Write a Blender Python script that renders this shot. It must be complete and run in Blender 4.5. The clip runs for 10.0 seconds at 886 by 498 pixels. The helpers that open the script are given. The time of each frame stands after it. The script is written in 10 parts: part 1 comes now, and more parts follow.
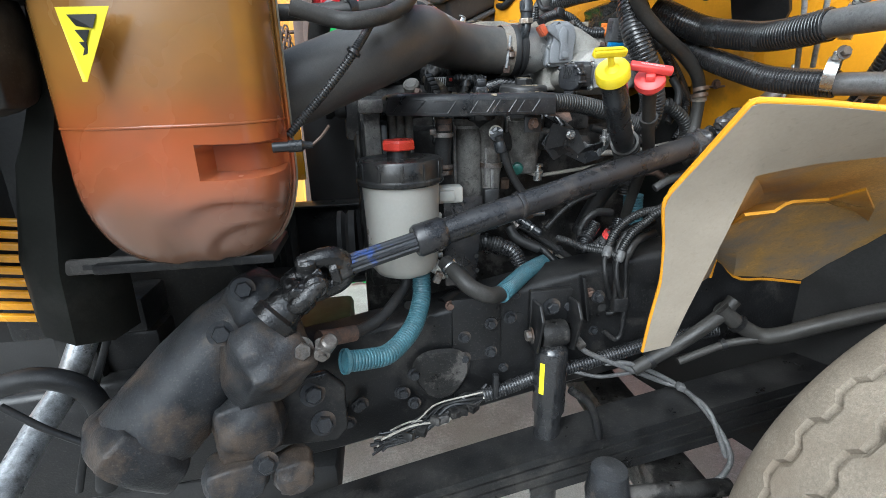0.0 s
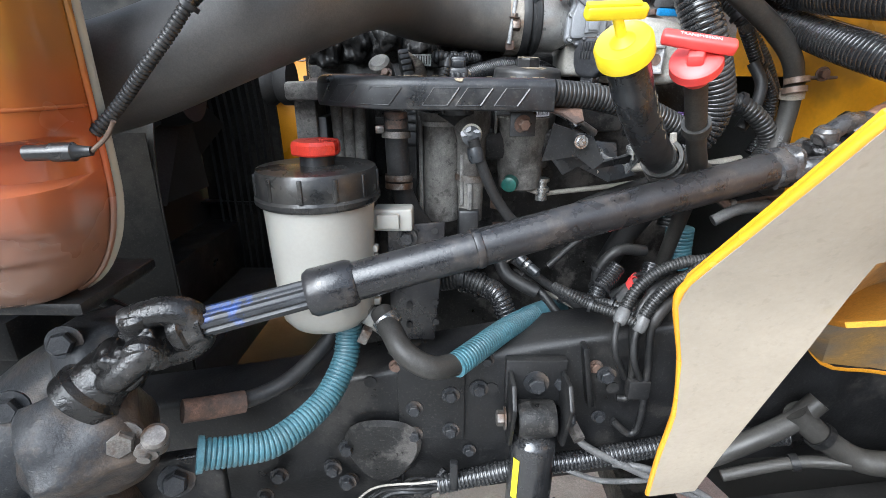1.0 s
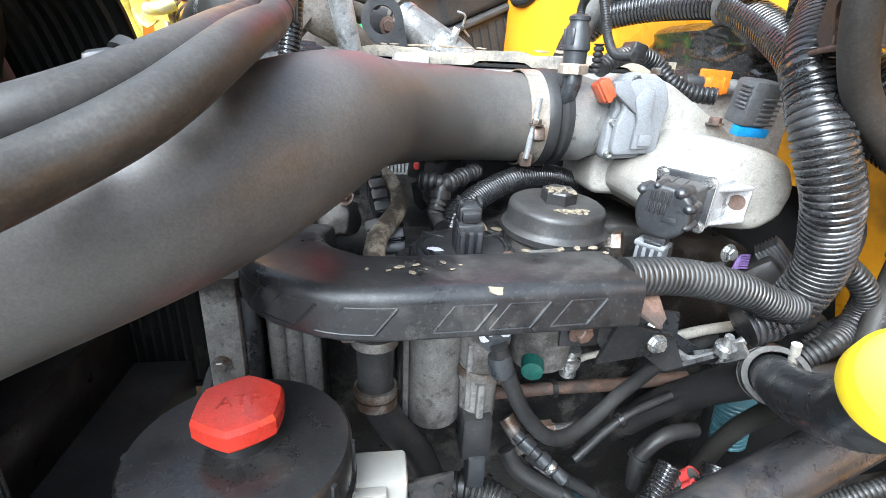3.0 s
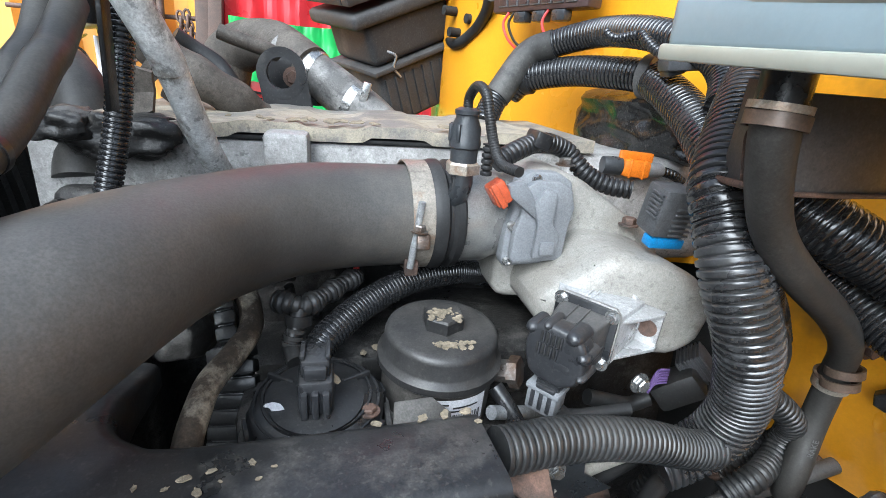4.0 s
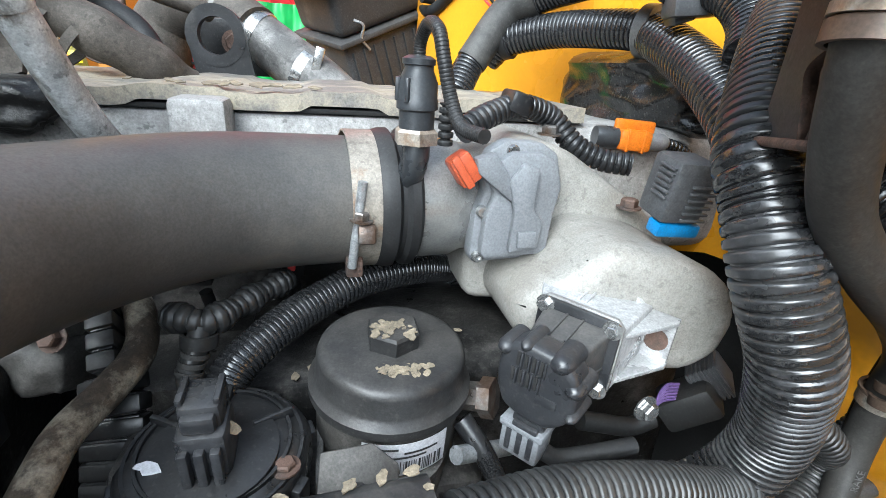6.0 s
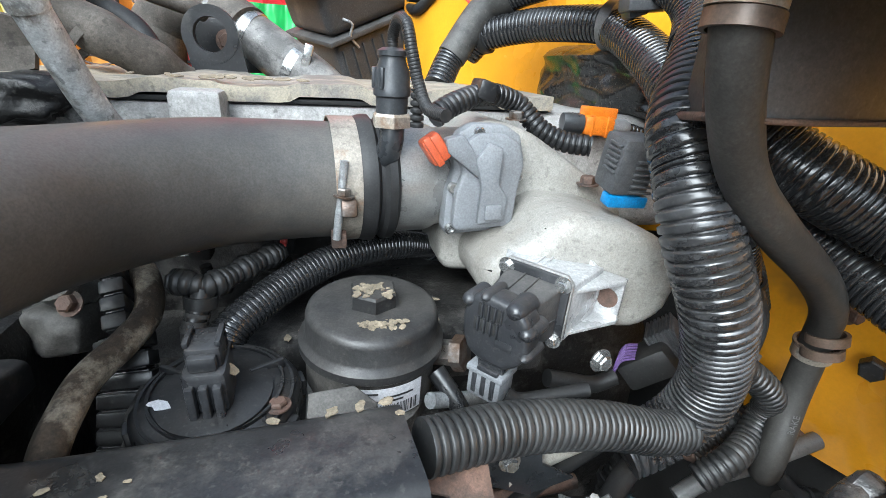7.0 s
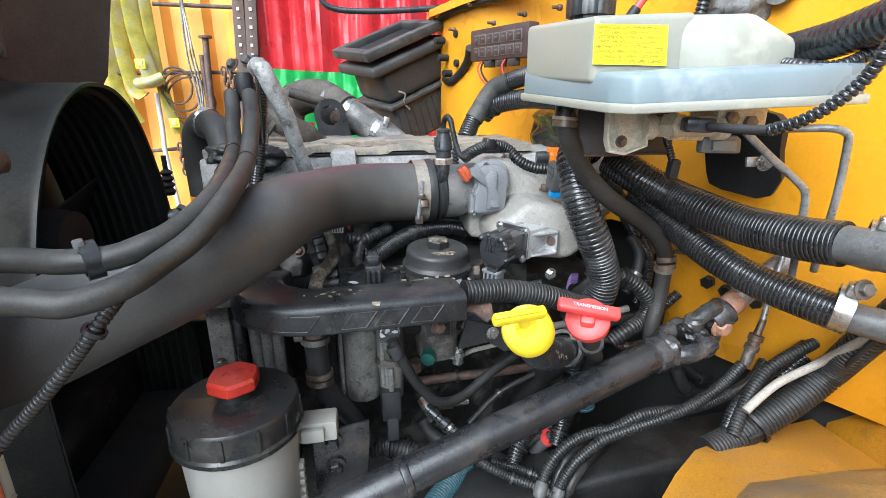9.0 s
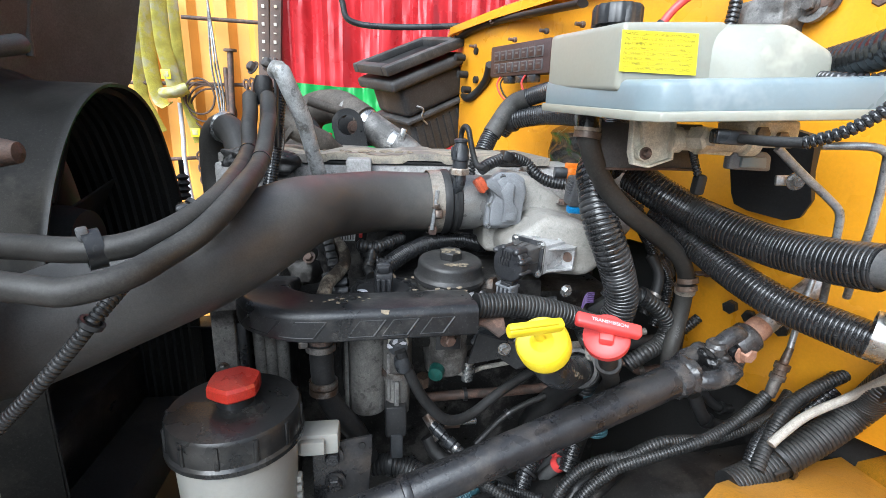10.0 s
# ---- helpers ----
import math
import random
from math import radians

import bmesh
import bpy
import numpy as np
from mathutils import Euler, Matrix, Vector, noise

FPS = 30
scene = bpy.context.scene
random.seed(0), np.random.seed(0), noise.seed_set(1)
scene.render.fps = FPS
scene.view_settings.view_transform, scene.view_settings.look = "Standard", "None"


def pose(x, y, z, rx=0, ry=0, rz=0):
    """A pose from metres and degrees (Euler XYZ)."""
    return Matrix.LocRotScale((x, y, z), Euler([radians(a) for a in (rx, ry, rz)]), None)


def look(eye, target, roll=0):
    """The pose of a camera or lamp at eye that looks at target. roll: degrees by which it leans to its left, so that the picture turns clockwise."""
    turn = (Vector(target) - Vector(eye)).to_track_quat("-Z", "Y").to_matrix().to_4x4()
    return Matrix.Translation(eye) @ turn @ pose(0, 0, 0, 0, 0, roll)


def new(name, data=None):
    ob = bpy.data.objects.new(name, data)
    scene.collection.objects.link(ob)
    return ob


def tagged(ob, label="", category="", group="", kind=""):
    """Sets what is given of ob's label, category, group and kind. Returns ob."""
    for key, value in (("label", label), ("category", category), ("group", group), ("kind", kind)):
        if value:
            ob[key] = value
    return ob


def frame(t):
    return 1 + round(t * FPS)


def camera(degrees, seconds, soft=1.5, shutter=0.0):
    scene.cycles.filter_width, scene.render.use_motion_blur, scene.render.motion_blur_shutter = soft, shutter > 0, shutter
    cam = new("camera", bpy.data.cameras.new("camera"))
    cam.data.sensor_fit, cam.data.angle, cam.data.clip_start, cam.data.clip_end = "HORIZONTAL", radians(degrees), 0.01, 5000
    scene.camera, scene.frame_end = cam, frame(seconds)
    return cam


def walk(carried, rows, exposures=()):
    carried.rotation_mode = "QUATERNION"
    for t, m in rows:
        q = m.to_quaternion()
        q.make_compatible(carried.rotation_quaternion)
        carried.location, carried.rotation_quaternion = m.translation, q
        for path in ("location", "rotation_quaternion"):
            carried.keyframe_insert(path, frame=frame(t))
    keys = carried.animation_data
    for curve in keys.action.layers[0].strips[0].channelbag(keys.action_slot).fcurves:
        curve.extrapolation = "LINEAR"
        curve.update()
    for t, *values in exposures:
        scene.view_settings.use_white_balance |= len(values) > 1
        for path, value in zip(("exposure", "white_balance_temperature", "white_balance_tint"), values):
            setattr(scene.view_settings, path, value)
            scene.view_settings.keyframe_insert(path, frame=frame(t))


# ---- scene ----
cam = camera(85.2, 10.0, soft=0.5)
PATH = [
    (0, (-0.1237, -0.0226, 1.211), (0.1237, 1.858, 0.58), -1.7),
    (0.5, (-0.0074, 0.1397, 1.208), (0.0722, 2.0295, 0.558), -1.3),
    (1, (0.0742, 0.2256, 1.206), (0.0349, 2.1038, 0.52), -0.1),
    (1.5, (0.0452, 0.3197, 1.219), (0.016, 2.1835, 0.494), 0.7),
    (2, (-0.0072, 0.4147, 1.244), (0.0558, 2.265, 0.486), 1.5),
    (2.5, (-0.019, 0.4796, 1.279), (0.151, 2.3184, 0.513), 2.2),
    (3, (0.0018, 0.5293, 1.34), (0.275, 2.3728, 0.612), 2.6),
    (3.2, (0.0163, 0.5497, 1.374), (0.3326, 2.3933, 0.667), 3.1),
    (4.3, (0.1217, 0.6654, 1.413), (0.5402, 2.4994, 0.733), 4.4),
    (4.5, (0.1302, 0.6911, 1.395), (0.5494, 2.5189, 0.7), 4.4),
    (5, (0.1415, 0.701, 1.387), (0.572, 2.5193, 0.673), 4.1),
    (6.5, (0.1466, 0.7102, 1.383), (0.6068, 2.5149, 0.655), 3.6),
    (7, (0.1515, 0.6611, 1.381), (0.6137, 2.4654, 0.653), 3.1),
    (7.5, (0.1529, 0.5718, 1.401), (0.5672, 2.3956, 0.694), 1.6),
    (8, (0.1007, 0.4224, 1.407), (0.4679, 2.2653, 0.72), 0.5),
    (8.5, (0.0782, 0.3311, 1.416), (0.4108, 2.1937, 0.769), -0.3),
    (9, (0.0695, 0.2757, 1.433), (0.3936, 2.1564, 0.833), -0.3),
    (9.5, (0.074, 0.287, 1.419), (0.3819, 2.1783, 0.849), 0.3),
    (10, (0.0695, 0.29, 1.415), (0.3498, 2.2005, 0.895), 1.6),
]
walk(cam, [(t, look(eye, target, roll)) for t, eye, target, roll in PATH], [(0.0, 0.94, 5550, 3.0), (0.5, 1.52, 5600, 4.0), (1.0, 1.62, 5650, 6.0), (2.0, 1.8, 5550, 4.0), (3.0, 2.18, 5550, 4.0), (4.5, 1.03, 5500, 4.0), (5.0, 1.36, 5550, 3.0), (6.5, 1.44, 5550, 2.0), (8.0, 1.34, 5650, 3.0), (8.5, 1.24, 5600, 4.0), (10.0, 1.1, 5550, 5.0)])

# ---- light: a bright, overcast yard ----
world = bpy.data.worlds.new("overcast")
scene.world = world
world.use_nodes = True
wn = world.node_tree
sky = wn.nodes.new("ShaderNodeTexSky")
sky.sky_type, sky.sun_disc = "NISHITA", False
sky.sun_elevation, sky.sun_rotation = radians(41), radians(220)
sky.air_density, sky.dust_density, sky.ozone_density = 1.0, 6.0, 1.0
wn.nodes["Background"].inputs[1].default_value = 0.15
grey = wn.nodes.new("ShaderNodeHueSaturation")
grey.inputs["Saturation"].default_value = 0.45
wn.links.new(sky.outputs[0], grey.inputs["Color"])
wn.links.new(grey.outputs[0], wn.nodes["Background"].inputs[0])
sun_data = bpy.data.lights.new("sun", "SUN")
sun_data.energy, sun_data.angle, sun_data.color = 2.15, radians(65), (1.0, 0.99, 0.98)
sun = new("sun", sun_data)
sun.matrix_world = look((-1.95, -1.65, 3.85), (0.2, 0.9, 1.0))


# ---- materials ----
def material(name, base, rough=0.6, metal=0.0, vary=0.25, scale=30.0, second=None, amount=0.35, bump=0.15, coat=0.0,
             dust=0.0, dust_color=(0.25, 0.235, 0.21), trans=0.0, sub=0.0, rvary=0.15, islands=False, fine=220.0, stretch=None, grain=0.55, speck=None, spec=0.5, pits=0.0):
    """A surface with grain, blotches of a second colour and settled dust."""
    m = bpy.data.materials.new(name)
    m.use_nodes = True
    nt = m.node_tree
    n, l = nt.nodes, nt.links
    bsdf = n["Principled BSDF"]
    tex = n.new("ShaderNodeTexCoord")
    src = tex.outputs["Object"]
    if stretch:
        mp = n.new("ShaderNodeMapping")
        mp.inputs["Scale"].default_value = stretch
        l.new(src, mp.inputs[0])
        src = mp.outputs[0]

    def noisy(sc, detail=4.0, rough_=0.6):
        t = n.new("ShaderNodeTexNoise")
        t.inputs["Scale"].default_value, t.inputs["Detail"].default_value, t.inputs["Roughness"].default_value = sc, detail, rough_
        l.new(src, t.inputs["Vector"])
        return t.outputs["Fac"]

    def ramp(v, a, b, lo=0.0, hi=1.0):
        r = n.new("ShaderNodeMapRange")
        r.inputs[1].default_value, r.inputs[2].default_value, r.inputs[3].default_value, r.inputs[4].default_value = a, b, lo, hi
        l.new(v, r.inputs[0])
        return r.outputs[0]

    def mix(fac, a, b, kind="MIX"):
        x = n.new("ShaderNodeMix")
        x.data_type, x.blend_type = "RGBA", kind
        for sock, val in ((x.inputs[0], fac), (x.inputs[6], a), (x.inputs[7], b)):
            if isinstance(val, (int, float)):
                sock.default_value = val
            elif isinstance(val, tuple):
                sock.default_value = (*val, 1.0)
            else:
                l.new(val, sock)
        return x.outputs[2]

    big, small = noisy(scale), noisy(fine, 3.0, 0.7)
    lo, hi = tuple(c * (1 - vary) for c in base), tuple(min(1.0, c * (1 + vary)) for c in base)
    col = mix(ramp(big, 0.35, 0.65), lo, hi)
    col = mix(ramp(small, 0.35, 0.65, 0.0, grain), col, tuple(c * 0.5 for c in base))
    if second:
        col = mix(ramp(noisy(scale * 0.45, 6.0, 0.7), 0.62 - amount * 0.35, 0.68 - amount * 0.2), col, second)
    if islands:
        info = n.new("ShaderNodeObjectInfo")
        col = mix(ramp(info.outputs["Random"], 0, 1, 0.0, 0.5), col, tuple(c * 0.6 for c in base))
    if dust:
        geo = n.new("ShaderNodeNewGeometry")
        sep = n.new("ShaderNodeSeparateXYZ")
        l.new(geo.outputs["Normal"], sep.inputs[0])
        up = ramp(sep.outputs[2], 0.0, 0.9, 0.15, 1.0)
        mul = n.new("ShaderNodeMath")
        mul.operation = "MULTIPLY"
        l.new(up, mul.inputs[0])
        l.new(ramp(noisy(scale * 0.8, 6.0, 0.65), 0.35, 0.75, 0.0, dust * 1.6), mul.inputs[1])
        col = mix(mul.outputs[0], col, dust_color)
    speck = dust * 1.6 if speck is None else speck
    if speck:
        col = mix(ramp(noisy(fine * 1.3, 2.0, 0.5), 0.60, 0.70, 0.0, min(0.6, speck)), col, tuple(c * 0.8 for c in dust_color))
    if pits:
        col = mix(ramp(noisy(fine * 0.55, 3.0, 0.6), 0.60, 0.66, 0.0, pits), col, tuple(c * 0.22 for c in base))
        col = mix(ramp(noisy(fine * 0.3, 5.0, 0.7), 0.58, 0.70, 0.0, pits * 0.45), col, tuple(c * 0.4 for c in base))
    if grain >= 0.2:
        col = mix(ramp(noisy(fine * 3.1, 2.0, 0.6), 0.36, 0.66, 0.0, 0.55), col, (0.55, 0.55, 0.55), "MULTIPLY")
    l.new(col, bsdf.inputs["Base Color"])
    bsdf.inputs["Specular IOR Level"].default_value = spec
    l.new(ramp(big, 0.3, 0.7, max(0.05, rough - rvary), min(1.0, rough + rvary)), bsdf.inputs["Roughness"])
    bsdf.inputs["Metallic"].default_value = metal
    bsdf.inputs["Coat Weight"].default_value = coat
    bsdf.inputs["Transmission Weight"].default_value = trans
    if sub:
        bsdf.inputs["Subsurface Weight"].default_value = sub
        bsdf.inputs["Subsurface Radius"].default_value = (0.02, 0.015, 0.012)
        bsdf.inputs["Subsurface Scale"].default_value = 0.5
    if bump:
        b = n.new("ShaderNodeBump")
        b.inputs["Strength"].default_value, b.inputs["Distance"].default_value = bump, 0.0011
        add = n.new("ShaderNodeMath")
        add.operation = "ADD"
        l.new(big, add.inputs[0])
        l.new(small, add.inputs[1])
        l.new(add.outputs[0], b.inputs["Height"])
        l.new(b.outputs[0], bsdf.inputs["Normal"])
    return m


M = {
    "rubber": material("rubber", (0.022, 0.022, 0.0225), 0.5, vary=0.3, scale=18, dust=0.05, bump=0.15, speck=0.06, spec=0.3),
    "duct": material("duct_rubber", (0.066, 0.064, 0.061), 0.5, vary=0.25, scale=8, second=(0.102, 0.094, 0.083), amount=0.35, dust=0.08, bump=0.15, speck=0.03, grain=0.3),
    "hose": material("hose_rubber", (0.038, 0.036, 0.033), 0.5, vary=0.3, scale=16, dust=0.12, bump=0.15, speck=0.06, spec=0.3),
    "loom": material("loom_plastic", (0.020, 0.0205, 0.022), 0.2, spec=0.7, vary=0.25, scale=25, dust=0.05, bump=0.05),
    "loom_dusty": material("dusty_loom_plastic", (0.019, 0.0195, 0.020), 0.45, vary=0.25, scale=25, dust=0.10, bump=0.05, speck=0.1, pits=0.4),
    "plastic": material("black_plastic", (0.016, 0.0165, 0.018), 0.36, vary=0.3, scale=22, second=(0.05, 0.048, 0.045), amount=0.15, dust=0.06, bump=0.12, speck=0.12, pits=0.4),
    "plastic_clean": material("dark_plastic", (0.030, 0.033, 0.037), 0.3, vary=0.25, scale=22, dust=0.05, bump=0.08),
    "shroud": material("shroud_plastic", (0.019, 0.018, 0.016), 0.5, vary=0.2, scale=10, second=(0.045, 0.041, 0.034), amount=0.25, dust=0.06, bump=0.12, spec=0.3),
    "oily": material("oily_iron", (0.012, 0.0118, 0.0118), 0.4, vary=0.6, scale=34, second=(0.075, 0.070, 0.065), amount=0.3, dust=0.08, bump=0.7, speck=0.15, spec=0.3),
    "rail": material("painted_frame_steel", (0.011, 0.0112, 0.012), 0.4, vary=0.35, scale=16, second=(0.032, 0.030, 0.028), amount=0.25, dust=0.06, bump=0.35, speck=0.1, spec=0.3),
    "shaft": material("painted_shaft_steel", (0.020, 0.020, 0.022), 0.3, vary=0.3, scale=20, second=(0.055, 0.047, 0.042), amount=0.25, dust=0.05, bump=0.2, pits=0.4),
    "spline": material("greased_spline_steel", (0.032, 0.034, 0.038), 0.48, metal=0.1, vary=0.45, scale=30, second=(0.014, 0.06, 0.27), amount=0.26, bump=0.15),
    "grease": material("black_grease", (0.013, 0.0125, 0.0125), 0.25, vary=0.5, scale=40, bump=1.0, second=(0.045, 0.043, 0.041), amount=0.3),
    "gear": material("gear_casting", (0.028, 0.030, 0.034), 0.44, vary=0.5, scale=16, second=(0.075, 0.056, 0.042), amount=0.36, dust=0.10, bump=0.8, spec=0.3),
    "rust": material("rusty_steel", (0.14, 0.085, 0.062), 0.7, vary=0.45, scale=45, second=(0.06, 0.045, 0.038), amount=0.42, bump=0.6),
    "crust": material("crusted_pipe", (0.095, 0.072, 0.050), 0.75, vary=0.45, scale=80, second=(0.33, 0.285, 0.215), amount=0.42, bump=0.7, pits=0.4),
    "boltsteel": material("dull_bolt_steel", (0.20, 0.185, 0.17), 0.4, metal=0.6, vary=0.35, scale=60, second=(0.10, 0.065, 0.045), amount=0.4, bump=0.3),
    "machined": material("machined_aluminium", (0.36, 0.355, 0.34), 0.34, metal=0.55, vary=0.15, scale=30, bump=0.05, grain=0.2, speck=0.05),
    "bandsteel": material("tan_stained_steel", (0.38, 0.34, 0.285), 0.42, metal=0.4, vary=0.2, scale=50, second=(0.26, 0.185, 0.13), amount=0.2, bump=0.2, pits=0.4),
    "fan_dust": material("dusty_fan_plastic", (0.035, 0.034, 0.032), 0.8, vary=0.3, scale=10, second=(0.02, 0.02, 0.02), amount=0.3, bump=0.2, spec=0.3),
    "zinc": material("zinc_steel", (0.52, 0.52, 0.51), 0.28, metal=0.85, vary=0.2, scale=40, bump=0.1),
    "alu": material("cast_aluminium", (0.33, 0.315, 0.285), 0.55, metal=0.1, vary=0.12, scale=30, second=(0.25, 0.232, 0.205), amount=0.3, dust=0.12, dust_color=(0.40, 0.37, 0.32), bump=0.5, grain=0.35, speck=0.55, pits=0.3, fine=260.0),
    "alu_grey": material("weathered_casting", (0.21, 0.203, 0.192), 0.6, metal=0.15, vary=0.4, scale=45, second=(0.08, 0.077, 0.073), amount=0.42, dust=0.12, bump=0.6, pits=0.55),
    "alu_bright": material("bright_bracket_aluminium", (0.58, 0.58, 0.58), 0.36, metal=0.35, vary=0.12, scale=20, bump=0.15),
    "actuator": material("grey_actuator_plastic", (0.19, 0.197, 0.207), 0.45, vary=0.12, scale=20, dust=0.08, dust_color=(0.4, 0.4, 0.39), bump=0.1, grain=0.25),
    "yellow": material("yellow_body_paint", (0.72, 0.315, 0.009), 0.32, vary=0.08, scale=5, second=(0.42, 0.20, 0.02), amount=0.08, dust=0.06, bump=0.05, coat=0.25, grain=0.15, speck=0.06),
    "yellow_fender": material("scuffed_yellow_paint", (0.60, 0.265, 0.009), 0.36, vary=0.12, scale=6, second=(0.24, 0.13, 0.035), amount=0.12, dust=0.14, bump=0.08, coat=0.2, grain=0.25, speck=0.15, pits=0.25),
    "yellow_dirty": material("dirty_yellow_paint", (0.52, 0.30, 0.085), 0.5, vary=0.3, scale=7, second=(0.25, 0.195, 0.14), amount=0.42, dust=0.15, bump=0.15, pits=0.25),
    "liner": material("dusty_fender_inside", (0.33, 0.285, 0.225), 0.7, vary=0.14, scale=5, second=(0.33, 0.23, 0.10), amount=0.2, dust=0.25, dust_color=(0.40, 0.355, 0.30), bump=0.12, grain=0.15, pits=0.1),
    "white": material("translucent_white_plastic", (0.312, 0.303, 0.273), 0.38, vary=0.05, scale=9, second=(0.40, 0.345, 0.25), amount=0.3, bump=0.05, sub=0.25, grain=0.1, speck=0),
    "cream": material("dirty_cream_plastic", (0.74, 0.70, 0.58), 0.42, vary=0.12, scale=15, second=(0.50, 0.41, 0.27), amount=0.25, bump=0.1),
    "tank": material("milky_tank_plastic", (0.27, 0.27, 0.228), 0.36, vary=0.07, scale=7, second=(0.45, 0.43, 0.36), amount=0.15, bump=0.04, sub=0.3, grain=0.08),
    "tank_fluid": material("fluid_behind_plastic", (0.19, 0.235, 0.255), 0.36, vary=0.08, scale=9, second=(0.30, 0.34, 0.355), amount=0.25, bump=0.04, sub=0.3, grain=0.08),
    "coolant": material("orange_tank_plastic", (0.28, 0.075, 0.028), 0.24, vary=0.2, scale=5, bump=0.03, sub=0.2, coat=0.3, grain=0.12),
    "red": material("red_plastic", (0.46, 0.03, 0.016), 0.36, vary=0.15, scale=20, dust=0.08, bump=0.08, grain=0.2),
    "redpink": material("red_handle_plastic", (0.66, 0.06, 0.055), 0.4, vary=0.1, scale=20, dust=0.04, bump=0.05, grain=0.15),
    "capyellow": material("yellow_cap_plastic", (0.72, 0.56, 0.012), 0.4, vary=0.08, scale=20, second=(0.5, 0.38, 0.05), amount=0.08, bump=0.05, grain=0.15),
    "teal": material("teal_sleeve", (0.055, 0.150, 0.185), 0.45, vary=0.25, scale=20, dust=0.10, bump=0.08),
    "orange": material("orange_connector", (0.74, 0.19, 0.008), 0.45, vary=0.1, scale=25, bump=0.05),
    "vermilion": material("vermilion_connector", (0.60, 0.11, 0.04), 0.45, vary=0.1, scale=25, bump=0.05),
    "bluep": material("blue_connector", (0.025, 0.25, 0.58), 0.4, vary=0.1, scale=25, bump=0.05),
    "green": material("green_tarpaulin", (0.020, 0.26, 0.05), 0.35, vary=0.25, scale=6, bump=0.15, grain=0.1),
    "redtarp": material("red_tarpaulin", (0.46, 0.020, 0.026), 0.30, vary=0.2, scale=4, bump=0.2, grain=0.1),
    "container": material("orange_container_paint", (0.70, 0.33, 0.055), 0.45, vary=0.12, scale=3, second=(0.42, 0.23, 0.07), amount=0.15, bump=0.05, grain=0.15),
    "strap": material("yellow_webbing", (0.52, 0.47, 0.075), 0.75, vary=0.25, scale=14, second=(0.42, 0.40, 0.26), amount=0.35, bump=0.3),
    "chip": material("tan_flaking_scale", (0.25, 0.208, 0.145), 0.85, vary=0.35, scale=90, bump=0.9),
    "label": material("white_paper_label", (0.60, 0.60, 0.63), 0.5, vary=0.08, scale=30, bump=0.03, grain=0.2),
    "ink": material("label_ink", (0.03, 0.03, 0.03), 0.5, vary=0.1, bump=0.0),
    "labely": material("yellow_sticker", (0.76, 0.66, 0.015), 0.4, vary=0.05, scale=30, bump=0.02, grain=0.1),
    "redink": material("moulded_red", (0.36, 0.022, 0.012), 0.4, vary=0.1, bump=0.0),
    "ground": material("dusty_yard_ground", (0.38, 0.365, 0.335), 0.9, vary=0.2, scale=9, second=(0.31, 0.295, 0.265), amount=0.4, bump=0.9, fine=90),
    "tyre": material("dusty_tyre_rubber", (0.26, 0.22, 0.168), 0.8, vary=0.14, scale=12, second=(0.19, 0.155, 0.115), amount=0.3, bump=0.4),
    "wallgrey": material("weathered_grey_wall", (0.12, 0.118, 0.112), 0.8, vary=0.2, scale=2, second=(0.08, 0.078, 0.074), amount=0.3, bump=0.2),
    "black": material("matt_black", (0.022, 0.0215, 0.021), 0.7, vary=0.4, scale=12, bump=0.1, spec=0.3),
    "foil": material("black_foil_insulation", (0.022, 0.022, 0.022), 0.16, vary=0.4, scale=12, bump=0.35, dust=0.12),
    "copper": material("copper_band", (0.13, 0.09, 0.066), 0.5, metal=0.3, vary=0.25, scale=30, bump=0.1),
    "greyhose": material("grey_hose", (0.115, 0.115, 0.115), 0.45, vary=0.2, scale=20, dust=0.12, bump=0.12, pits=0.4),
    "paleloom": material("pale_conduit", (0.42, 0.39, 0.34), 0.6, vary=0.15, scale=20, bump=0.1),
    "steelpipe": material("grey_steel_pipe", (0.38, 0.39, 0.395), 0.36, metal=0.5, vary=0.25, scale=30, second=(0.15, 0.145, 0.14), amount=0.35, bump=0.25, pits=0.4),
    "palesteel": material("pale_speckled_steel", (0.60, 0.615, 0.61), 0.5, metal=0.1, vary=0.25, scale=60, second=(0.20, 0.19, 0.17), amount=0.3, bump=0.4, pits=0.6, speck=0.2),
    "rustlight": material("light_rusted_steel", (0.36, 0.20, 0.135), 0.6, vary=0.3, scale=80, second=(0.2, 0.1, 0.065), amount=0.3, bump=0.3),
    "greasy_shaft": material("greasy_cast_steel", (0.036, 0.036, 0.038), 0.25, vary=0.4, scale=45, second=(0.075, 0.07, 0.066), amount=0.3, bump=0.7),
    "motor": material("gunmetal_plastic", (0.026, 0.027, 0.030), 0.34, vary=0.2, scale=30, dust=0.08, bump=0.2),
    "housing": material("dusty_dark_casting", (0.085, 0.08, 0.073), 0.6, vary=0.35, scale=30, second=(0.05, 0.046, 0.042), amount=0.35, dust=0.1, bump=0.4, spec=0.3),
    "palecast": material("pale_speckled_casting", (0.36, 0.35, 0.335), 0.55, vary=0.2, scale=50, second=(0.22, 0.21, 0.2), amount=0.28, bump=0.5, speck=0.2, dust=0.05, pits=0.55),
    "capgrey": material("dusty_grey_cap", (0.022, 0.022, 0.0225), 0.45, vary=0.2, scale=25, dust=0.2, dust_color=(0.20, 0.185, 0.165), bump=0.2, spec=0.35, speck=0.1),
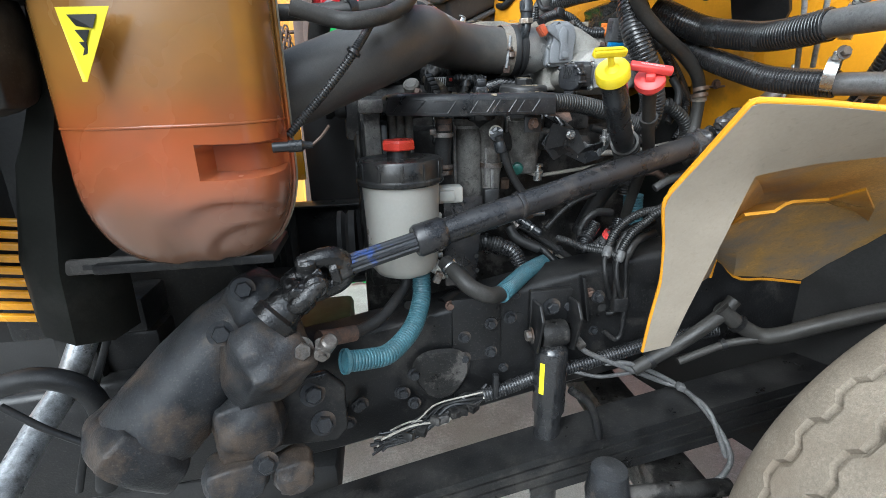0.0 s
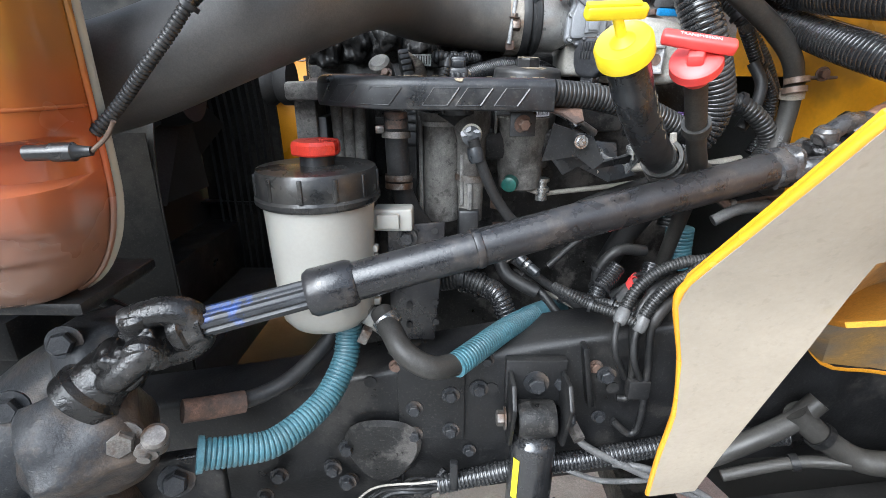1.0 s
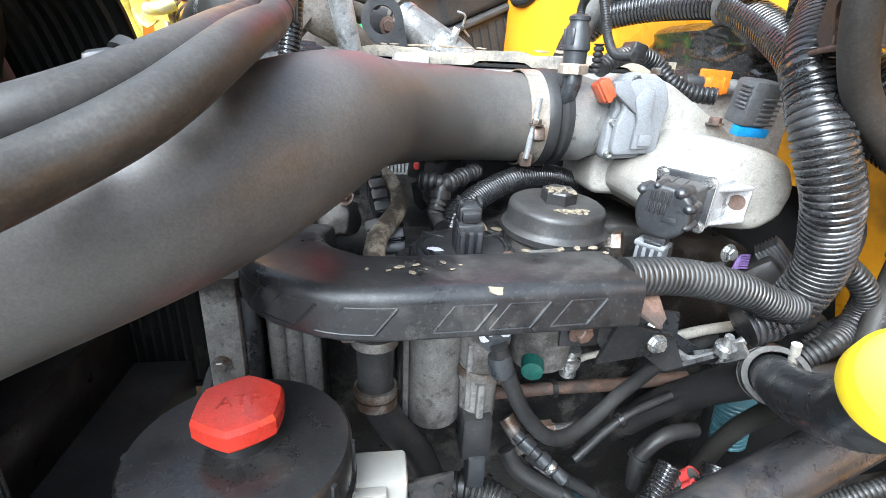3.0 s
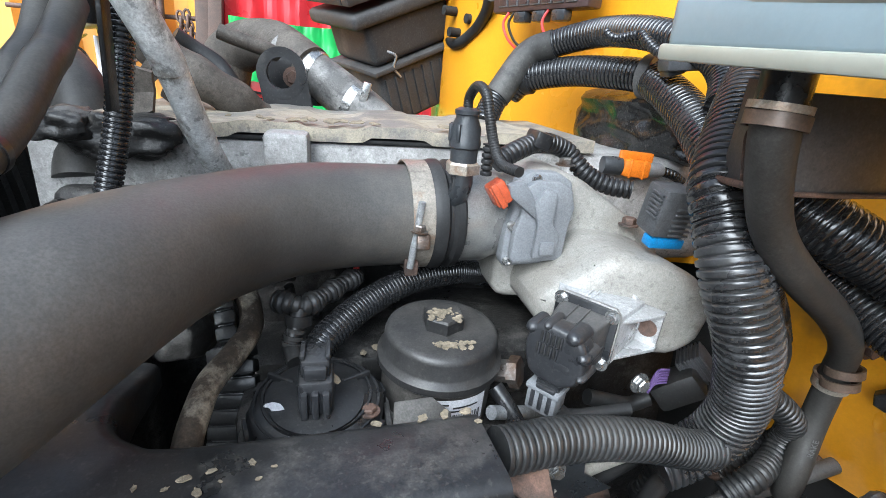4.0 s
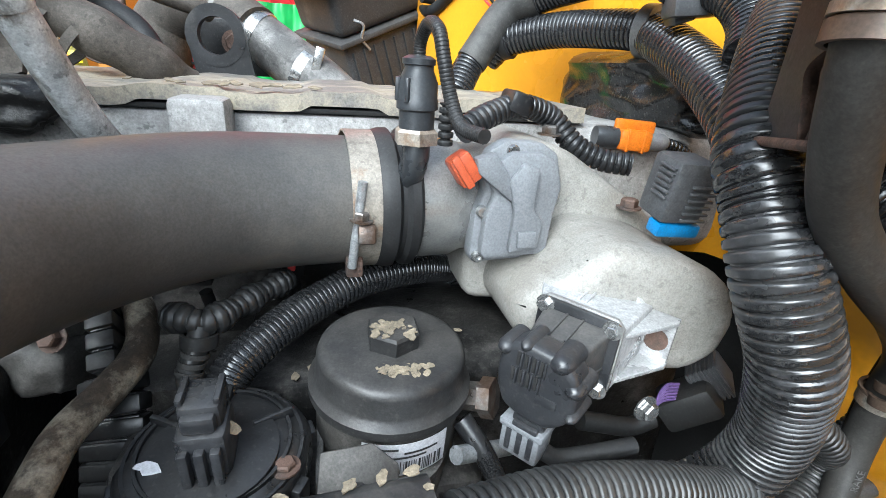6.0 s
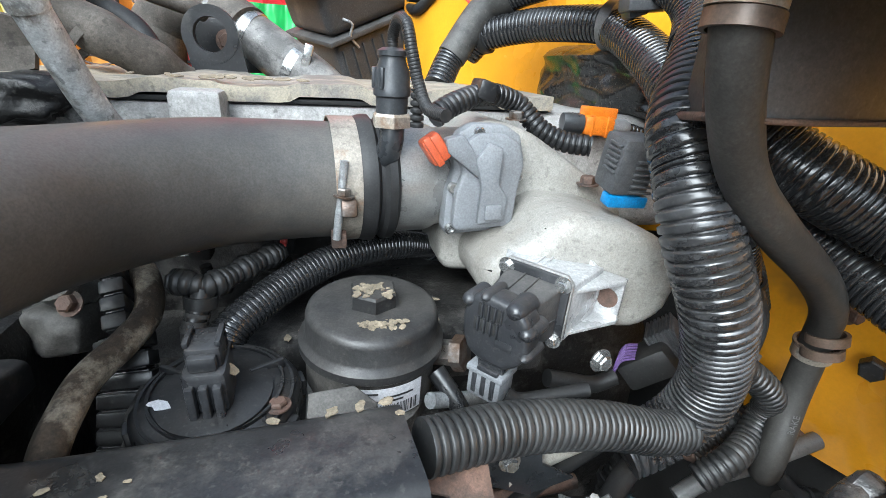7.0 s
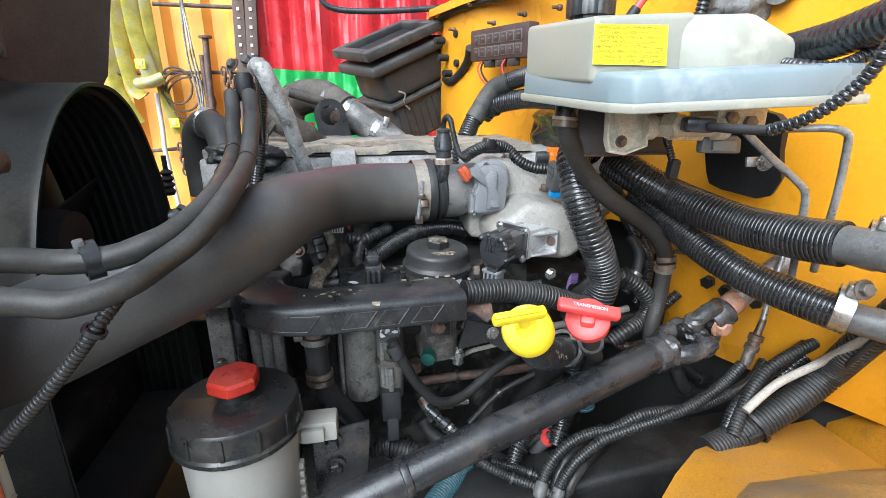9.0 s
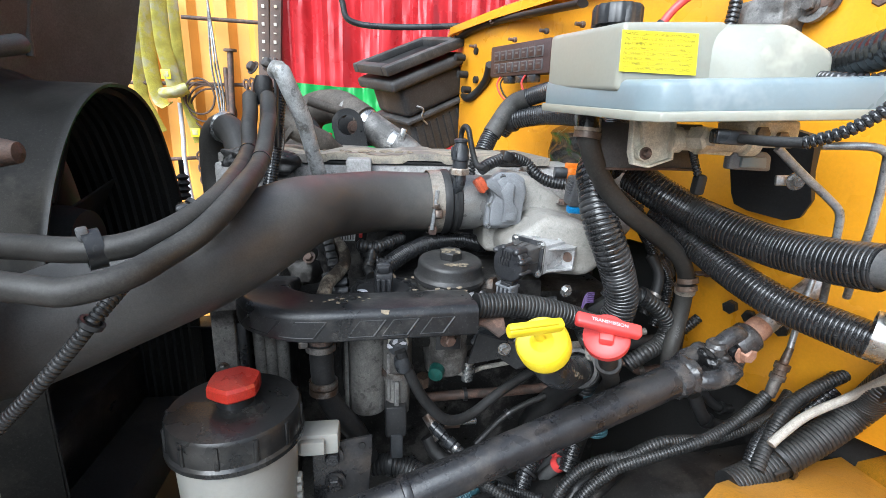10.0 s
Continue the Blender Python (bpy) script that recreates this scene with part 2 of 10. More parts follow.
    "conduit": material("scuffed_conduit_plastic", (0.024, 0.0245, 0.026), 0.26, vary=0.25, scale=18, second=(0.075, 0.076, 0.08), amount=0.35, dust=0.12, bump=0.08, spec=0.65, speck=0.15),
    "greysteel": material("grey_painted_steel", (0.060, 0.061, 0.064), 0.5, vary=0.25, scale=20, second=(0.075, 0.07, 0.066), amount=0.15, dust=0.08, bump=0.2, pits=0.3),
    "airbox": material("airbox_plastic", (0.050, 0.050, 0.051), 0.6, vary=0.25, scale=14, second=(0.09, 0.085, 0.08), amount=0.3, dust=0.1, bump=0.1, spec=0.3),
    "lidcast": material("flaking_lid_casting", (0.20, 0.185, 0.165), 0.6, vary=0.25, scale=30, second=(0.37, 0.325, 0.245), amount=0.5, dust=0.1, bump=0.5, speck=0.3, pits=0.4),
    "pluggrey": material("dark_grey_plug", (0.085, 0.087, 0.092), 0.45, vary=0.15, scale=25, dust=0.1, bump=0.1, spec=0.4),
    "ducttape": material("dusty_wrap", (0.040, 0.039, 0.037), 0.6, vary=0.3, scale=30, second=(0.075, 0.072, 0.066), amount=0.3, dust=0.1, bump=0.3, spec=0.3),
    "bezel": material("dark_bezel_plastic", (0.010, 0.0105, 0.0085), 0.6, vary=0.3, scale=9, second=(0.02, 0.02, 0.017), amount=0.25, bump=0.05, spec=0.2),
    "turbo": material("dirty_cast_pipe", (0.105, 0.092, 0.078), 0.7, vary=0.4, scale=22, second=(0.055, 0.046, 0.038), amount=0.45, dust=0.1, bump=0.5, pits=0.4, spec=0.25),
    "dirtcast": material("grimy_casting", (0.17, 0.163, 0.15), 0.6, vary=0.3, scale=35, second=(0.055, 0.05, 0.046), amount=0.45, dust=0.08, bump=0.5, pits=0.6, spec=0.3),
    "lidblack": material("worn_lid_plastic", (0.017, 0.0172, 0.0175), 0.34, vary=0.25, scale=16, second=(0.035, 0.033, 0.030), amount=0.2, dust=0.04, bump=0.1, speck=0.06, pits=0.3, spec=0.4),
    "tealplug": material("teal_plug", (0.015, 0.10, 0.08), 0.35, vary=0.2, bump=0.1),
    "purple": material("purple_wire", (0.20, 0.12, 0.33), 0.5, vary=0.1, bump=0.0),
    "fuse": material("brown_fuse_box", (0.06, 0.035, 0.032), 0.5, vary=0.2, bump=0.05),
    "wood": material("rusted_channel", (0.10, 0.065, 0.05), 0.75, vary=0.35, scale=20, bump=0.4),
    "hoodblack": material("hood_inside", (0.10, 0.102, 0.098), 0.55, vary=0.3, scale=6, second=(0.07, 0.07, 0.066), amount=0.3, bump=0.2, spec=0.3),
}


def fluid_shell():
    """Translucent tank plastic: smoky below, orange fluid, amber above."""
    mat = M["coolant"].copy()
    mat.name = "coolant_tank_plastic"
    n, l = mat.node_tree.nodes, mat.node_tree.links
    sep, add, ramp = n.new("ShaderNodeSeparateXYZ"), n.new("ShaderNodeMath"), n.new("ShaderNodeValToRGB")
    tex, noi = n.new("ShaderNodeTexCoord"), n.new("ShaderNodeTexNoise")
    noi.inputs["Scale"].default_value = 9.0
    l.new(tex.outputs["Object"], sep.inputs[0])
    l.new(tex.outputs["Object"], noi.inputs["Vector"])
    mul = n.new("ShaderNodeMath")
    mul.operation, mul.inputs[1].default_value = "MULTIPLY", 0.03
    l.new(noi.outputs["Fac"], mul.inputs[0])
    l.new(sep.outputs[2], add.inputs[0])
    l.new(mul.outputs[0], add.inputs[1])
    fit = n.new("ShaderNodeMapRange")
    fit.inputs[1].default_value, fit.inputs[2].default_value = 1.02, 1.36
    l.new(add.outputs[0], fit.inputs[0])
    l.new(fit.outputs[0], ramp.inputs[0])
    stops = ((0.0, (0.16, 0.095, 0.065)), (0.22, (0.20, 0.095, 0.06)), (0.33, (0.34, 0.10, 0.04)), (0.47, (0.42, 0.095, 0.028)), (0.56, (0.36, 0.10, 0.022)), (0.64, (0.30, 0.125, 0.026)), (0.8, (0.28, 0.135, 0.026)), (1.0, (0.27, 0.135, 0.035)))
    els = ramp.color_ramp.elements
    els[0].position, els[0].color = stops[0][0], (*stops[0][1], 1)
    els[1].position, els[1].color = stops[-1][0], (*stops[-1][1], 1)
    for pos, c in stops[1:-1]:
        e = els.new(pos)
        e.color = (*c, 1)
    stain, mix = n.new("ShaderNodeTexNoise"), n.new("ShaderNodeMix")
    stain.inputs["Scale"].default_value, stain.inputs["Detail"].default_value = 7.0, 3.0
    l.new(tex.outputs["Object"], stain.inputs["Vector"])
    soft = n.new("ShaderNodeMapRange")
    soft.inputs[1].default_value, soft.inputs[2].default_value = 0.42, 0.68
    soft.inputs[3].default_value, soft.inputs[4].default_value = 0.0, 0.5
    l.new(stain.outputs["Fac"], soft.inputs[0])
    mix.data_type = "RGBA"
    mix.inputs[7].default_value = (0.13, 0.065, 0.028, 1)
    l.new(soft.outputs[0], mix.inputs[0])
    l.new(ramp.outputs[0], mix.inputs[6])
    l.new(mix.outputs[2], n["Principled BSDF"].inputs["Base Color"])
    return mat


M["coolant_shell"] = fluid_shell()


# ---- building helpers ----
def finish(name, verts, faces, mat, parent=None, label="", sharp=38, smooth=True):
    me = bpy.data.meshes.new(name)
    me.from_pydata([tuple(v) for v in verts], [], faces)
    me.validate()
    me.update()
    bm = bmesh.new()
    bm.from_mesh(me)
    bmesh.ops.recalc_face_normals(bm, faces=bm.faces)
    bm.to_mesh(me)
    bm.free()
    return link(name, me, mat, parent, label, sharp, smooth)


def link(name, me, mat, parent=None, label="", sharp=38, smooth=True):
    if smooth:
        me.shade_smooth()
        me.set_sharp_from_angle(angle=radians(sharp))
    if not me.materials:
        me.materials.append(M[mat] if isinstance(mat, str) else mat)
    ob = new(name, me)
    if parent:
        ob.parent = parent
        ob.matrix_parent_inverse = world_of(parent).inverted()
    if label:
        ob["label"] = label
    return ob


def world_of(ob):
    m = ob.matrix_basis.copy()
    if ob.parent:
        m = world_of(ob.parent) @ ob.matrix_parent_inverse @ m
    return m


def part(name, bm, mat, parent=None, label="", sharp=38):
    """Links a bmesh as one mesh object under a thing or a part."""
    me = bpy.data.meshes.new(name)
    bmesh.ops.recalc_face_normals(bm, faces=bm.faces)
    bm.to_mesh(me)
    bm.free()
    return link(name, me, mat, parent, label, sharp)


def thing(name, at, label, category, group="", kind=""):
    ob = new(name)
    ob.empty_display_size = 0.05
    ob.location = at
    return tagged(ob, label, category, group, kind)


def axes(direction, up=(0, 0, 1)):
    """A frame whose z runs along direction."""
    z = Vector(direction).normalized()
    u = Vector(up)
    if abs(z.dot(u)) > 0.95:
        u = Vector((1, 0, 0))
    x = u.cross(z).normalized()
    y = z.cross(x)
    return Matrix((x, y, z)).transposed().to_4x4()


def at(p, direction=(0, 0, 1), up=(0, 0, 1)):
    return Matrix.Translation(p) @ axes(direction, up)


def box(size, m=Matrix(), bevel=0.004, seg=2):
    bm = bmesh.new()
    bmesh.ops.create_cube(bm, size=1.0, matrix=Matrix.Diagonal((*size, 1)))
    if bevel:
        bmesh.ops.bevel(bm, geom=list(bm.edges), offset=min(bevel, min(size) * 0.45), segments=seg, profile=0.5, affect="EDGES")
    bmesh.ops.transform(bm, matrix=m, verts=bm.verts)
    return bm


def box2(lo, hi, bevel=0.004, seg=2):
    lo, hi = Vector(lo), Vector(hi)
    return box(hi - lo, Matrix.Translation((lo + hi) / 2), bevel, seg)


def prism(poly, depth, m=Matrix(), bevel=0.002, seg=2):
    """A flat outline, in the frame's x and y, made thick along its z."""
    bm = bmesh.new()
    lo = [bm.verts.new((x, y, 0)) for x, y in poly]
    hi = [bm.verts.new((x, y, depth)) for x, y in poly]
    bm.faces.new(lo[::-1])
    bm.faces.new(hi)
    for i in range(len(poly)):
        j = (i + 1) % len(poly)
        bm.faces.new((lo[i], lo[j], hi[j], hi[i]))
    bmesh.ops.recalc_face_normals(bm, faces=bm.faces)
    if bevel:
        bmesh.ops.bevel(bm, geom=list(bm.edges), offset=bevel, segments=seg, profile=0.5, affect="EDGES")
    bmesh.ops.transform(bm, matrix=m, verts=bm.verts)
    return bm


def lathe(profile, m=Matrix(), n=40, wob=None):
    """Profile rows (radius, height) turned round the frame's z."""
    verts, faces = [], []
    for r, h in profile:
        for k in range(n):
            a = 2 * math.pi * k / n
            rr = r * (wob(a, h) if wob else 1)
            verts.append(m @ Vector((rr * math.cos(a), rr * math.sin(a), h)))
    for i in range(len(profile) - 1):
        for k in range(n):
            j = (k + 1) % n
            faces.append((i * n + k, i * n + j, (i + 1) * n + j, (i + 1) * n + k))
    closed = profile[0] == profile[-1]
    if profile[0][0] > 1e-6 and not closed:
        faces.append(tuple(range(n))[::-1])
    if profile[-1][0] > 1e-6 and not closed:
        faces.append(tuple(range((len(profile) - 1) * n, len(profile) * n)))
    return verts, faces


def turned(name, profile, m, mat, parent=None, label="", n=40, wob=None, sharp=38):
    v, f = lathe(profile, m, n, wob)
    return finish(name, v, f, mat, parent, label, sharp)


def curve(points, step=0.006):
    """A smooth line through the points, sampled evenly."""
    p = [Vector(q) for q in points]
    p = [p[0] * 2 - p[1]] + p + [p[-1] * 2 - p[-2]]
    dense = []
    for i in range(1, len(p) - 2):
        a, b, c, d = p[i - 1:i + 3]
        for k in range(24):
            t = k / 24
            dense.append(0.5 * (2 * b + (c - a) * t + (2 * a - 5 * b + 4 * c - d) * t * t + (3 * b - a - 3 * c + d) * t ** 3))
    dense.append(p[-2])
    out, left = [dense[0]], step
    for a, b in zip(dense, dense[1:]):
        length, done = (b - a).length, 0.0
        while length - done >= left > 0:
            done += left
            out.append(a.lerp(b, done / length))
            left = step
        left -= length - done
    if (out[-1] - dense[-1]).length > step * 0.3:
        out.append(dense[-1])
    return out


def sweep(points, radius, n=16, step=0.006, pitch=0.0, depth=0.0, squash=1.0, cap=True, inner=0.0):
    """A tube along a smooth line. radius: a number, or a function of the share of the length; pitch and depth: corrugation."""
    if pitch:
        step = pitch / 8
    line = curve(points, step)
    verts, faces = [], []
    tang = [(line[min(i + 1, len(line) - 1)] - line[max(i - 1, 0)]).normalized() for i in range(len(line))]
    side = tang[0].orthogonal().normalized()
    if abs(tang[0].z) < 0.9:
        side = tang[0].cross(Vector((0, 0, 1))).normalized()
    for i, (q, t) in enumerate(zip(line, tang)):
        side = (side - t * side.dot(t)).normalized()
        up = side.cross(t)
        s = i / max(1, len(line) - 1)
        r = radius(s) if callable(radius) else radius
        if pitch:
            ph = (i * step / pitch) % 1.0
            r -= depth * (1.0 if 0.66 < ph < 0.95 else 0.12 if ph < 0.06 or ph > 0.54 else 0.0)
        for k in range(n):
            a = 2 * math.pi * k / n
            verts.append(q + side * (r * math.cos(a)) + up * (r * squash * math.sin(a)))
    for i in range(len(line) - 1):
        for k in range(n):
            j = (k + 1) % n
            faces.append((i * n + k, i * n + j, (i + 1) * n + j, (i + 1) * n + k))
    if cap:
        faces.append(tuple(range(n))[::-1])
        faces.append(tuple(range((len(line) - 1) * n, len(line) * n)))
    return verts, faces


def tube(name, points, radius, mat, parent=None, label="", **kw):
    v, f = sweep(points, radius, **kw)
    return finish(name, v, f, mat, parent, label, sharp=60 if kw.get("pitch") else 45)


def corrugated(name, points, radius, mat="loom", parent=None, label="", pitch=0.006, depth=None, n=18, **kw):
    return tube(name, points, radius, mat, parent, label, pitch=pitch, depth=depth or pitch * 0.33, n=n, **kw)


def ring(name, centre, direction, radius, width, mat, parent=None, label="", thick=0.0025, n=32):
    m = at(centre, direction)
    prof = [(radius, -width / 2), (radius + thick, -width / 2), (radius + thick, width / 2), (radius, width / 2), (radius, -width / 2)]
    return turned(name, prof, m, mat, parent, label, n)


HEX = {}


def bolt(centre, direction, size=0.010, mat="boltsteel", parent=None, washer=True, name="bolt", height=0.55):
    """A hexagon head on a washer; alike bolts share one mesh."""
    key = (round(size, 4), str(mat), washer, height)
    if key not in HEX:
        rows = [(size * 0.55 * 0.96, size * 0.12), (size * 0.55, size * 0.18), (size * 0.55, size * height), (size * 0.47, size * (height + 0.1)), (0.0, size * (height + 0.1))]
        v, f = lathe(rows, n=6)
        if washer:
            v2, f2 = lathe([(size * 0.8, 0.0), (size * 0.8, size * 0.12), (0.0, size * 0.125)], n=16)
            f += [tuple(i + len(v) for i in q) for q in f2]
            v += v2
        me = bpy.data.meshes.new(name)
        me.from_pydata([tuple(q) for q in v], [], f)
        me.materials.append(M[mat])
        HEX[key] = me
    ob = new(name, HEX[key])
    if parent:
        ob.parent = parent
        ob.matrix_parent_inverse = world_of(parent).inverted()
    ob.matrix_basis = at(centre, direction) @ Matrix.Rotation(0.37 * (len(bpy.data.objects) % 7), 4, "Z")
    return ob


def sheet(name, rows, mat, parent=None, label="", thick=0.003, smooth_rows=True, sharp=30):
    """A thin panel through rows of points, with thickness."""
    nr, nc = len(rows), len(rows[0])
    verts = [Vector(p) for r in rows for p in r]
    faces = [(i * nc + j, i * nc + j + 1, (i + 1) * nc + j + 1, (i + 1) * nc + j) for i in range(nr - 1) for j in range(nc - 1)]
    ob = finish(name, verts, faces, mat, parent, label, sharp)
    bm = bmesh.new()
    bm.from_mesh(ob.data)
    bmesh.ops.solidify(bm, geom=list(bm.faces), thickness=thick)
    bm.to_mesh(ob.data)
    bm.free()
    ob.data.shade_smooth()
    ob.data.set_sharp_from_angle(angle=radians(sharp))
    return ob


def lump(size, m, seed, rough=0.12):
    """A worn casting: a rounded block with an uneven skin."""
    bm = bmesh.new()
    bmesh.ops.create_cube(bm, size=2.0)
    bmesh.ops.subdivide_edges(bm, edges=list(bm.edges), cuts=13, use_grid_fill=True)
    for v in bm.verts:
        d = v.co.normalized()
        q = v.co.lerp(d * 1.15, 0.62)
        q += d * (rough * noise.noise(v.co * 1.4 + Vector((seed, 0, 0))) * 2 + rough * 0.5 * noise.noise(v.co * 4 + Vector((0, seed, 0))))
        v.co = Vector((q.x * size[0] / 2, q.y * size[1] / 2, q.z * size[2] / 2))
    bmesh.ops.transform(bm, matrix=m, verts=bm.verts)
    return bm


def chip(name, centre, normal, size, mat, parent, seed):
    """A ragged flake of dried scale lying on a surface."""
    rnd = random.Random(seed)
    poly = []
    for k in range(11):
        a = 2 * math.pi * k / 11
        r = size * rnd.uniform(0.55, 1.0)
        poly.append((r * math.cos(a), r * 0.6 * math.sin(a)))
    bm = prism(poly, min(0.0008, size * 0.14), at(centre, normal) @ Matrix.Rotation(rnd.uniform(0, 6.3), 4, "Z"), 0)
    return part(name, bm, mat, parent)


# ---- ground and yard ----
bm = bmesh.new()
bmesh.ops.create_grid(bm, x_segments=40, y_segments=40, size=30.0)
for v in bm.verts:
    v.co.z = 0.02 * noise.noise(v.co * 0.7)
tagged(part("ground", bm, "ground"), "dusty grey-brown yard ground under the bus", "ground", kind="structure")


def container_wall():
    """A corrugated steel wall across the yard."""
    top, rows = 3.0, []
    xs, depth = [], []
    x = -7.0
    while x < 5.0:
        for dx, d in ((0.0, 0.0), (0.07, 0.0), (0.11, 0.045), (0.18, 0.045), (0.22, 0.0)):
            xs.append(x + dx)
            depth.append(d)
        x += 0.22
    for z in (0.0, 0.15, top - 0.1, top):
        rows.append([(a, 3.5 + d, z) for a, d in zip(xs, depth)])
    ob = sheet("container_wall", rows, "container", thick=0.004, sharp=20)
    return tagged(ob, "orange-yellow corrugated steel container wall", "container wall", kind="structure")


container_wall()


def tarp(name, mat, x0, x1, z0, z1, y, label, amp, freq, seed, slack=0.0):
    """A hanging sheet with folds."""
    rnd = random.Random(seed)
    ph = [rnd.uniform(0, 6.3) for _ in range(6)]
    rows = []
    for i in range(80):
        s = i / 79
        row = []
        for j in range(220):
            u = j / 219
            x = x0 + (x1 - x0) * u
            f = amp * (math.sin(freq * x + ph[0] + 0.8 * s) + 0.5 * math.sin(2.3 * freq * x + ph[1] - 1.3 * s) + 0.3 * math.sin(5.1 * freq * x + ph[2]))
            f += amp * 1.5 * noise.noise(Vector((x * 9, s * 3, seed)))
            f += amp * 0.9 * abs(noise.noise(Vector((x * 13 + 2 * s, s * 16, seed + 4)))) + amp * 0.45 * abs(noise.noise(Vector((x * 30, s * 42, seed + 9))))
            sag = slack * 4 * u * (1 - u) + 0.5 * slack * noise.noise(Vector((x * 4, seed, 1.0)))
            row.append((x + 0.3 * f, y + f, z0 + (z1 - z0) * s - sag * s))
        rows.append(row)
    ob = sheet(name, rows, mat, thick=0.002, sharp=28)
    return tagged(ob, label, "tarpaulin")


tarp("red_tarpaulin", "redtarp", (-0.461, 3.350, 1.779)[0], (-0.461, 3.350, 1.779)[0] + 2.6, 0.02, 3.2, 3.3, "creased red tarpaulin hanging across the yard", 0.022, 22.0, 3)
tarp("green_tarpaulin", "green", (-0.371, 2.950, 1.500)[0], (0.165, 2.950, 1.499)[0] + 0.25, 0.02, (-0.171, 2.950, 1.580)[2], 2.95, "crumpled shiny green tarpaulin draped over a load", 0.02, 16.0, 8, 0.02)


# plain unseen walls, added to close off sky light behind the camera and above the cowl
tagged(part("wall_yard", box2((-9.0, -7.2, 0.0), (9.0, -7.0, 2.2), 0.01), "wallgrey"), "unseen grey wall added behind the camera", "wall", kind="structure")
tagged(part("wall_bus_front", box2((1.22, -0.15, 1.80), (1.34, 2.75, 3.1), 0.03), "hoodblack"), "unseen dark block added as the upper front of the bus", "bus front", kind="structure")

# ---- bus cowl and firewall ----
def firewall():
    plan = [(1.30, -0.35), (0.92, 0.20), (0.72, 0.66), (0.635, 0.92), (0.610, 0.995), (0.598, 1.031), (0.594, 1.042), (0.56, 1.14), (0.475, 1.40), (0.40, 1.62), (0.34, 1.86), (0.36, 2.10), (0.60, 2.35)]
    rows = []
    for k in (0.0, 0.1, 0.25, 0.45, 0.65, 0.82, 0.93, 1.0):
        row = []
        for x, y in plan:
            low = 1.02 if y < 0.8 else 1.0 if y < 1.035 else 1.20 if y < 1.3 else 1.12
            z = low + (1.68 - low) * k
            row.append((x + 0.35 * max(0.0, 1.10 - z), y, z))
        rows.append(row)
    ob = thing("firewall", (0.6, 1.0, 0.8), "yellow painted bus firewall with drilled holes", "firewall", kind="structure")
    sheet("panel", rows, "yellow", ob, thick=0.004, sharp=50)
    top = [[(x + dx, y, z) for x, y in plan] for dx, z in ((-0.035, 1.665), (-0.035, 1.685), (0.0, 1.70), (0.25, 1.76), (0.5, 1.80))]
    sheet("cowl_flange", top, "yellow", ob, thick=0.004, sharp=50)
    dark = [[(x + 0.07, y, z) for x, y in plan] for z in (0.35, 0.7, 1.0, 1.35)]
    sheet("lower_bulkhead", dark, "black", ob, "black lower bulkhead", thick=0.004, sharp=50)
    return ob


fw = firewall()
# ---- chassis: rail, spring, steering ----
def frame_rail():
    ob = thing("frame_rail", (0.2, 0.83, 0.60), "dark painted steel frame rail with bolt heads", "frame rail")
    y, lo, hi = 0.805, -0.252, 0.0
    prof = [(y + 0.085, lo), (y + 0.012, lo), (y, lo + 0.012), (y, hi - 0.014), (y + 0.003, hi - 0.005), (y + 0.014, hi), (y + 0.085, hi)]
    tops = ((-1.3, 0.70), (-0.8, 0.71), (-0.45, 0.735), (-0.23, 0.768), (0.0, 0.816), (0.2, 0.857), (0.4, 0.892), (0.7, 0.92), (1.4, 0.94), (2.2, 0.94))
    sheet("web", [[(x, a, b + h) for a, b in prof] for x, h in tops], "rail", ob, thick=0.008, sharp=60)
    return ob


rail = frame_rail()
for px in ((0.073, 0.800, 0.774), (0.075, 0.800, 0.717), (0.021, 0.800, 0.705), (-0.080, 0.800, 0.678), (-0.108, 0.800, 0.639), (-0.082, 0.800, 0.612), (-0.194, 0.800, 0.618), (-0.012, 0.800, 0.602), (0.113, 0.800, 0.784)):
    bolt((px[0], 0.804, px[2]), (0, -1, 0), 0.017, "gear", rail)
far = thing("frame_rail", (0.2, 1.55, 0.60), "dark steel frame rail on the far side of the engine", "frame rail")
part("web", box2((-1.3, 1.60, 0.588), (2.2, 1.608, 0.852), 0.002), "rail", far)
part("top_flange", box2((-1.3, 1.56, 0.852), (2.2, 1.64, 0.860), 0.003), "rail", far)
part("bottom_flange", box2((-1.3, 1.56, 0.580), (2.2, 1.64, 0.588), 0.003), "rail", far)


def leaf_spring():
    ob = thing("leaf_spring", (0.4, 0.76, 0.45), "black arched steel leaf spring pack under the rail", "leaf spring")
    for k in range(4):
        half = 0.80 - 0.16 * k
        pts = [[(0.45 + half * u, yy, 0.590 + 0.19 * (half * u) - 0.03 * (u * half) ** 2 - 0.024 * k) for yy in (0.70, 0.79)] for u in [i / 8 - 1 for i in range(17)]]
        sheet("leaf", pts, "rail", ob, thick=0.018, sharp=50)
    return ob


leaf_spring()


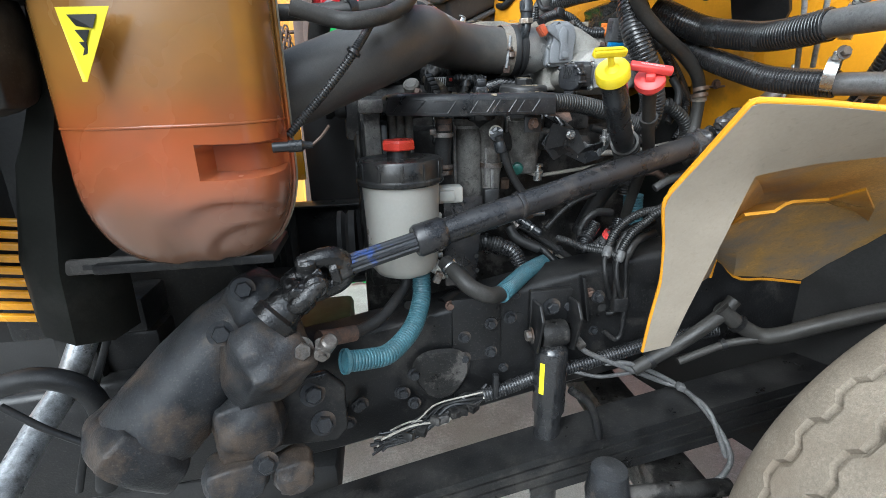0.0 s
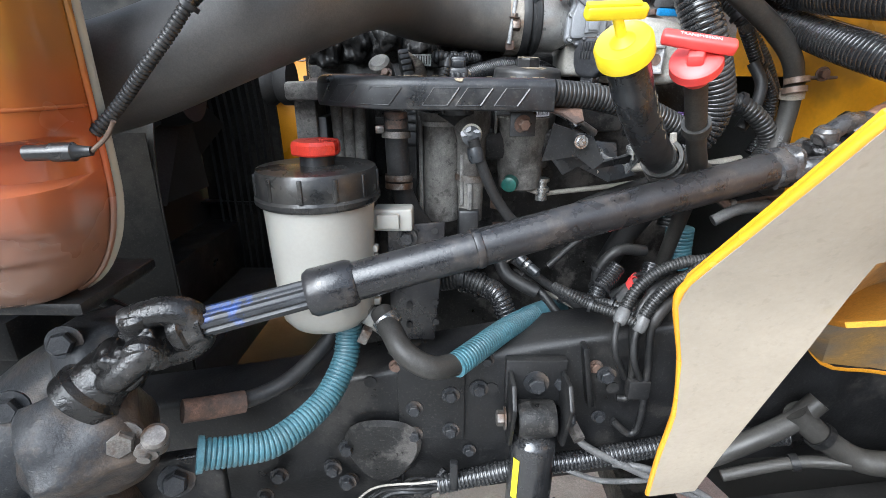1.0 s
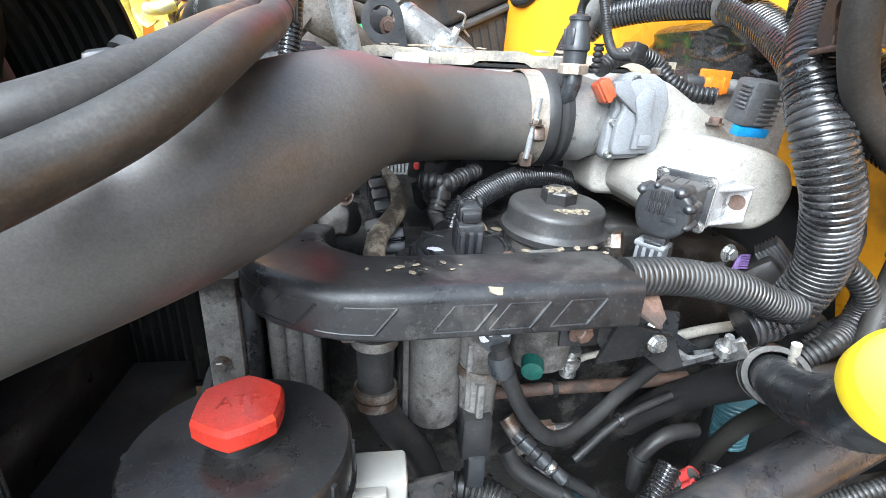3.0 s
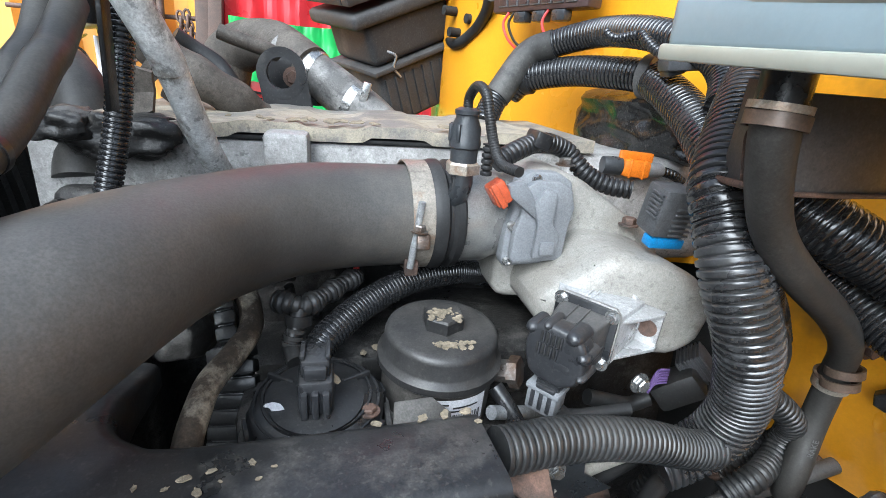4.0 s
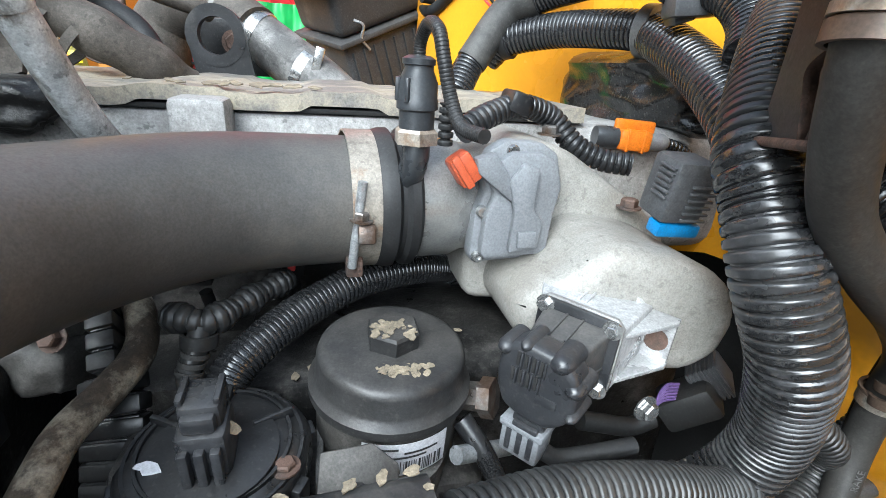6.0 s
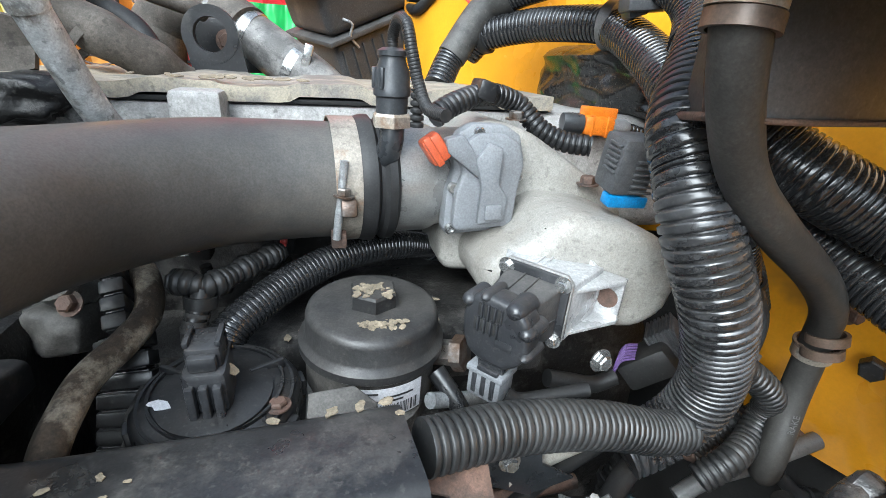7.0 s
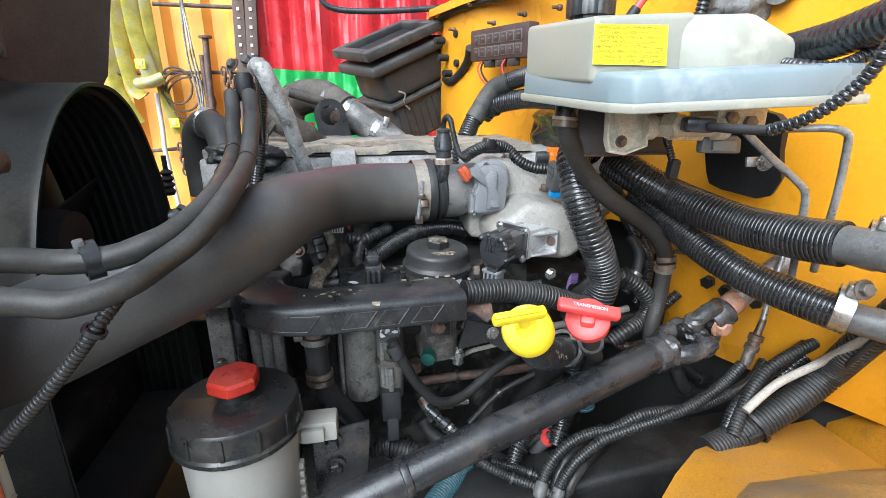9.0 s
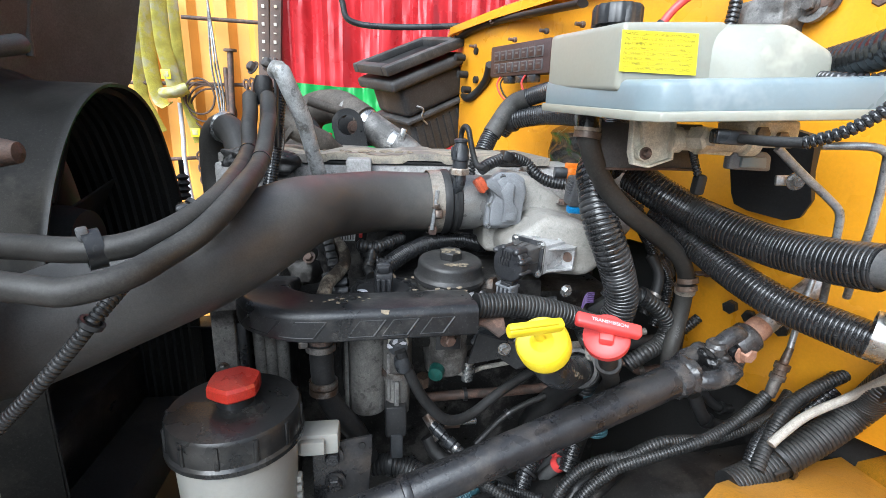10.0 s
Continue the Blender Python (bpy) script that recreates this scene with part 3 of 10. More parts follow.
def shock():
    top, foot = Vector((0.190, 0.775, 0.756)), Vector((0.178, 0.755, 0.359))
    d = (foot - top).normalized()
    ob = thing("shock_absorber", foot, "black shock absorber with a yellow sticker bolted to the frame rail", "shock absorber")
    turned("dust_tube", [(0.0, 0.018), (0.018, 0.02), (0.0305, 0.03), (0.032, 0.036), (0.032, 0.165), (0.030, 0.17), (0.0, 0.17)], at(top, d), "loom", ob)
    turned("body", [(0.0, 0.15), (0.027, 0.15), (0.027, (foot - top).length), (0.0, (foot - top).length)], at(top, d), "loom", ob)
    eye = at(top, (1, 0.05, 0.0))
    turned("eye", [(0.0, -0.026), (0.024, -0.026), (0.026, -0.02), (0.026, 0.02), (0.024, 0.026), (0.0, 0.026)], eye, "oily", ob)
    for s in (-1, 1):
        c = top + Vector((0.036 * s, 0.0, 0.0))
        poly = [(-0.05, 0.065), (0.03, 0.075), (0.05, 0.05), (0.02, -0.03), (0.0, -0.036), (-0.02, -0.03), (-0.05, 0.02)]
        part("bracket_side", prism([(-a, b) for a, b in poly], 0.006, Matrix.Translation(c) @ Matrix(((0, 0, 1, -0.003), (1, 0, 0, 0), (0, 1, 0, 0), (0, 0, 0, 1))), 0.0015), "rail", ob)
    part("bracket_back", box2((top.x - 0.042, 0.787, top.z + 0.012), (top.x + 0.042, 0.803, top.z + 0.085), 0.003), "rail", ob)
    bolt((top.x, 0.786, top.z + 0.052), (0, -1, 0), 0.022, "gear", ob)
    bolt(top + Vector((-0.041, 0, 0)), (-1, 0, 0), 0.02, "boltsteel", ob)
    bolt(top + Vector((0.041, 0, 0)), (1, 0, 0), 0.02, "gear", ob)
    # sticker: a yellow strip wrapped on the tube
    rows = []
    f = at(top, d)
    base = math.atan2(*(f.inverted().to_3x3() @ Vector((-0.75, -0.65, 0))).yx)
    for h in (0.052, 0.085, 0.118):
        rows.append([f @ Vector((0.0326 * math.cos(base + a), 0.0326 * math.sin(base + a), h)) for a in (-0.16, -0.05, 0.05, 0.16)])
    sheet("sticker", rows, "labely", ob, "yellow sticker", thick=0.0004)
    return ob


shock()

# steering shaft, from the steering gear to the column stub
S1 = Vector((0.470, 0.802, 1.104))
S0 = Vector((-0.050, 0.680, 0.997))
sd = (S1 - S0).normalized()


def steering_shaft():
    ob = thing("steering_shaft", S0, "dark painted telescopic steering shaft with greasy universal joints", "steering shaft")
    L = (S1 - S0).length
    m = at(S0, sd)
    turned("tube", [(0.0, 0.01), (0.020, 0.01), (0.0208, 0.014), (0.0208, L - 0.02), (0.0215, L - 0.01), (0.0225, L), (0.0, L)], m, "shaft", ob)
    turned("sleeve", [(0.0, -0.024), (0.0225, -0.026), (0.0255, -0.021), (0.0252, 0.018), (0.0225, 0.024), (0.0, 0.022)], m, "shaft", ob)
    turned("weld_bead", [(0.019, 0.152), (0.0225, 0.154), (0.0232, 0.158), (0.0225, 0.162), (0.019, 0.164)], m, "shaft", ob, n=30, wob=lambda a, h: 1 + 0.02 * math.sin(7 * a))
    spl = [(0.0, -0.145), (0.0142, -0.145), (0.0142, -0.02), (0.0, -0.02)]
    turned("spline", spl, m, "spline", ob, "blue-stained splined shaft", n=48, wob=lambda a, h: 1 + 0.09 * math.copysign(1, math.sin(9 * a)), sharp=25)
    return ob


shaft = steering_shaft()


def yoke(parent, centre, axis, pin, r, mat, thick=0.0115):
    """A cast fork: one bar bent round from arm to arm, with bosses at the pin."""
    a, p = Vector(axis).normalized(), Vector(pin).normalized()
    pts = [centre + a * 0.012 + p * r, centre - a * 0.006 + p * r * 1.04, centre - a * 0.026 + p * r * 0.98, centre - a * 0.041 + p * r * 0.66, centre - a * 0.047]
    pts += [q - p * (2 * (q - centre).dot(p)) for q in pts[-2::-1]]
    tube("fork", pts, lambda u: thick * (1.0 + 0.25 * math.sin(math.pi * u)), mat, parent, n=14, step=0.004)
    for s in (-1, 1):
        turned("pin_boss", [(0.0, -0.008), (thick * 1.25, -0.008), (thick * 1.35, -0.003), (thick * 1.35, 0.006), (thick * 1.0, 0.010), (0.0, 0.010)], at(centre + p * s * r, p * s), mat, parent, n=20)


def cross(parent, centre, p, q, mat, size=0.036):
    for d in (p, q):
        d = Vector(d).normalized()
        turned("cross_pin", [(0.0, -0.024), (0.009, -0.024), (0.0105, -0.02), (0.0105, 0.02), (0.009, 0.024), (0.0, 0.024)], at(centre, d), mat, parent, n=18)
    part("cross_body", lump((size, size, size), at(centre, p), size * 100, 0.2), mat, parent, sharp=180)


# lower joint
jl = S0 - sd * 0.184
side = sd.cross(Vector((0, 0, 1))).normalized()
upv = side.cross(sd)
gd = Vector((-0.62, -0.30, -0.55)).normalized()
turned("yoke_hub", [(0.0, 0.0), (0.0205, 0.0), (0.023, 0.005), (0.023, 0.011), (0.020, 0.014), (0.0185, 0.030), (0.0, 0.032)], at(S0 - sd * 0.160, sd), "grease", shaft, wob=lambda a, h: 1 + 0.05 * math.sin(5 * a + 90 * h))
yoke(shaft, jl, -sd, upv * 0.95 + side * 0.2, 0.0245, "grease", 0.0130)
cross(shaft, jl, upv * 0.95 + side * 0.2, side - upv * 0.2, "grease", 0.038)
turned("bearing_cap", [(0.0, 0.016), (0.0165, 0.016), (0.0175, 0.020), (0.0175, 0.028), (0.013, 0.031), (0.0, 0.030)], at(jl, side - upv * 0.25), "grease", shaft, "greasy bearing cap", wob=lambda a, h: 1 + 0.05 * math.sin(4 * a))
yoke(shaft, jl, gd * -1, side - upv * 0.2, 0.0245, "grease", 0.0130)
part("grease_clot", lump((0.040, 0.044, 0.034), at(jl + gd * 0.030 + side * 0.008, gd), 44, 0.16), "grease", shaft, "black greasy clot", sharp=180)
turned("lower_hub", [(0.0, 0.03), (0.020, 0.032), (0.026, 0.040), (0.028, 0.065), (0.034, 0.070), (0.034, 0.085), (0.0, 0.09)], at(jl, gd), "grease", shaft, wob=lambda a, h: 1 + 0.04 * math.sin(3 * a + 60 * h))

# upper joint and column stub
ju = S1 + sd * 0.045
turned("weld_collar", [(0.019, -0.030), (0.0235, -0.027), (0.0245, -0.018), (0.0225, -0.010), (0.026, -0.004), (0.024, 0.004), (0.019, 0.006)], at(S1, sd), "greasy_shaft", shaft, "greasy welded collar", wob=lambda a, h: 1 + 0.05 * math.sin(6 * a + 200 * h) + 0.03 * math.sin(11 * a))
yoke(shaft, ju, sd, side - upv * 0.15, 0.0235, "greasy_shaft", 0.0105)
cross(shaft, ju, upv + side * 0.15, side - upv * 0.15, "grease", 0.034)
turned("bearing_cap", [(0.0, 0.020), (0.0145, 0.020), (0.0155, 0.024), (0.0155, 0.030), (0.0125, 0.0325), (0.0105, 0.0315), (0.0, 0.0315)], at(ju, side - upv * 0.15), "greasy_shaft", shaft, "round bearing cap")
stub_d = (Vector((0.704, 0.843, 1.233)) - ju).normalized()
yoke(shaft, ju, -stub_d, upv + side * 0.15, 0.0250, "greasy_shaft", 0.0098)
turned("upper_hub", [(0.0, 0.034), (0.019, 0.034), (0.0215, 0.040), (0.0215, 0.062), (0.018, 0.066), (0.0, 0.066)], at(ju, stub_d), "greasy_shaft", shaft)
part("clamp_ear", box((0.020, 0.030, 0.022), at(Vector((0.550, 0.822, 1.129)), (0.2, -1, -0.1), stub_d), 0.004), "greasy_shaft", shaft)
bolt((0.551, 0.808, 1.128), (0.2, -1, -0.1), 0.019, "rustlight", shaft)
turned("column_stub", [(0.0, 0.06), (0.0150, 0.06), (0.0150, 0.26), (0.0, 0.26)], at(ju, stub_d), "steelpipe", shaft, "grey steel column stub")
turned("stub_band", [(0.0152, 0.066), (0.0160, 0.068), (0.0160, 0.084), (0.0152, 0.086)], at(ju, stub_d), "rustlight", shaft)


def steering_gear():
    a, b = Vector((-0.348, 0.700, 0.881)), Vector((-0.499, 0.600, 0.729))
    d = (b - a).normalized()
    L = (b - a).length
    ob = thing("steering_gear", b, "grimy cast steering gear box with rust stains", "steering gear")
    m = at(a, d)
    wob = lambda an, h: 1 + 0.025 * math.sin(3 * an + h * 20) + 0.015 * math.sin(5 * an - h * 31)
    turned("housing", [(0.0, -0.05), (0.035, -0.045), (0.05, -0.02), (0.06, 0.03), (0.066, 0.10), (0.070, L * 0.7), (0.068, L * 0.9), (0.055, L), (0.03, L + 0.012), (0.0, L + 0.015)], m, "gear", ob, n=44, wob=wob)
    part("end_cap", lump((0.135, 0.13, 0.07), at(b - d * 0.01, d), 3, 0.04), "gear", ob, sharp=180)
    part("valve_body", lump((0.11, 0.10, 0.15), at(Vector((-0.306, 0.630, 0.837)), (0.35, -0.5, 0.6)), 5, 0.07), "gear", ob, sharp=180)
    part("sector_boss", lump((0.10, 0.10, 0.10), at(Vector((-0.348, 0.640, 0.736)), (0.3, -0.9, 0.1)), 8, 0.07), "gear", ob, sharp=180)
    part("neck", lump((0.085, 0.085, 0.10), at(Vector((-0.327, 0.690, 0.898)), (0.4, -0.2, 0.8)), 11, 0.08), "gear", ob, sharp=180)
    part("lower_lug", lump((0.085, 0.065, 0.07), at(Vector((-0.365, 0.600, 0.667)), (0.3, -1, 0.1)), 14, 0.09), "gear", ob, sharp=180)
    part("side_lug", lump((0.06, 0.055, 0.06), at(Vector((-0.288, 0.620, 0.647)), (0.3, -1, 0.1)), 17, 0.09), "gear", ob, sharp=180)
    plate = at(Vector((-0.264, 0.680, 0.722)), (0.15, -1, 0.0))
    part("mount_plate", prism([(-0.058, -0.06), (0.04, -0.072), (0.060, -0.05), (0.062, 0.03), (0.035, 0.062), (-0.03, 0.058), (-0.058, 0.02)], 0.016, plate, 0.005, 3), "rail", ob)
    for q, s in (((-0.328, 0.655, 0.944), 0.022), ((-0.252, 0.664, 0.752), 0.026), ((-0.241, 0.664, 0.694), 0.026), ((-0.309, 0.560, 0.716), 0.022), ((-0.350, 0.600, 0.904), 0.022)):
        bolt(Vector(q), (0.3, -0.9, 0.25), s, "gear", ob)
    bolt(Vector((-0.249, 0.600, 0.868)), (0.4, -0.9, 0.2), 0.024, "boltsteel", ob)
    turned("port_plug", [(0.0, -0.02), (0.009, -0.02), (0.009, 0.0), (0.011, 0.0), (0.011, 0.006), (0.006, 0.007), (0.006, 0.012), (0.0, 0.012)], at(Vector((-0.218, 0.590, 0.866)), (0.1, -0.9, -0.3)), "boltsteel", ob)
    turned("port_fitting", [(0.0, -0.02), (0.012, -0.02), (0.012, 0.016), (0.009, 0.019), (0.0, 0.019)], at(Vector((-0.212, 0.595, 0.873)), (0.4, -0.5, 0.7)), "boltsteel", ob)
    return ob


steering_gear()


# ---- fender, wheel ----
def fender():
    """A pressed panel: a flat front flange, a folded top flange and a wheel house running back from the crease."""
    ob = thing("front_fender", (0.3, 0.5, 0.8), "yellow front fender seen from its dusty beige inner side", "fender")
    rim = [(0.272, 0.601, 0.808), (0.262, 0.575, 0.880), (0.254, 0.549, 0.949), (0.240, 0.530, 1.010), (0.219, 0.508, 1.066), (0.219, 0.498, 1.086), (0.230, 0.468, 1.128), (0.238, 0.440, 1.165), (0.244, 0.424, 1.188), (0.252, 0.421, 1.1905)]
    rim += [(0.32, 0.42, 1.186), (0.396, 0.42, 1.178), (0.55, 0.415, 1.166), (0.80, 0.40, 1.15), (1.05, 0.38, 1.13)]
    crease = [(0.319, 0.605, 0.812), (0.319, 0.580, 0.880), (0.319, 0.556, 0.940), (0.319, 0.538, 0.985), (0.319, 0.520, 1.030), (0.319, 0.512, 1.052), (0.319, 0.503, 1.076), (0.319, 0.497, 1.092), (0.320, 0.493, 1.103), (0.327, 0.493, 1.105)]
    crease += [(0.365, 0.495, 1.110), (0.412, 0.500, 1.114), (0.53, 0.505, 1.118), (0.78, 0.51, 1.112), (1.03, 0.50, 1.10)]
    mid = [tuple(a * 0.5 + b * 0.5 for a, b in zip(p, q)) for p, q in zip(rim, crease)]
    sheet("inner_skin", [rim, mid, crease], "liner", ob, "dusty beige inner flange", thick=0.003, sharp=12)
    lip = [(0.532, 0.81, 0.831), (0.59, 0.81, 0.826), (0.656, 0.81, 0.818), (0.808, 0.81, 0.791), (0.971, 0.81, 0.744)]
    near = [crease[2], crease[4], crease[6], crease[8], crease[10], crease[11], crease[12], crease[13], crease[14]]
    far = [lip[0], (lip[0][0] + 0.01, 0.81, 0.87), lip[1], lip[2], ((lip[2][0] + lip[3][0]) / 2, 0.81, (lip[2][2] + lip[3][2]) / 2), lip[3], lip[4], (1.15, 0.81, 0.66), (1.35, 0.81, 0.55)]
    rows = []
    for k in range(9):
        u = k / 8
        bulge = 0.055 * math.sin(math.pi * u)
        rows.append([(a[0] + (b[0] - a[0]) * u, a[1] + (b[1] - a[1]) * u + 0.003, a[2] + (b[2] - a[2]) * u + bulge * min(1.0, j / 3)) for j, (a, b) in enumerate(zip(near, far))])
    sheet("wheel_house", rows, "yellow_dirty", ob, "brown-stained yellow wheel house panel", thick=0.003, sharp=30)
    tube("wheel_house_lip", far, 0.006, "yellow_fender", ob, "chipped yellow lip", n=10, step=0.02)
    out = Vector((-0.25, 0.35, 0.9)).normalized() * 0.005
    most = [tuple(a * 0.3 + b * 0.7 for a, b in zip(p, q)) for p, q in zip(mid, crease)]
    sheet("outer_skin", [[tuple(Vector(p) + out) for p in r] for r in (rim, mid, most)], "yellow", ob, thick=0.003, sharp=30)
    tube("rim_bead", rim, 0.0028, "yellow", ob, n=10, step=0.006)
    return ob


fender()


def wheel():
    c, r, w = Vector((0.86, 0.34, 0.50)), 0.50, 0.27
    ob = thing("truck_wheel", (c.x, c.y, 0.0), "dusty brown-grey front tyre with a worn grooved tread", "wheel")
    m = at(c, (0.12, 1.0, 0.0))
    prof = [(0.30, -w / 2 + 0.01), (0.40, -w / 2 - 0.004), (0.455, -w / 2), (0.485, -w / 2 + 0.012), (r - 0.004, -w / 2 + 0.028)]
    for g in (-0.062, 0.0, 0.062):
        prof += [(r, g - 0.0075), (r - 0.012, g - 0.0055), (r - 0.012, g + 0.0055), (r, g + 0.0075)]
    prof += [(r - 0.004, w / 2 - 0.028), (0.485, w / 2 - 0.012), (0.455, w / 2), (0.40, w / 2 + 0.004), (0.30, w / 2 - 0.01)]
    n = 240
    verts, faces = [], []
    for i, (rr, h) in enumerate(prof):
        for k in range(n):
            a = 2 * math.pi * k / n
            zig = 0.006 * math.copysign(1, math.sin(40 * a)) if 4 < i < len(prof) - 5 else 0
            verts.append(m @ Vector((rr * math.cos(a), rr * math.sin(a), h + zig)))
    for i in range(len(prof) - 1):
        for k in range(n):
            faces.append((i * n + k, i * n + (k + 1) % n, (i + 1) * n + (k + 1) % n, (i + 1) * n + k))
    finish("tyre", verts, faces, "tyre", ob, sharp=30)
    turned("rim", [(0.0, -0.03), (0.10, -0.03), (0.20, 0.02), (0.285, 0.05), (0.302, w / 2 - 0.01), (0.302, -w / 2 + 0.01)], m, "steelpipe", ob)
    return ob


wheel()
# ---- engine: large masses ----
def engine_block():
    ob = thing("engine", (0.15, 1.2, 0.6), "grimy diesel engine with a pale weathered valve cover", "engine")
    part("block", box2((-0.17, 1.06, 0.62), (0.50, 1.40, 1.13), 0.02), "oily", ob)
    part("cylinder_head", box2((-0.19, 1.145, 1.10), (0.50, 1.42, 1.237), 0.012), "oily", ob)
    part("valve_cover", box2((-0.20, 1.162, 1.235), (0.40, 1.40, 1.3345), 0.006, 2), "palecast", ob, "pale weathered valve cover")
    part("rear_casting", box2((0.36, 1.14, 1.20), (0.60, 1.34, 1.333), 0.03, 4), "palecast", ob, "pale speckled rear casting")
    rnd = random.Random(6)
    low, high = [], []
    for k in range(61):
        x = -0.19 + 0.0097 * k
        wav = 0.5 + 0.5 * math.tanh(6 * math.sin(x * 46 + 0.6))
        low.append((x, 1.336 + 0.006 * wav))
        high.append((x, 1.350 + 0.004 * wav + rnd.uniform(-0.0008, 0.0008)))
    part("cover_top", prism(low + high[::-1], 0.232, Matrix(((1, 0, 0, 0), (0, 0, -1, 1.390), (0, 1, 0, 0), (0, 0, 0, 1))), 0), "lidcast", ob, "flaking valve cover lid", sharp=25)
    part("gasket", box2((-0.188, 1.1605, 1.3350), (0.39, 1.386, 1.3395), 0.001), "black", ob, "dark gasket line")
    part("cover_boss", box2((0.022, 1.128, 1.285), (0.066, 1.17, 1.347), 0.006), "palecast", ob)
    for k in range(16):
        x = rnd.uniform(-0.02, 0.24)
        chip("flake", (x, 1.163 + rnd.uniform(0.0, 0.02), 1.356), (0, -0.2, 1), rnd.uniform(0.006, 0.014), "chip", ob, 200 + k)
    part("injector_box", box2((-0.175, 1.135, 1.222), (0.20, 1.170, 1.284), 0.012, 3), "oily", ob)
    for k in range(6):
        part("injector_lump", lump((0.045, 0.05, 0.05), Matrix.Translation((-0.15 + 0.055 * k, 1.125 + 0.008 * (k % 2), 1.245 + 0.01 * (k % 3))), 30 + k, 0.22), "oily", ob, sharp=180)
    part("oil_pan", box2((-0.12, 1.06, 0.42), (0.45, 1.34, 0.63), 0.03), "oily", ob)
    return ob


engine_block()


def fan_shroud():
    """An arched plastic shroud: upright sides, a round top, a rolled rim, ribs inside."""
    X, yc, zc = -0.40, 1.27, 1.015
    ob = thing("fan_shroud", (X - 0.1, yc, 0.62), "dark grey plastic fan shroud arched round a black radiator", "fan shroud")
    arch = curve([(0, 0.982, 0.60), (0, 0.980, 0.85), (0, 0.984, 1.06), (0, 1.022, 1.19), (0, 1.076, 1.304), (0, 1.15, 1.395), (0, 1.23, 1.445), (0, 1.305, 1.458),
                  (0, 1.385, 1.443), (0, 1.455, 1.39), (0, 1.508, 1.29), (0, 1.54, 1.19), (0, 1.562, 1.05), (0, 1.565, 0.85), (0, 1.565, 0.60)], 0.02)
    mid = Vector((0, 1.27, 1.1))

    def ringed(grow, x):
        return [Vector((x, q.y, q.z)) + (q - mid).normalized() * grow for q in arch]

    skin = [ringed(g, X + x) for g, x in ((-0.002, 0.0), (0.004, 0.002), (0.006, -0.006), (0.004, -0.012), (0.005, -0.15), (0.03, -0.20), (0.034, -0.24))]
    sheet("hood_ring", skin, "shroud", ob, thick=0.004, sharp=40)
    for k in range(9):
        x = X - 0.022 - 0.021 * k
        sheet("inner_rib", [ringed(-0.003, x), ringed(-0.010, x - 0.003), ringed(-0.003, x - 0.006)], "fan_dust", ob, thick=0.001, sharp=50)
    edge = [(-0.402, 0.978, z) for z in (1.12, 1.05, 0.94, 0.78, 0.62)]
    back = [(x - 0.25, y - 0.09, z + 0.02) for x, y, z in edge]
    sheet("side_panel", [back, edge], "shroud", ob, thick=0.004, sharp=60)
    part("lower_baffle", box2((X - 0.23, 0.99, 0.56), (X - 0.03, 1.56, 0.66), 0.01), "fan_dust", ob)
    part("radiator", box2((X - 0.32, yc - 0.44, zc - 0.45), (X - 0.25, yc + 0.42, zc + 0.46), 0.01), "fan_dust", ob, "black radiator core")
    for k in range(8):
        a = 2 * math.pi * k / 8 + 0.2
        rows = []
        for q in (0.06, 0.15, 0.235):
            c, s = math.cos(a), math.sin(a)
            rows.append([(X - 0.15 + d, yc + c * q - s * e, 1.17 + s * q + c * e) for d, e in ((-0.03, -0.05), (0.0, 0.0), (0.03, 0.05))])
        sheet("fan_blade", rows, "black", ob, thick=0.004)
    turned("fan_hub", [(0.0, -0.07), (0.06, -0.07), (0.07, -0.03), (0.07, 0.05), (0.0, 0.05)], at((X - 0.14, yc, 1.17), (-1, 0, 0)), "black", ob)
    return ob


fan_shroud()


def charge_pipe():
    ob = thing("charge_air_pipe", (-0.116, 0.744, 1.247), "thick grey-black rubber charge air pipe", "air pipe")
    pts = [(-0.409, 0.765, 1.185), (-0.287, 0.752, 1.200), (-0.178, 0.768, 1.241), (-0.080, 0.793, 1.278), (-0.023, 0.867, 1.302), (0.008, 0.960, 1.295), (0.071, 1.036, 1.290), (0.115, 1.055, 1.286), (0.163, 1.066, 1.284)]
    line = curve(pts, 0.012)
    for _ in range(14):
        line = [line[0]] + [(a + b * 2 + c) / 4 for a, b, c in zip(line, line[1:], line[2:])] + [line[-1]]
    tube("rubber_bend", line, lambda s: 0.0572 - 0.0102 * math.sin(min(1.0, s * 1.15) * math.pi / 2) - 0.0045 * math.exp(-((s - 0.66) / 0.15) ** 2), "duct", ob, n=40, step=0.008)
    return ob


charge_pipe()


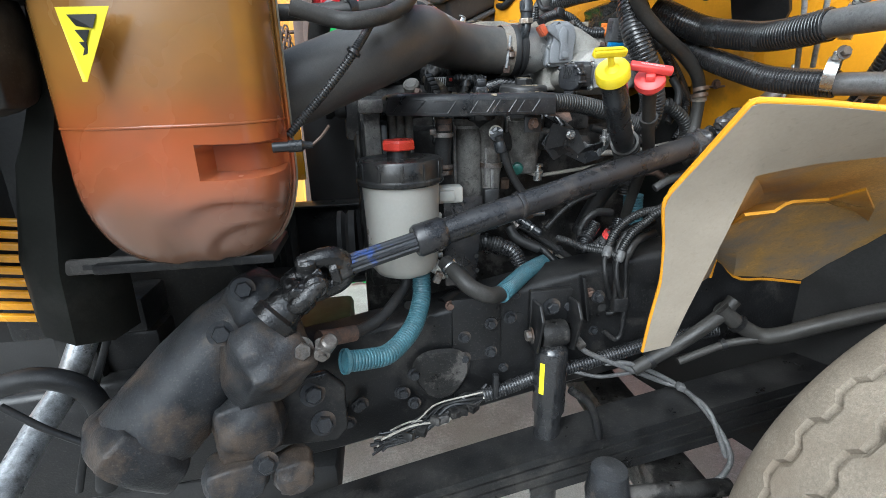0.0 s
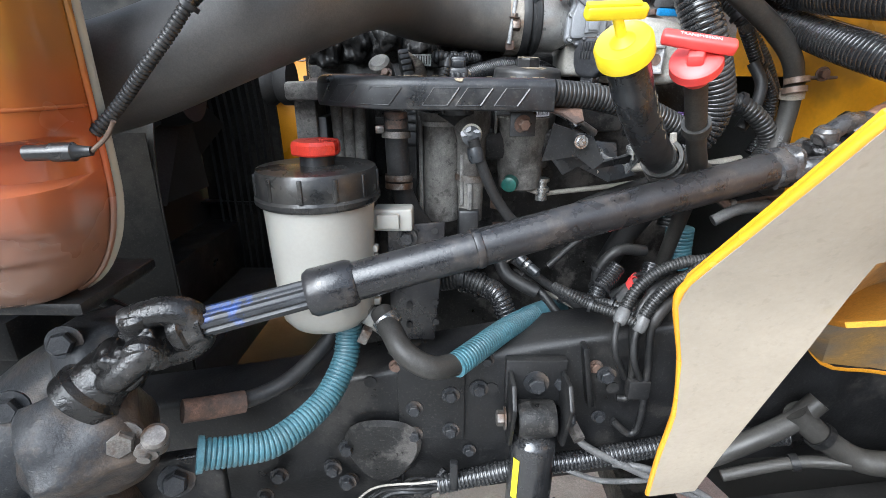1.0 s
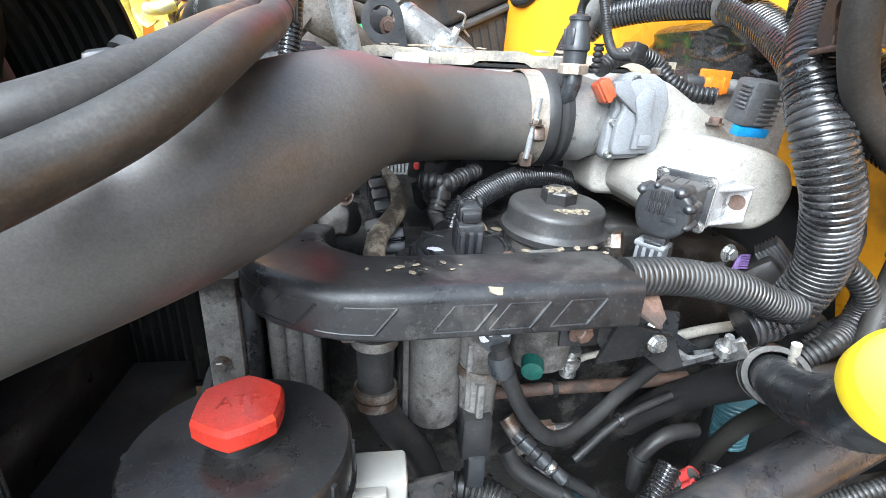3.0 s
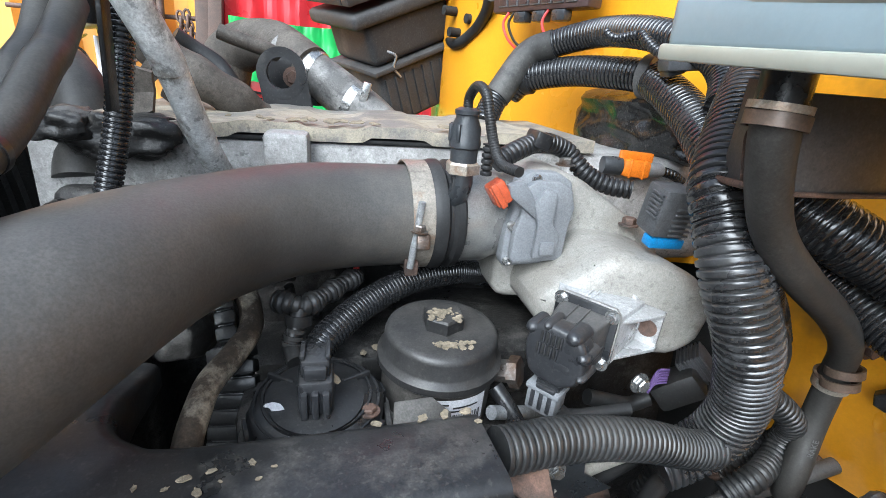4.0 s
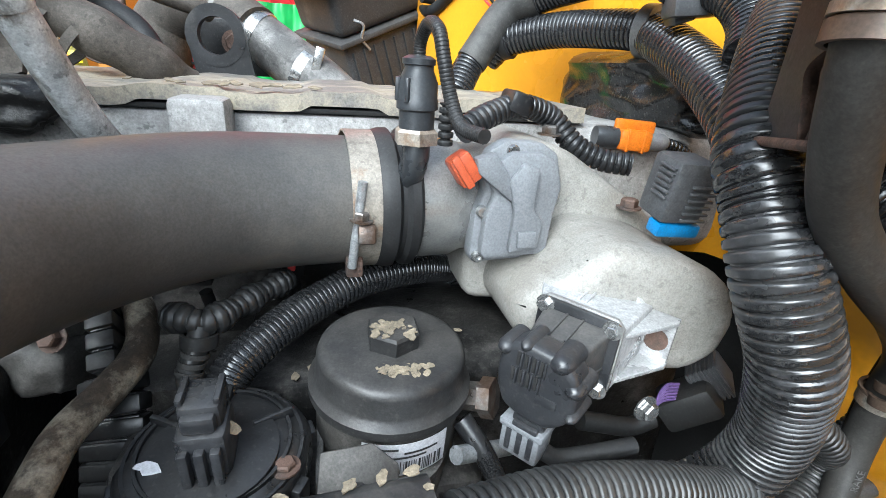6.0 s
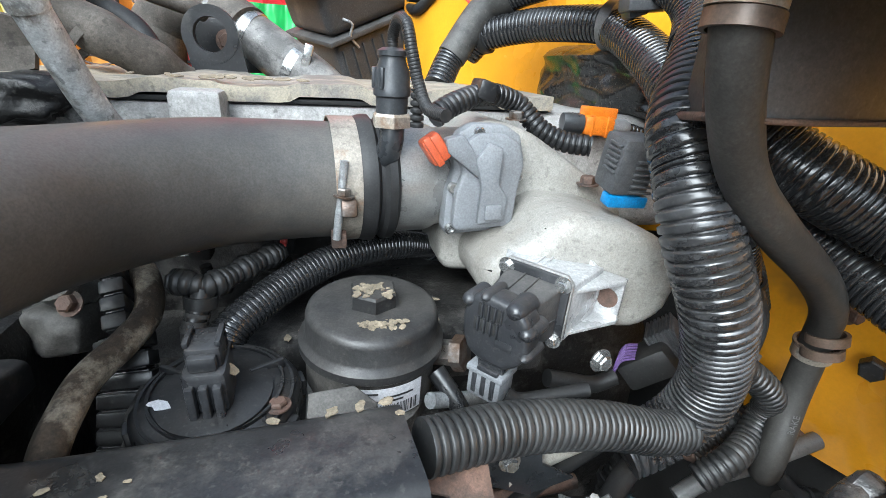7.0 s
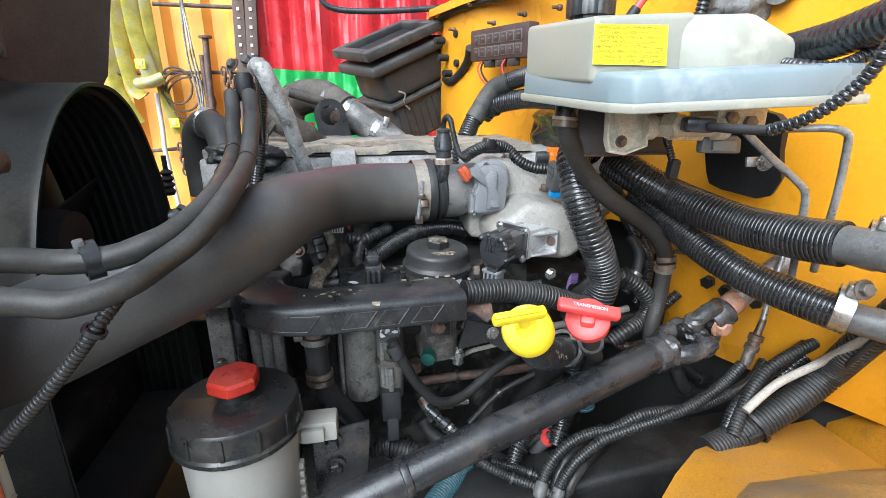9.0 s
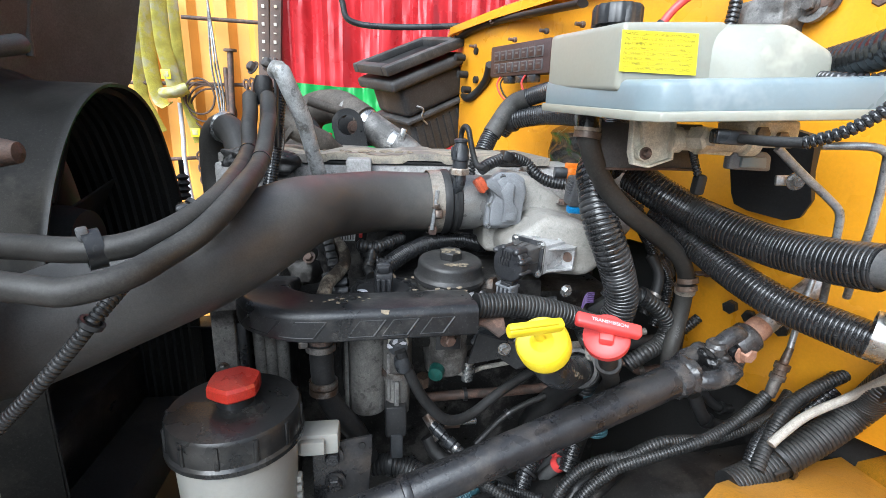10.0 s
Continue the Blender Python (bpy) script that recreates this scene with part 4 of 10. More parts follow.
def reservoir():
    c = Vector((-0.086, 0.787, 0.0))
    ob = thing("fluid_reservoir", (c.x, c.y, 0.90), "white plastic fluid reservoir with a black lid and red cap", "reservoir")
    ax = at((c.x, c.y, 0.0), (0, 0, 1))
    turned("body", [(0.0, 0.895), (0.025, 0.897), (0.05, 0.908), (0.057, 0.918), (0.060, 0.93), (0.0645, 1.05), (0.065, 1.062), (0.065, 1.075), (0.0, 1.075)], ax, "white", ob, n=56)
    lid = turned("lid", [(0.0, 1.064), (0.070, 1.064), (0.073, 1.067), (0.073, 1.072), (0.0705, 1.075), (0.0705, 1.100), (0.068, 1.104), (0.0, 1.1055)], ax, "lidblack", ob, "dusty black screw lid", n=72)
    for k in range(12):
        a = 2 * math.pi * k / 12
        part("grip_rib", box((0.004, 0.005, 0.026), ax @ Matrix.Rotation(a, 4, "Z") @ Matrix.Translation((0.0705, 0, 1.088)), 0.0012), "lidblack", lid)
    neck = Vector((c.x + 0.0, c.y + 0.006, 1.104))
    turned("cap_neck", [(0.020, 0.0), (0.0205, 0.018), (0.0, 0.018)], at(neck), "plastic", ob)
    cap = turned("cap", [(0.0, 0.010), (0.028, 0.010), (0.0295, 0.012), (0.0295, 0.022), (0.0275, 0.026), (0.0, 0.0265)], at(neck + Vector((0, 0, 0.003))), "red", ob, "red six-sided filler cap", n=48,
                 wob=lambda a, h: 0.90 * (0.35 + 0.65 * 0.866 / math.cos((a % (math.pi / 3)) - math.pi / 6)) * 1.1, sharp=24)
    fc = bpy.data.curves.new("lettering", "FONT")
    fc.body, fc.size, fc.align_x, fc.align_y, fc.extrude = "ATF", 0.015, "CENTER", "CENTER", 0.0002
    tmp = bpy.data.objects.new("lettering", fc)
    me = bpy.data.meshes.new_from_object(tmp)
    bpy.data.objects.remove(tmp)
    me.transform(at(neck + Vector((0, 0, 0.0296))) @ Matrix.Rotation(1.75, 4, "Z"))
    link("lettering", me, "redink", cap, "three moulded letters")
    return ob


reservoir()
# ---- hoses and looms ----
def hose_thing(name, label, category, at_, group=""):
    return thing(name, at_, label, category, group)


heat = [[(-0.107, 1.050, 1.439), (-0.101, 1.020, 1.415), (-0.096, 0.985, 1.398), (-0.086, 0.932, 1.369), (-0.071, 0.780, 1.346), (-0.088, 0.710, 1.326), (-0.123, 0.685, 1.313), (-0.160, 0.680, 1.311), (-0.197, 0.690, 1.311), (-0.268, 0.700, 1.312)],
        [(-0.076, 1.020, 1.438), (-0.067, 0.970, 1.410), (-0.064, 0.950, 1.402), (-0.060, 0.880, 1.364), (-0.056, 0.768, 1.345), (-0.070, 0.705, 1.322), (-0.092, 0.677, 1.307), (-0.109, 0.650, 1.299), (-0.139, 0.635, 1.293), (-0.166, 0.635, 1.296), (-0.212, 0.625, 1.308)]]
for pts in heat:
    ob = hose_thing("heater_hose", "thick black rubber heater hose running over the air pipe", "hose", pts[0], "heater hoses")
    tube("rubber", pts, 0.0103, "hose", ob, n=20)
    ring("stripe_band", pts[3], Vector(pts[4]) - Vector(pts[3]), 0.0102, 0.005, "plastic", ob, thick=0.001)

ob = hose_thing("wire_sleeve", "thin black ribbed wiring sleeve crossing the air pipe", "wiring", (-0.177, 0.620, 1.189))
corrugated("sleeve", [(-0.114, 0.725, 1.306), (-0.125, 0.705, 1.288), (-0.131, 0.680, 1.277), (-0.143, 0.660, 1.259), (-0.160, 0.656, 1.238), (-0.184, 0.652, 1.211), (-0.215, 0.654, 1.180), (-0.236, 0.645, 1.158)], 0.0058, "loom_dusty", ob, pitch=0.004, n=12)

ring("cable_tie", (-0.143, 0.660, 1.259), (-0.5, -0.1, -0.7), 0.0068, 0.004, "plastic", ob)
big = [(0.62, 1.12, 1.53), (0.475, 1.03, 1.445), (0.378, 0.935, 1.362), (0.367, 0.906, 1.325), (0.369, 0.888, 1.290), (0.385, 0.880, 1.250), (0.406, 0.890, 1.211), (0.422, 0.901, 1.172), (0.420, 0.910, 1.136), (0.400, 0.916, 1.110), (0.375, 0.918, 1.098)]
ob = hose_thing("large_corrugated_hose", "large glossy black corrugated wiring conduit", "conduit", big[-1])
corrugated("conduit", big, 0.0236, "conduit", ob, pitch=0.0067, depth=0.0027, n=28)
corrugated("side_branch", [(0.198, 0.862, 1.183), (0.258, 0.875, 1.176), (0.324, 0.885, 1.159), (0.380, 0.895, 1.135), (0.411, 0.900, 1.128)], 0.0165, "loom_dusty", ob, pitch=0.0055, depth=0.002)

fh = [(0.072, 0.970, 1.172), (0.080, 0.985, 1.191), (0.093, 1.0, 1.200), (0.121, 1.03, 1.209), (0.162, 1.06, 1.217), (0.212, 1.09, 1.214), (0.257, 1.125, 1.198)]
ob = hose_thing("breather_conduit", "glossy black corrugated conduit above the oil filter", "conduit", fh[0])
corrugated("conduit", fh, 0.0138, "loom", ob, pitch=0.0040, depth=0.0014)
ring("end_collar", fh[-1], Vector(fh[-1]) - Vector(fh[-2]), 0.012, 0.012, "plastic_clean", ob, thick=0.003)

bp = [(0.3185, 0.844, 1.413), (0.3215, 0.846, 1.396), (0.341, 0.858, 1.363), (0.369, 0.870, 1.330), (0.404, 0.872, 1.299), (0.469, 0.888, 1.258), (0.510, 0.901, 1.222), (0.529, 0.914, 1.182), (0.528, 0.915, 1.13), (0.515, 0.905, 1.085), (0.520, 0.91, 1.055), (0.555, 0.94, 1.045)]
ob = hose_thing("brake_fluid_hose", "grey-black rubber brake fluid hose below the tank", "hose", bp[-1])
tube("rubber", bp, lambda u: 0.0124 - 0.0006 * min(1.0, max(0.0, (u - 0.48) / 0.12)), "hose", ob, n=24)
ring("clamp", (0.5295, 0.9145, 1.178), (0.1, 0.1, -1), 0.0122, 0.010, "bandsteel", ob, "brownish spring clamp")
ring("clamp_edge", (0.5290, 0.9140, 1.1845), (0.1, 0.1, -1), 0.0132, 0.002, "copper", ob)
fc = bpy.data.curves.new("lettering", "FONT")
fc.body, fc.size, fc.align_x, fc.align_y, fc.extrude = "LP BRAKE", 0.0075, "CENTER", "CENTER", 0.0002
tmp = bpy.data.objects.new("lettering", fc)
me = bpy.data.meshes.new_from_object(tmp)
bpy.data.objects.remove(tmp)
lx, ln = Vector((0.12, 0.09, 0.98)).normalized(), Vector((-0.35, -0.93, 0.12))
ln = (ln - lx * ln.dot(lx)).normalized()
me.transform(Matrix.Translation(Vector((0.5215, 0.910, 1.108)) + ln * 0.0121) @ Matrix((lx, ln.cross(lx), ln)).transposed().to_4x4())
link("lettering", me, "greyhose", ob, "faint grey moulded lettering")
tube("side_pipe", [(0.548, 0.93, 1.20), (0.549, 0.935, 1.15), (0.546, 0.93, 1.09), (0.545, 0.93, 1.04)], 0.006, "rail", ob, n=12)

for pts, r, g in (([(0.440, 0.948, 1.345), (0.463, 0.912, 1.323), (0.500, 0.880, 1.300), (0.520, 0.825, 1.287), (0.540, 0.776, 1.279), (0.552, 0.715, 1.281), (0.560, 0.675, 1.286)], 0.0245, [(0.560, 0.675, 1.286), (0.568, 0.64, 1.288), (0.58, 0.59, 1.290), (0.60, 0.52, 1.292)]),
                  ([(0.495, 0.96, 1.290), (0.508, 0.928, 1.271), (0.521, 0.876, 1.248), (0.532, 0.812, 1.227), (0.553, 0.764, 1.211), (0.580, 0.70, 1.203), (0.592, 0.675, 1.2005)], 0.021, [(0.592, 0.675, 1.2005), (0.612, 0.64, 1.200), (0.64, 0.59, 1.198), (0.68, 0.53, 1.20)])):
    ob = hose_thing("heater_conduit", "black corrugated conduit sleeved over a grey hose", "conduit", pts[0], "firewall conduits")
    corrugated("conduit", pts, r, "loom", ob, pitch=0.0050, depth=0.0017, n=26)
    tube("hose_end", g, r * 0.82, "greyhose", ob, n=22)

lb = [(-0.059, 0.776, 0.911), (-0.060, 0.768, 0.883), (-0.064, 0.750, 0.857), (-0.084, 0.712, 0.827), (-0.123, 0.662, 0.814), (-0.158, 0.640, 0.819), (-0.191, 0.624, 0.828)]
ob = hose_thing("return_hose", "teal corrugated sleeve round the reservoir return hose", "hose", lb[-1], "steering hoses")
corrugated("sleeve", lb, 0.0165, "teal", ob, pitch=0.0052, depth=0.0016)
ring("end_band", lb[-1], Vector(lb[-1]) - Vector(lb[-2]), 0.0168, 0.006, "teal", ob)
eb = [(-0.016, 0.776, 0.918), (0.001, 0.745, 0.906), (0.019, 0.725, 0.889), (0.050, 0.722, 0.872), (0.078, 0.745, 0.862)]
ob = hose_thing("suction_hose", "grey rubber elbow hose clamped to the reservoir", "hose", eb[0], "steering hoses")
tube("rubber", eb, 0.0145, "hose", ob, n=18)
corrugated("sleeve", [(0.078, 0.742, 0.862), (0.106, 0.775, 0.864), (0.154, 0.840, 0.861), (0.202, 0.900, 0.852)], 0.0165, "teal", ob, pitch=0.0052, depth=0.0016)
tube("hose_end", [(0.189, 0.890, 0.854), (0.230, 0.930, 0.848), (0.259, 0.970, 0.826)], 0.015, "teal", ob)
gb = [(-0.079, 0.790, 0.901), (-0.091, 0.785, 0.871), (-0.130, 0.745, 0.840), (-0.177, 0.716, 0.828), (-0.231, 0.676, 0.843)]
ob = hose_thing("pressure_hose", "grey rubber pressure hose with a rusty crimped end", "hose", gb[-1], "steering hoses")
tube("rubber", gb, 0.0105, "rubber", ob)
# ---- engine: covers, filters, castings ----
def cable_cover():
    """A moulded channel that runs along the engine's side and bends inward at its front end."""
    ob = thing("cable_cover", (0.05, 0.84, 1.16), "black plastic cable cover with moulded ribs and flaked grime", "cable cover")
    line = curve([(-0.072, 0.975, 1.180), (-0.074, 0.915, 1.184), (-0.060, 0.868, 1.187), (-0.032, 0.845, 1.186), (0.0, 0.838, 1.184), (0.08, 0.842, 1.183), (0.190, 0.852, 1.181)], 0.006)
    sec = []
    w, h, r = 0.0345, 0.0185, 0.010
    for cx, cy, a0 in ((w - r, h - r, 0), (-w + r, h - r, 90), (-w + 0.003, -h + 0.003, 180), (w - 0.003, -h + 0.003, 270)):
        rr = r if cy > 0 else 0.003
        for k in range(5):
            a = radians(a0 + 22.5 * k)
            sec.append((cx + rr * math.cos(a), cy + rr * math.sin(a)))
    verts, faces, n = [], [], len(sec)
    for i, q in enumerate(line):
        t = (line[min(i + 1, len(line) - 1)] - line[max(i - 1, 0)])
        t.z = 0
        t.normalize()
        s = Vector((t.y, -t.x, 0))
        lift = 0.6 + 0.4 * min(1, i / 10)
        for a, b in sec:
            verts.append(q + s * a + Vector((0, 0, b * lift)))
    for i in range(len(line) - 1):
        for k in range(n):
            faces.append((i * n + k, i * n + (k + 1) % n, (i + 1) * n + (k + 1) % n, (i + 1) * n + k))
    faces += [tuple(range(n)), tuple(range((len(line) - 1) * n, len(line) * n))]
    finish("channel", verts, faces, "plastic", ob, sharp=50)
    # moulded parallelogram frames on the outer face
    last = len(line) - 1.001

    def face(u, z):
        u = min(max(u, 0), last)
        i = int(u)
        q = line[i].lerp(line[i + 1], u - i)
        t = line[min(i + 2, len(line) - 1)] - line[max(i - 1, 0)]
        t.z = 0
        t.normalize()
        return q + Vector((t.y, -t.x, 0)) * 0.0344 + Vector((0, 0, z))

    for left, right in ((14.5, 18.5), (20.2, 23.6), (25.4, 30.0), (36.0, 40.8), (42.4, 47.2), (49.8, 54.4)):
        c = [face(left, -0.0125), face(right, -0.0125), face(right + 2.3, 0.007), face(left + 2.3, 0.007)]
        for k, rr in enumerate((0.0008, 0.0014, 0.0006, 0.0007)):
            q, q2 = c[k], c[(k + 1) % 4]
            mid = [face(left + (right - left) * w + (2.3 if k == 2 else 0), 0.007 if k == 2 else -0.0125) for w in (0.33, 0.67)] if k in (0, 2) else [q.lerp(q2, 0.33), q.lerp(q2, 0.67)]
            tube("rib", [q] + (mid[::-1] if k == 2 else mid) + [q2], rr, "plastic", ob, n=6, step=0.01)
    for k, (x, y, z, s) in enumerate(((0.081, 0.8105, 1.1985, 0.0075), (0.018, 0.842, 1.2032, 0.005), (0.026, 0.832, 1.2030, 0.004), (0.030, 0.846, 1.2028, 0.0035), (0.05, 0.850, 1.2026, 0.004), (-0.005, 0.838, 1.2036, 0.003), (0.15, 0.878, 1.2008, 0.006), (0.165, 0.880, 1.2006, 0.006), (0.18, 0.882, 1.2004, 0.006), (0.12, 0.875, 1.2012, 0.005), (0.186, 0.872, 1.2, 0.004), (0.055, 0.838, 1.2027, 0.0025), (0.010, 0.836, 1.2034, 0.0025), (0.036, 0.838, 1.203, 0.002), (0.062, 0.846, 1.2024, 0.0022))):
        chip("flake", (x, y, z), (0, -0.5 if k == 0 else 0.0, 1), s, "chip", ob, k + 3)
    return ob


cable_cover()


def oil_filter():
    c = Vector((0.181, 0.978, 0.0))
    ob = thing("oil_filter", (c.x, c.y, 1.05), "black oil filter canister with flaking tan scale and a barcode label", "oil filter")
    m = at((c.x, c.y, 0.0), (0.02, -0.05, 1.0))
    m = Matrix.Translation((c.x, c.y, 1.183)) @ axes((0.02, -0.08, 1.0))
    turned("cap", [(0.0515, -0.002), (0.0535, 0.0), (0.0535, 0.006), (0.0515, 0.008), (0.0500, 0.010), (0.0488, 0.012), (0.0482, 0.0245), (0.0470, 0.0280), (0.0440, 0.0300), (0.040, 0.0306), (0.0, 0.0325)], m, "capgrey", ob, "dusty black filter cap", n=64)
    turned("hex_nut", [(0.0175, 0.031), (0.0178, 0.033), (0.0178, 0.042), (0.0165, 0.044), (0.0, 0.044)], m, "capgrey", ob, n=6, sharp=20)
    turned("housing", [(0.045, -0.11), (0.047, -0.10), (0.049, -0.003), (0.0, -0.003)], m, "housing", ob, n=56, wob=lambda a, h: 1 + 0.012 * math.sin(4 * a))
    rows = []
    for h in (-0.042, -0.03, -0.014):
        rows.append([m @ Vector((0.0505 * math.cos(a), 0.0505 * math.sin(a), h)) for a in [-2.0 + 0.1 * k for k in range(13)]])
    base = math.atan2(*(m.inverted().to_3x3() @ Vector((-0.2, -1.0, 0))).yx)
    rows = [[m @ Vector((0.0512 * math.cos(base + a), 0.0512 * math.sin(base + a), h)) for a in [-0.24 + 0.09 * k for k in range(13)]] for h in (-0.031, -0.018, -0.005)]
    lab = sheet("label", rows, "label", ob, "white barcode label", thick=0.0003)
    rnd = random.Random(5)
    a = -0.18
    while a < 0.76:
        wd = rnd.choice((0.010, 0.016, 0.026))
        q = [[m @ Vector((0.0519 * math.cos(base + b), 0.0519 * math.sin(base + b), h)) for b in (a, a + wd)] for h in (-0.029, -0.019)]
        sheet("bar", q, "ink", lab, thick=0.0001)
        a += wd + rnd.choice((0.012, 0.02, 0.03))
    for k, (a, b) in enumerate(((-0.11, 0.19), (0.26, 0.69), (0.04, 0.54))):
        h = -0.008 - 0.0035 * k
        q = [[m @ Vector((0.0519 * math.cos(base + u), 0.0519 * math.sin(base + u), hh)) for u in [a + (b - a) * j / 4 for j in range(5)]] for hh in (h, h - 0.0016)]
        sheet("print_line", q, "ink", lab, thick=0.0001)
    rnd = random.Random(21)
    for k in range(80):
        u, v = rnd.gauss(0, 0.009), rnd.gauss(0, 0.0055)
        chip("flake", m @ Vector((0.028 + v, u + 0.002, 0.0322 - 0.0035 * abs(v) / 0.01)), m.to_3x3() @ Vector((0.10, 0, 1)), rnd.uniform(0.0012, 0.0042), "chip", ob, 400 + k)
    for k in range(26):
        u, v = rnd.uniform(-0.013, 0.013), rnd.uniform(-0.004, 0.013)
        chip("flake", m @ Vector((v, u, 0.0442)), m.to_3x3() @ Vector((0, 0, 1)), rnd.uniform(0.002, 0.0055), "chip", ob, 450 + k)
    return ob


oil_filter()


def fuel_filter():
    c = Vector((0.081, 0.934, 1.175))
    ob = thing("fuel_filter", c - Vector((0, 0, 0.1)), "round black fuel filter head with an electric connector", "fuel filter")
    m = Matrix.Translation(c) @ axes((0.0, -0.12, 1.0)) @ Matrix.Diagonal((1.12, 1.12, 1.0, 1.0))
    turned("head", [(0.030, -0.034), (0.041, -0.02), (0.044, -0.016), (0.044, 0.0), (0.041, 0.005), (0.030, 0.010), (0.0, 0.012)], m, "plastic", ob, n=48, wob=lambda a, h: 1 + 0.02 * math.copysign(1, math.sin(4 * a)) * (h > -0.02))
    part("connector", box((0.024, 0.022, 0.030), m @ Matrix.Translation((0.010, 0.0, 0.026)), 0.004), "motor", ob)
    part("connector_top", box((0.020, 0.018, 0.016), m @ Matrix.Translation((0.006, 0.0, 0.046)), 0.003), "motor", ob)
    for k in range(3):
        part("connector_rib", box((0.005, 0.0045, 0.030), m @ Matrix.Translation((0.0235, -0.0065 + 0.0065 * k, 0.020)), 0.0014), "motor", ob)
    for k in (-1, 1):
        part("latch_rail", box((0.016, 0.003, 0.004), m @ Matrix.Translation((0.006, 0.0075 * k, 0.0555)), 0.001), "motor", ob)
    part("latch", box((0.006, 0.014, 0.010), m @ Matrix.Translation((0.017, 0.0, 0.046)), 0.002), "motor", ob)
    turned("raised_ring", [(0.030, 0.006), (0.030, 0.012), (0.026, 0.013), (0.0, 0.013)], m @ Matrix.Translation((0.006, 0.0, 0)), "plastic", ob, n=32)
    for r_, z_ in ((0.040, 0.004), (0.0345, 0.008)):
        turned("ridge", [(r_ - 0.0012, z_ - 0.003), (r_ - 0.0008, z_ + 0.0022), (r_ + 0.0008, z_ + 0.0022), (r_ + 0.0012, z_ - 0.003)], m, "plastic", ob, n=48)
    for k in range(8):
        part("grip_lug", box((0.006, 0.010, 0.014), m @ Matrix.Rotation(0.785 * k + 0.3, 4, "Z") @ Matrix.Translation((0.0445, 0, -0.008)), 0.0015), "plastic", ob)
    for k in range(3):
        part("head_web", box((0.020, 0.003, 0.008), m @ Matrix.Rotation(2.0 + 1.1 * k, 4, "Z") @ Matrix.Translation((0.028, 0, 0.010)), 0.001), "plastic", ob)
    bolt(m @ Vector((0.016, 0.033, 0.006)), (0, 0, 1), 0.010, "rust", ob, height=0.35)
    chip("flake", m @ Vector((0.012, -0.026, 0.0128)), (0, 0, 1), 0.009, "label", ob, 71)
    chip("flake", m @ Vector((0.012, 0.0115, 0.034)), (0.6, -0.4, 0.4), 0.006, "chip", ob, 72)
    return ob


fuel_filter()


def intake_casting():
    ob = thing("intake_casting", (0.33, 1.03, 1.18), "pale cast aluminium intake elbow, pitted and dusty", "intake manifold")
    front = [(0.300, 1.262), (0.318, 1.280), (0.372, 1.276), (0.402, 1.262), (0.412, 1.235), (0.405, 1.205), (0.386, 1.190), (0.30, 1.192), (0.272, 1.205), (0.262, 1.225), (0.272, 1.245)]
    m = Matrix(((1, 0, 0, 0), (0.0, 0, 1, 0.0), (0, 1, 0, 0), (0, 0, 0, 1)))
    bm = prism(front, 0.13, Matrix.Translation((0, 0.955, 0)) @ m, 0.014, 4)
    for v in bm.verts:
        v.co.y -= 0.25 * (v.co.x - 0.34)
        v.co.z += 0.003 * noise.noise(v.co * 30)
    part("elbow", bm, "alu", ob, sharp=50)
    top = [(0.250, 1.262), (0.262, 1.318), (0.285, 1.336), (0.32, 1.330), (0.39, 1.285), (0.415, 1.262), (0.415, 1.20), (0.25, 1.20)]
    bm = prism(top, 0.12, Matrix.Translation((0, 1.045, 0)) @ m, 0.012, 3)
    for v in bm.verts:
        v.co.y -= 0.15 * (v.co.x - 0.30)
    part("runner", bm, "alu", ob, sharp=50)
    bolt((0.372, 1.03, 1.287), (0, 0, 1), 0.012, "rust", ob)
    bolt((0.318, 1.075, 1.335), (0, 0, 1), 0.012, "boltsteel", ob)
    bolt((0.352, 0.938, 1.172), (0.2, -1, 0), 0.012, "zinc", ob)
    return ob


intake_casting()


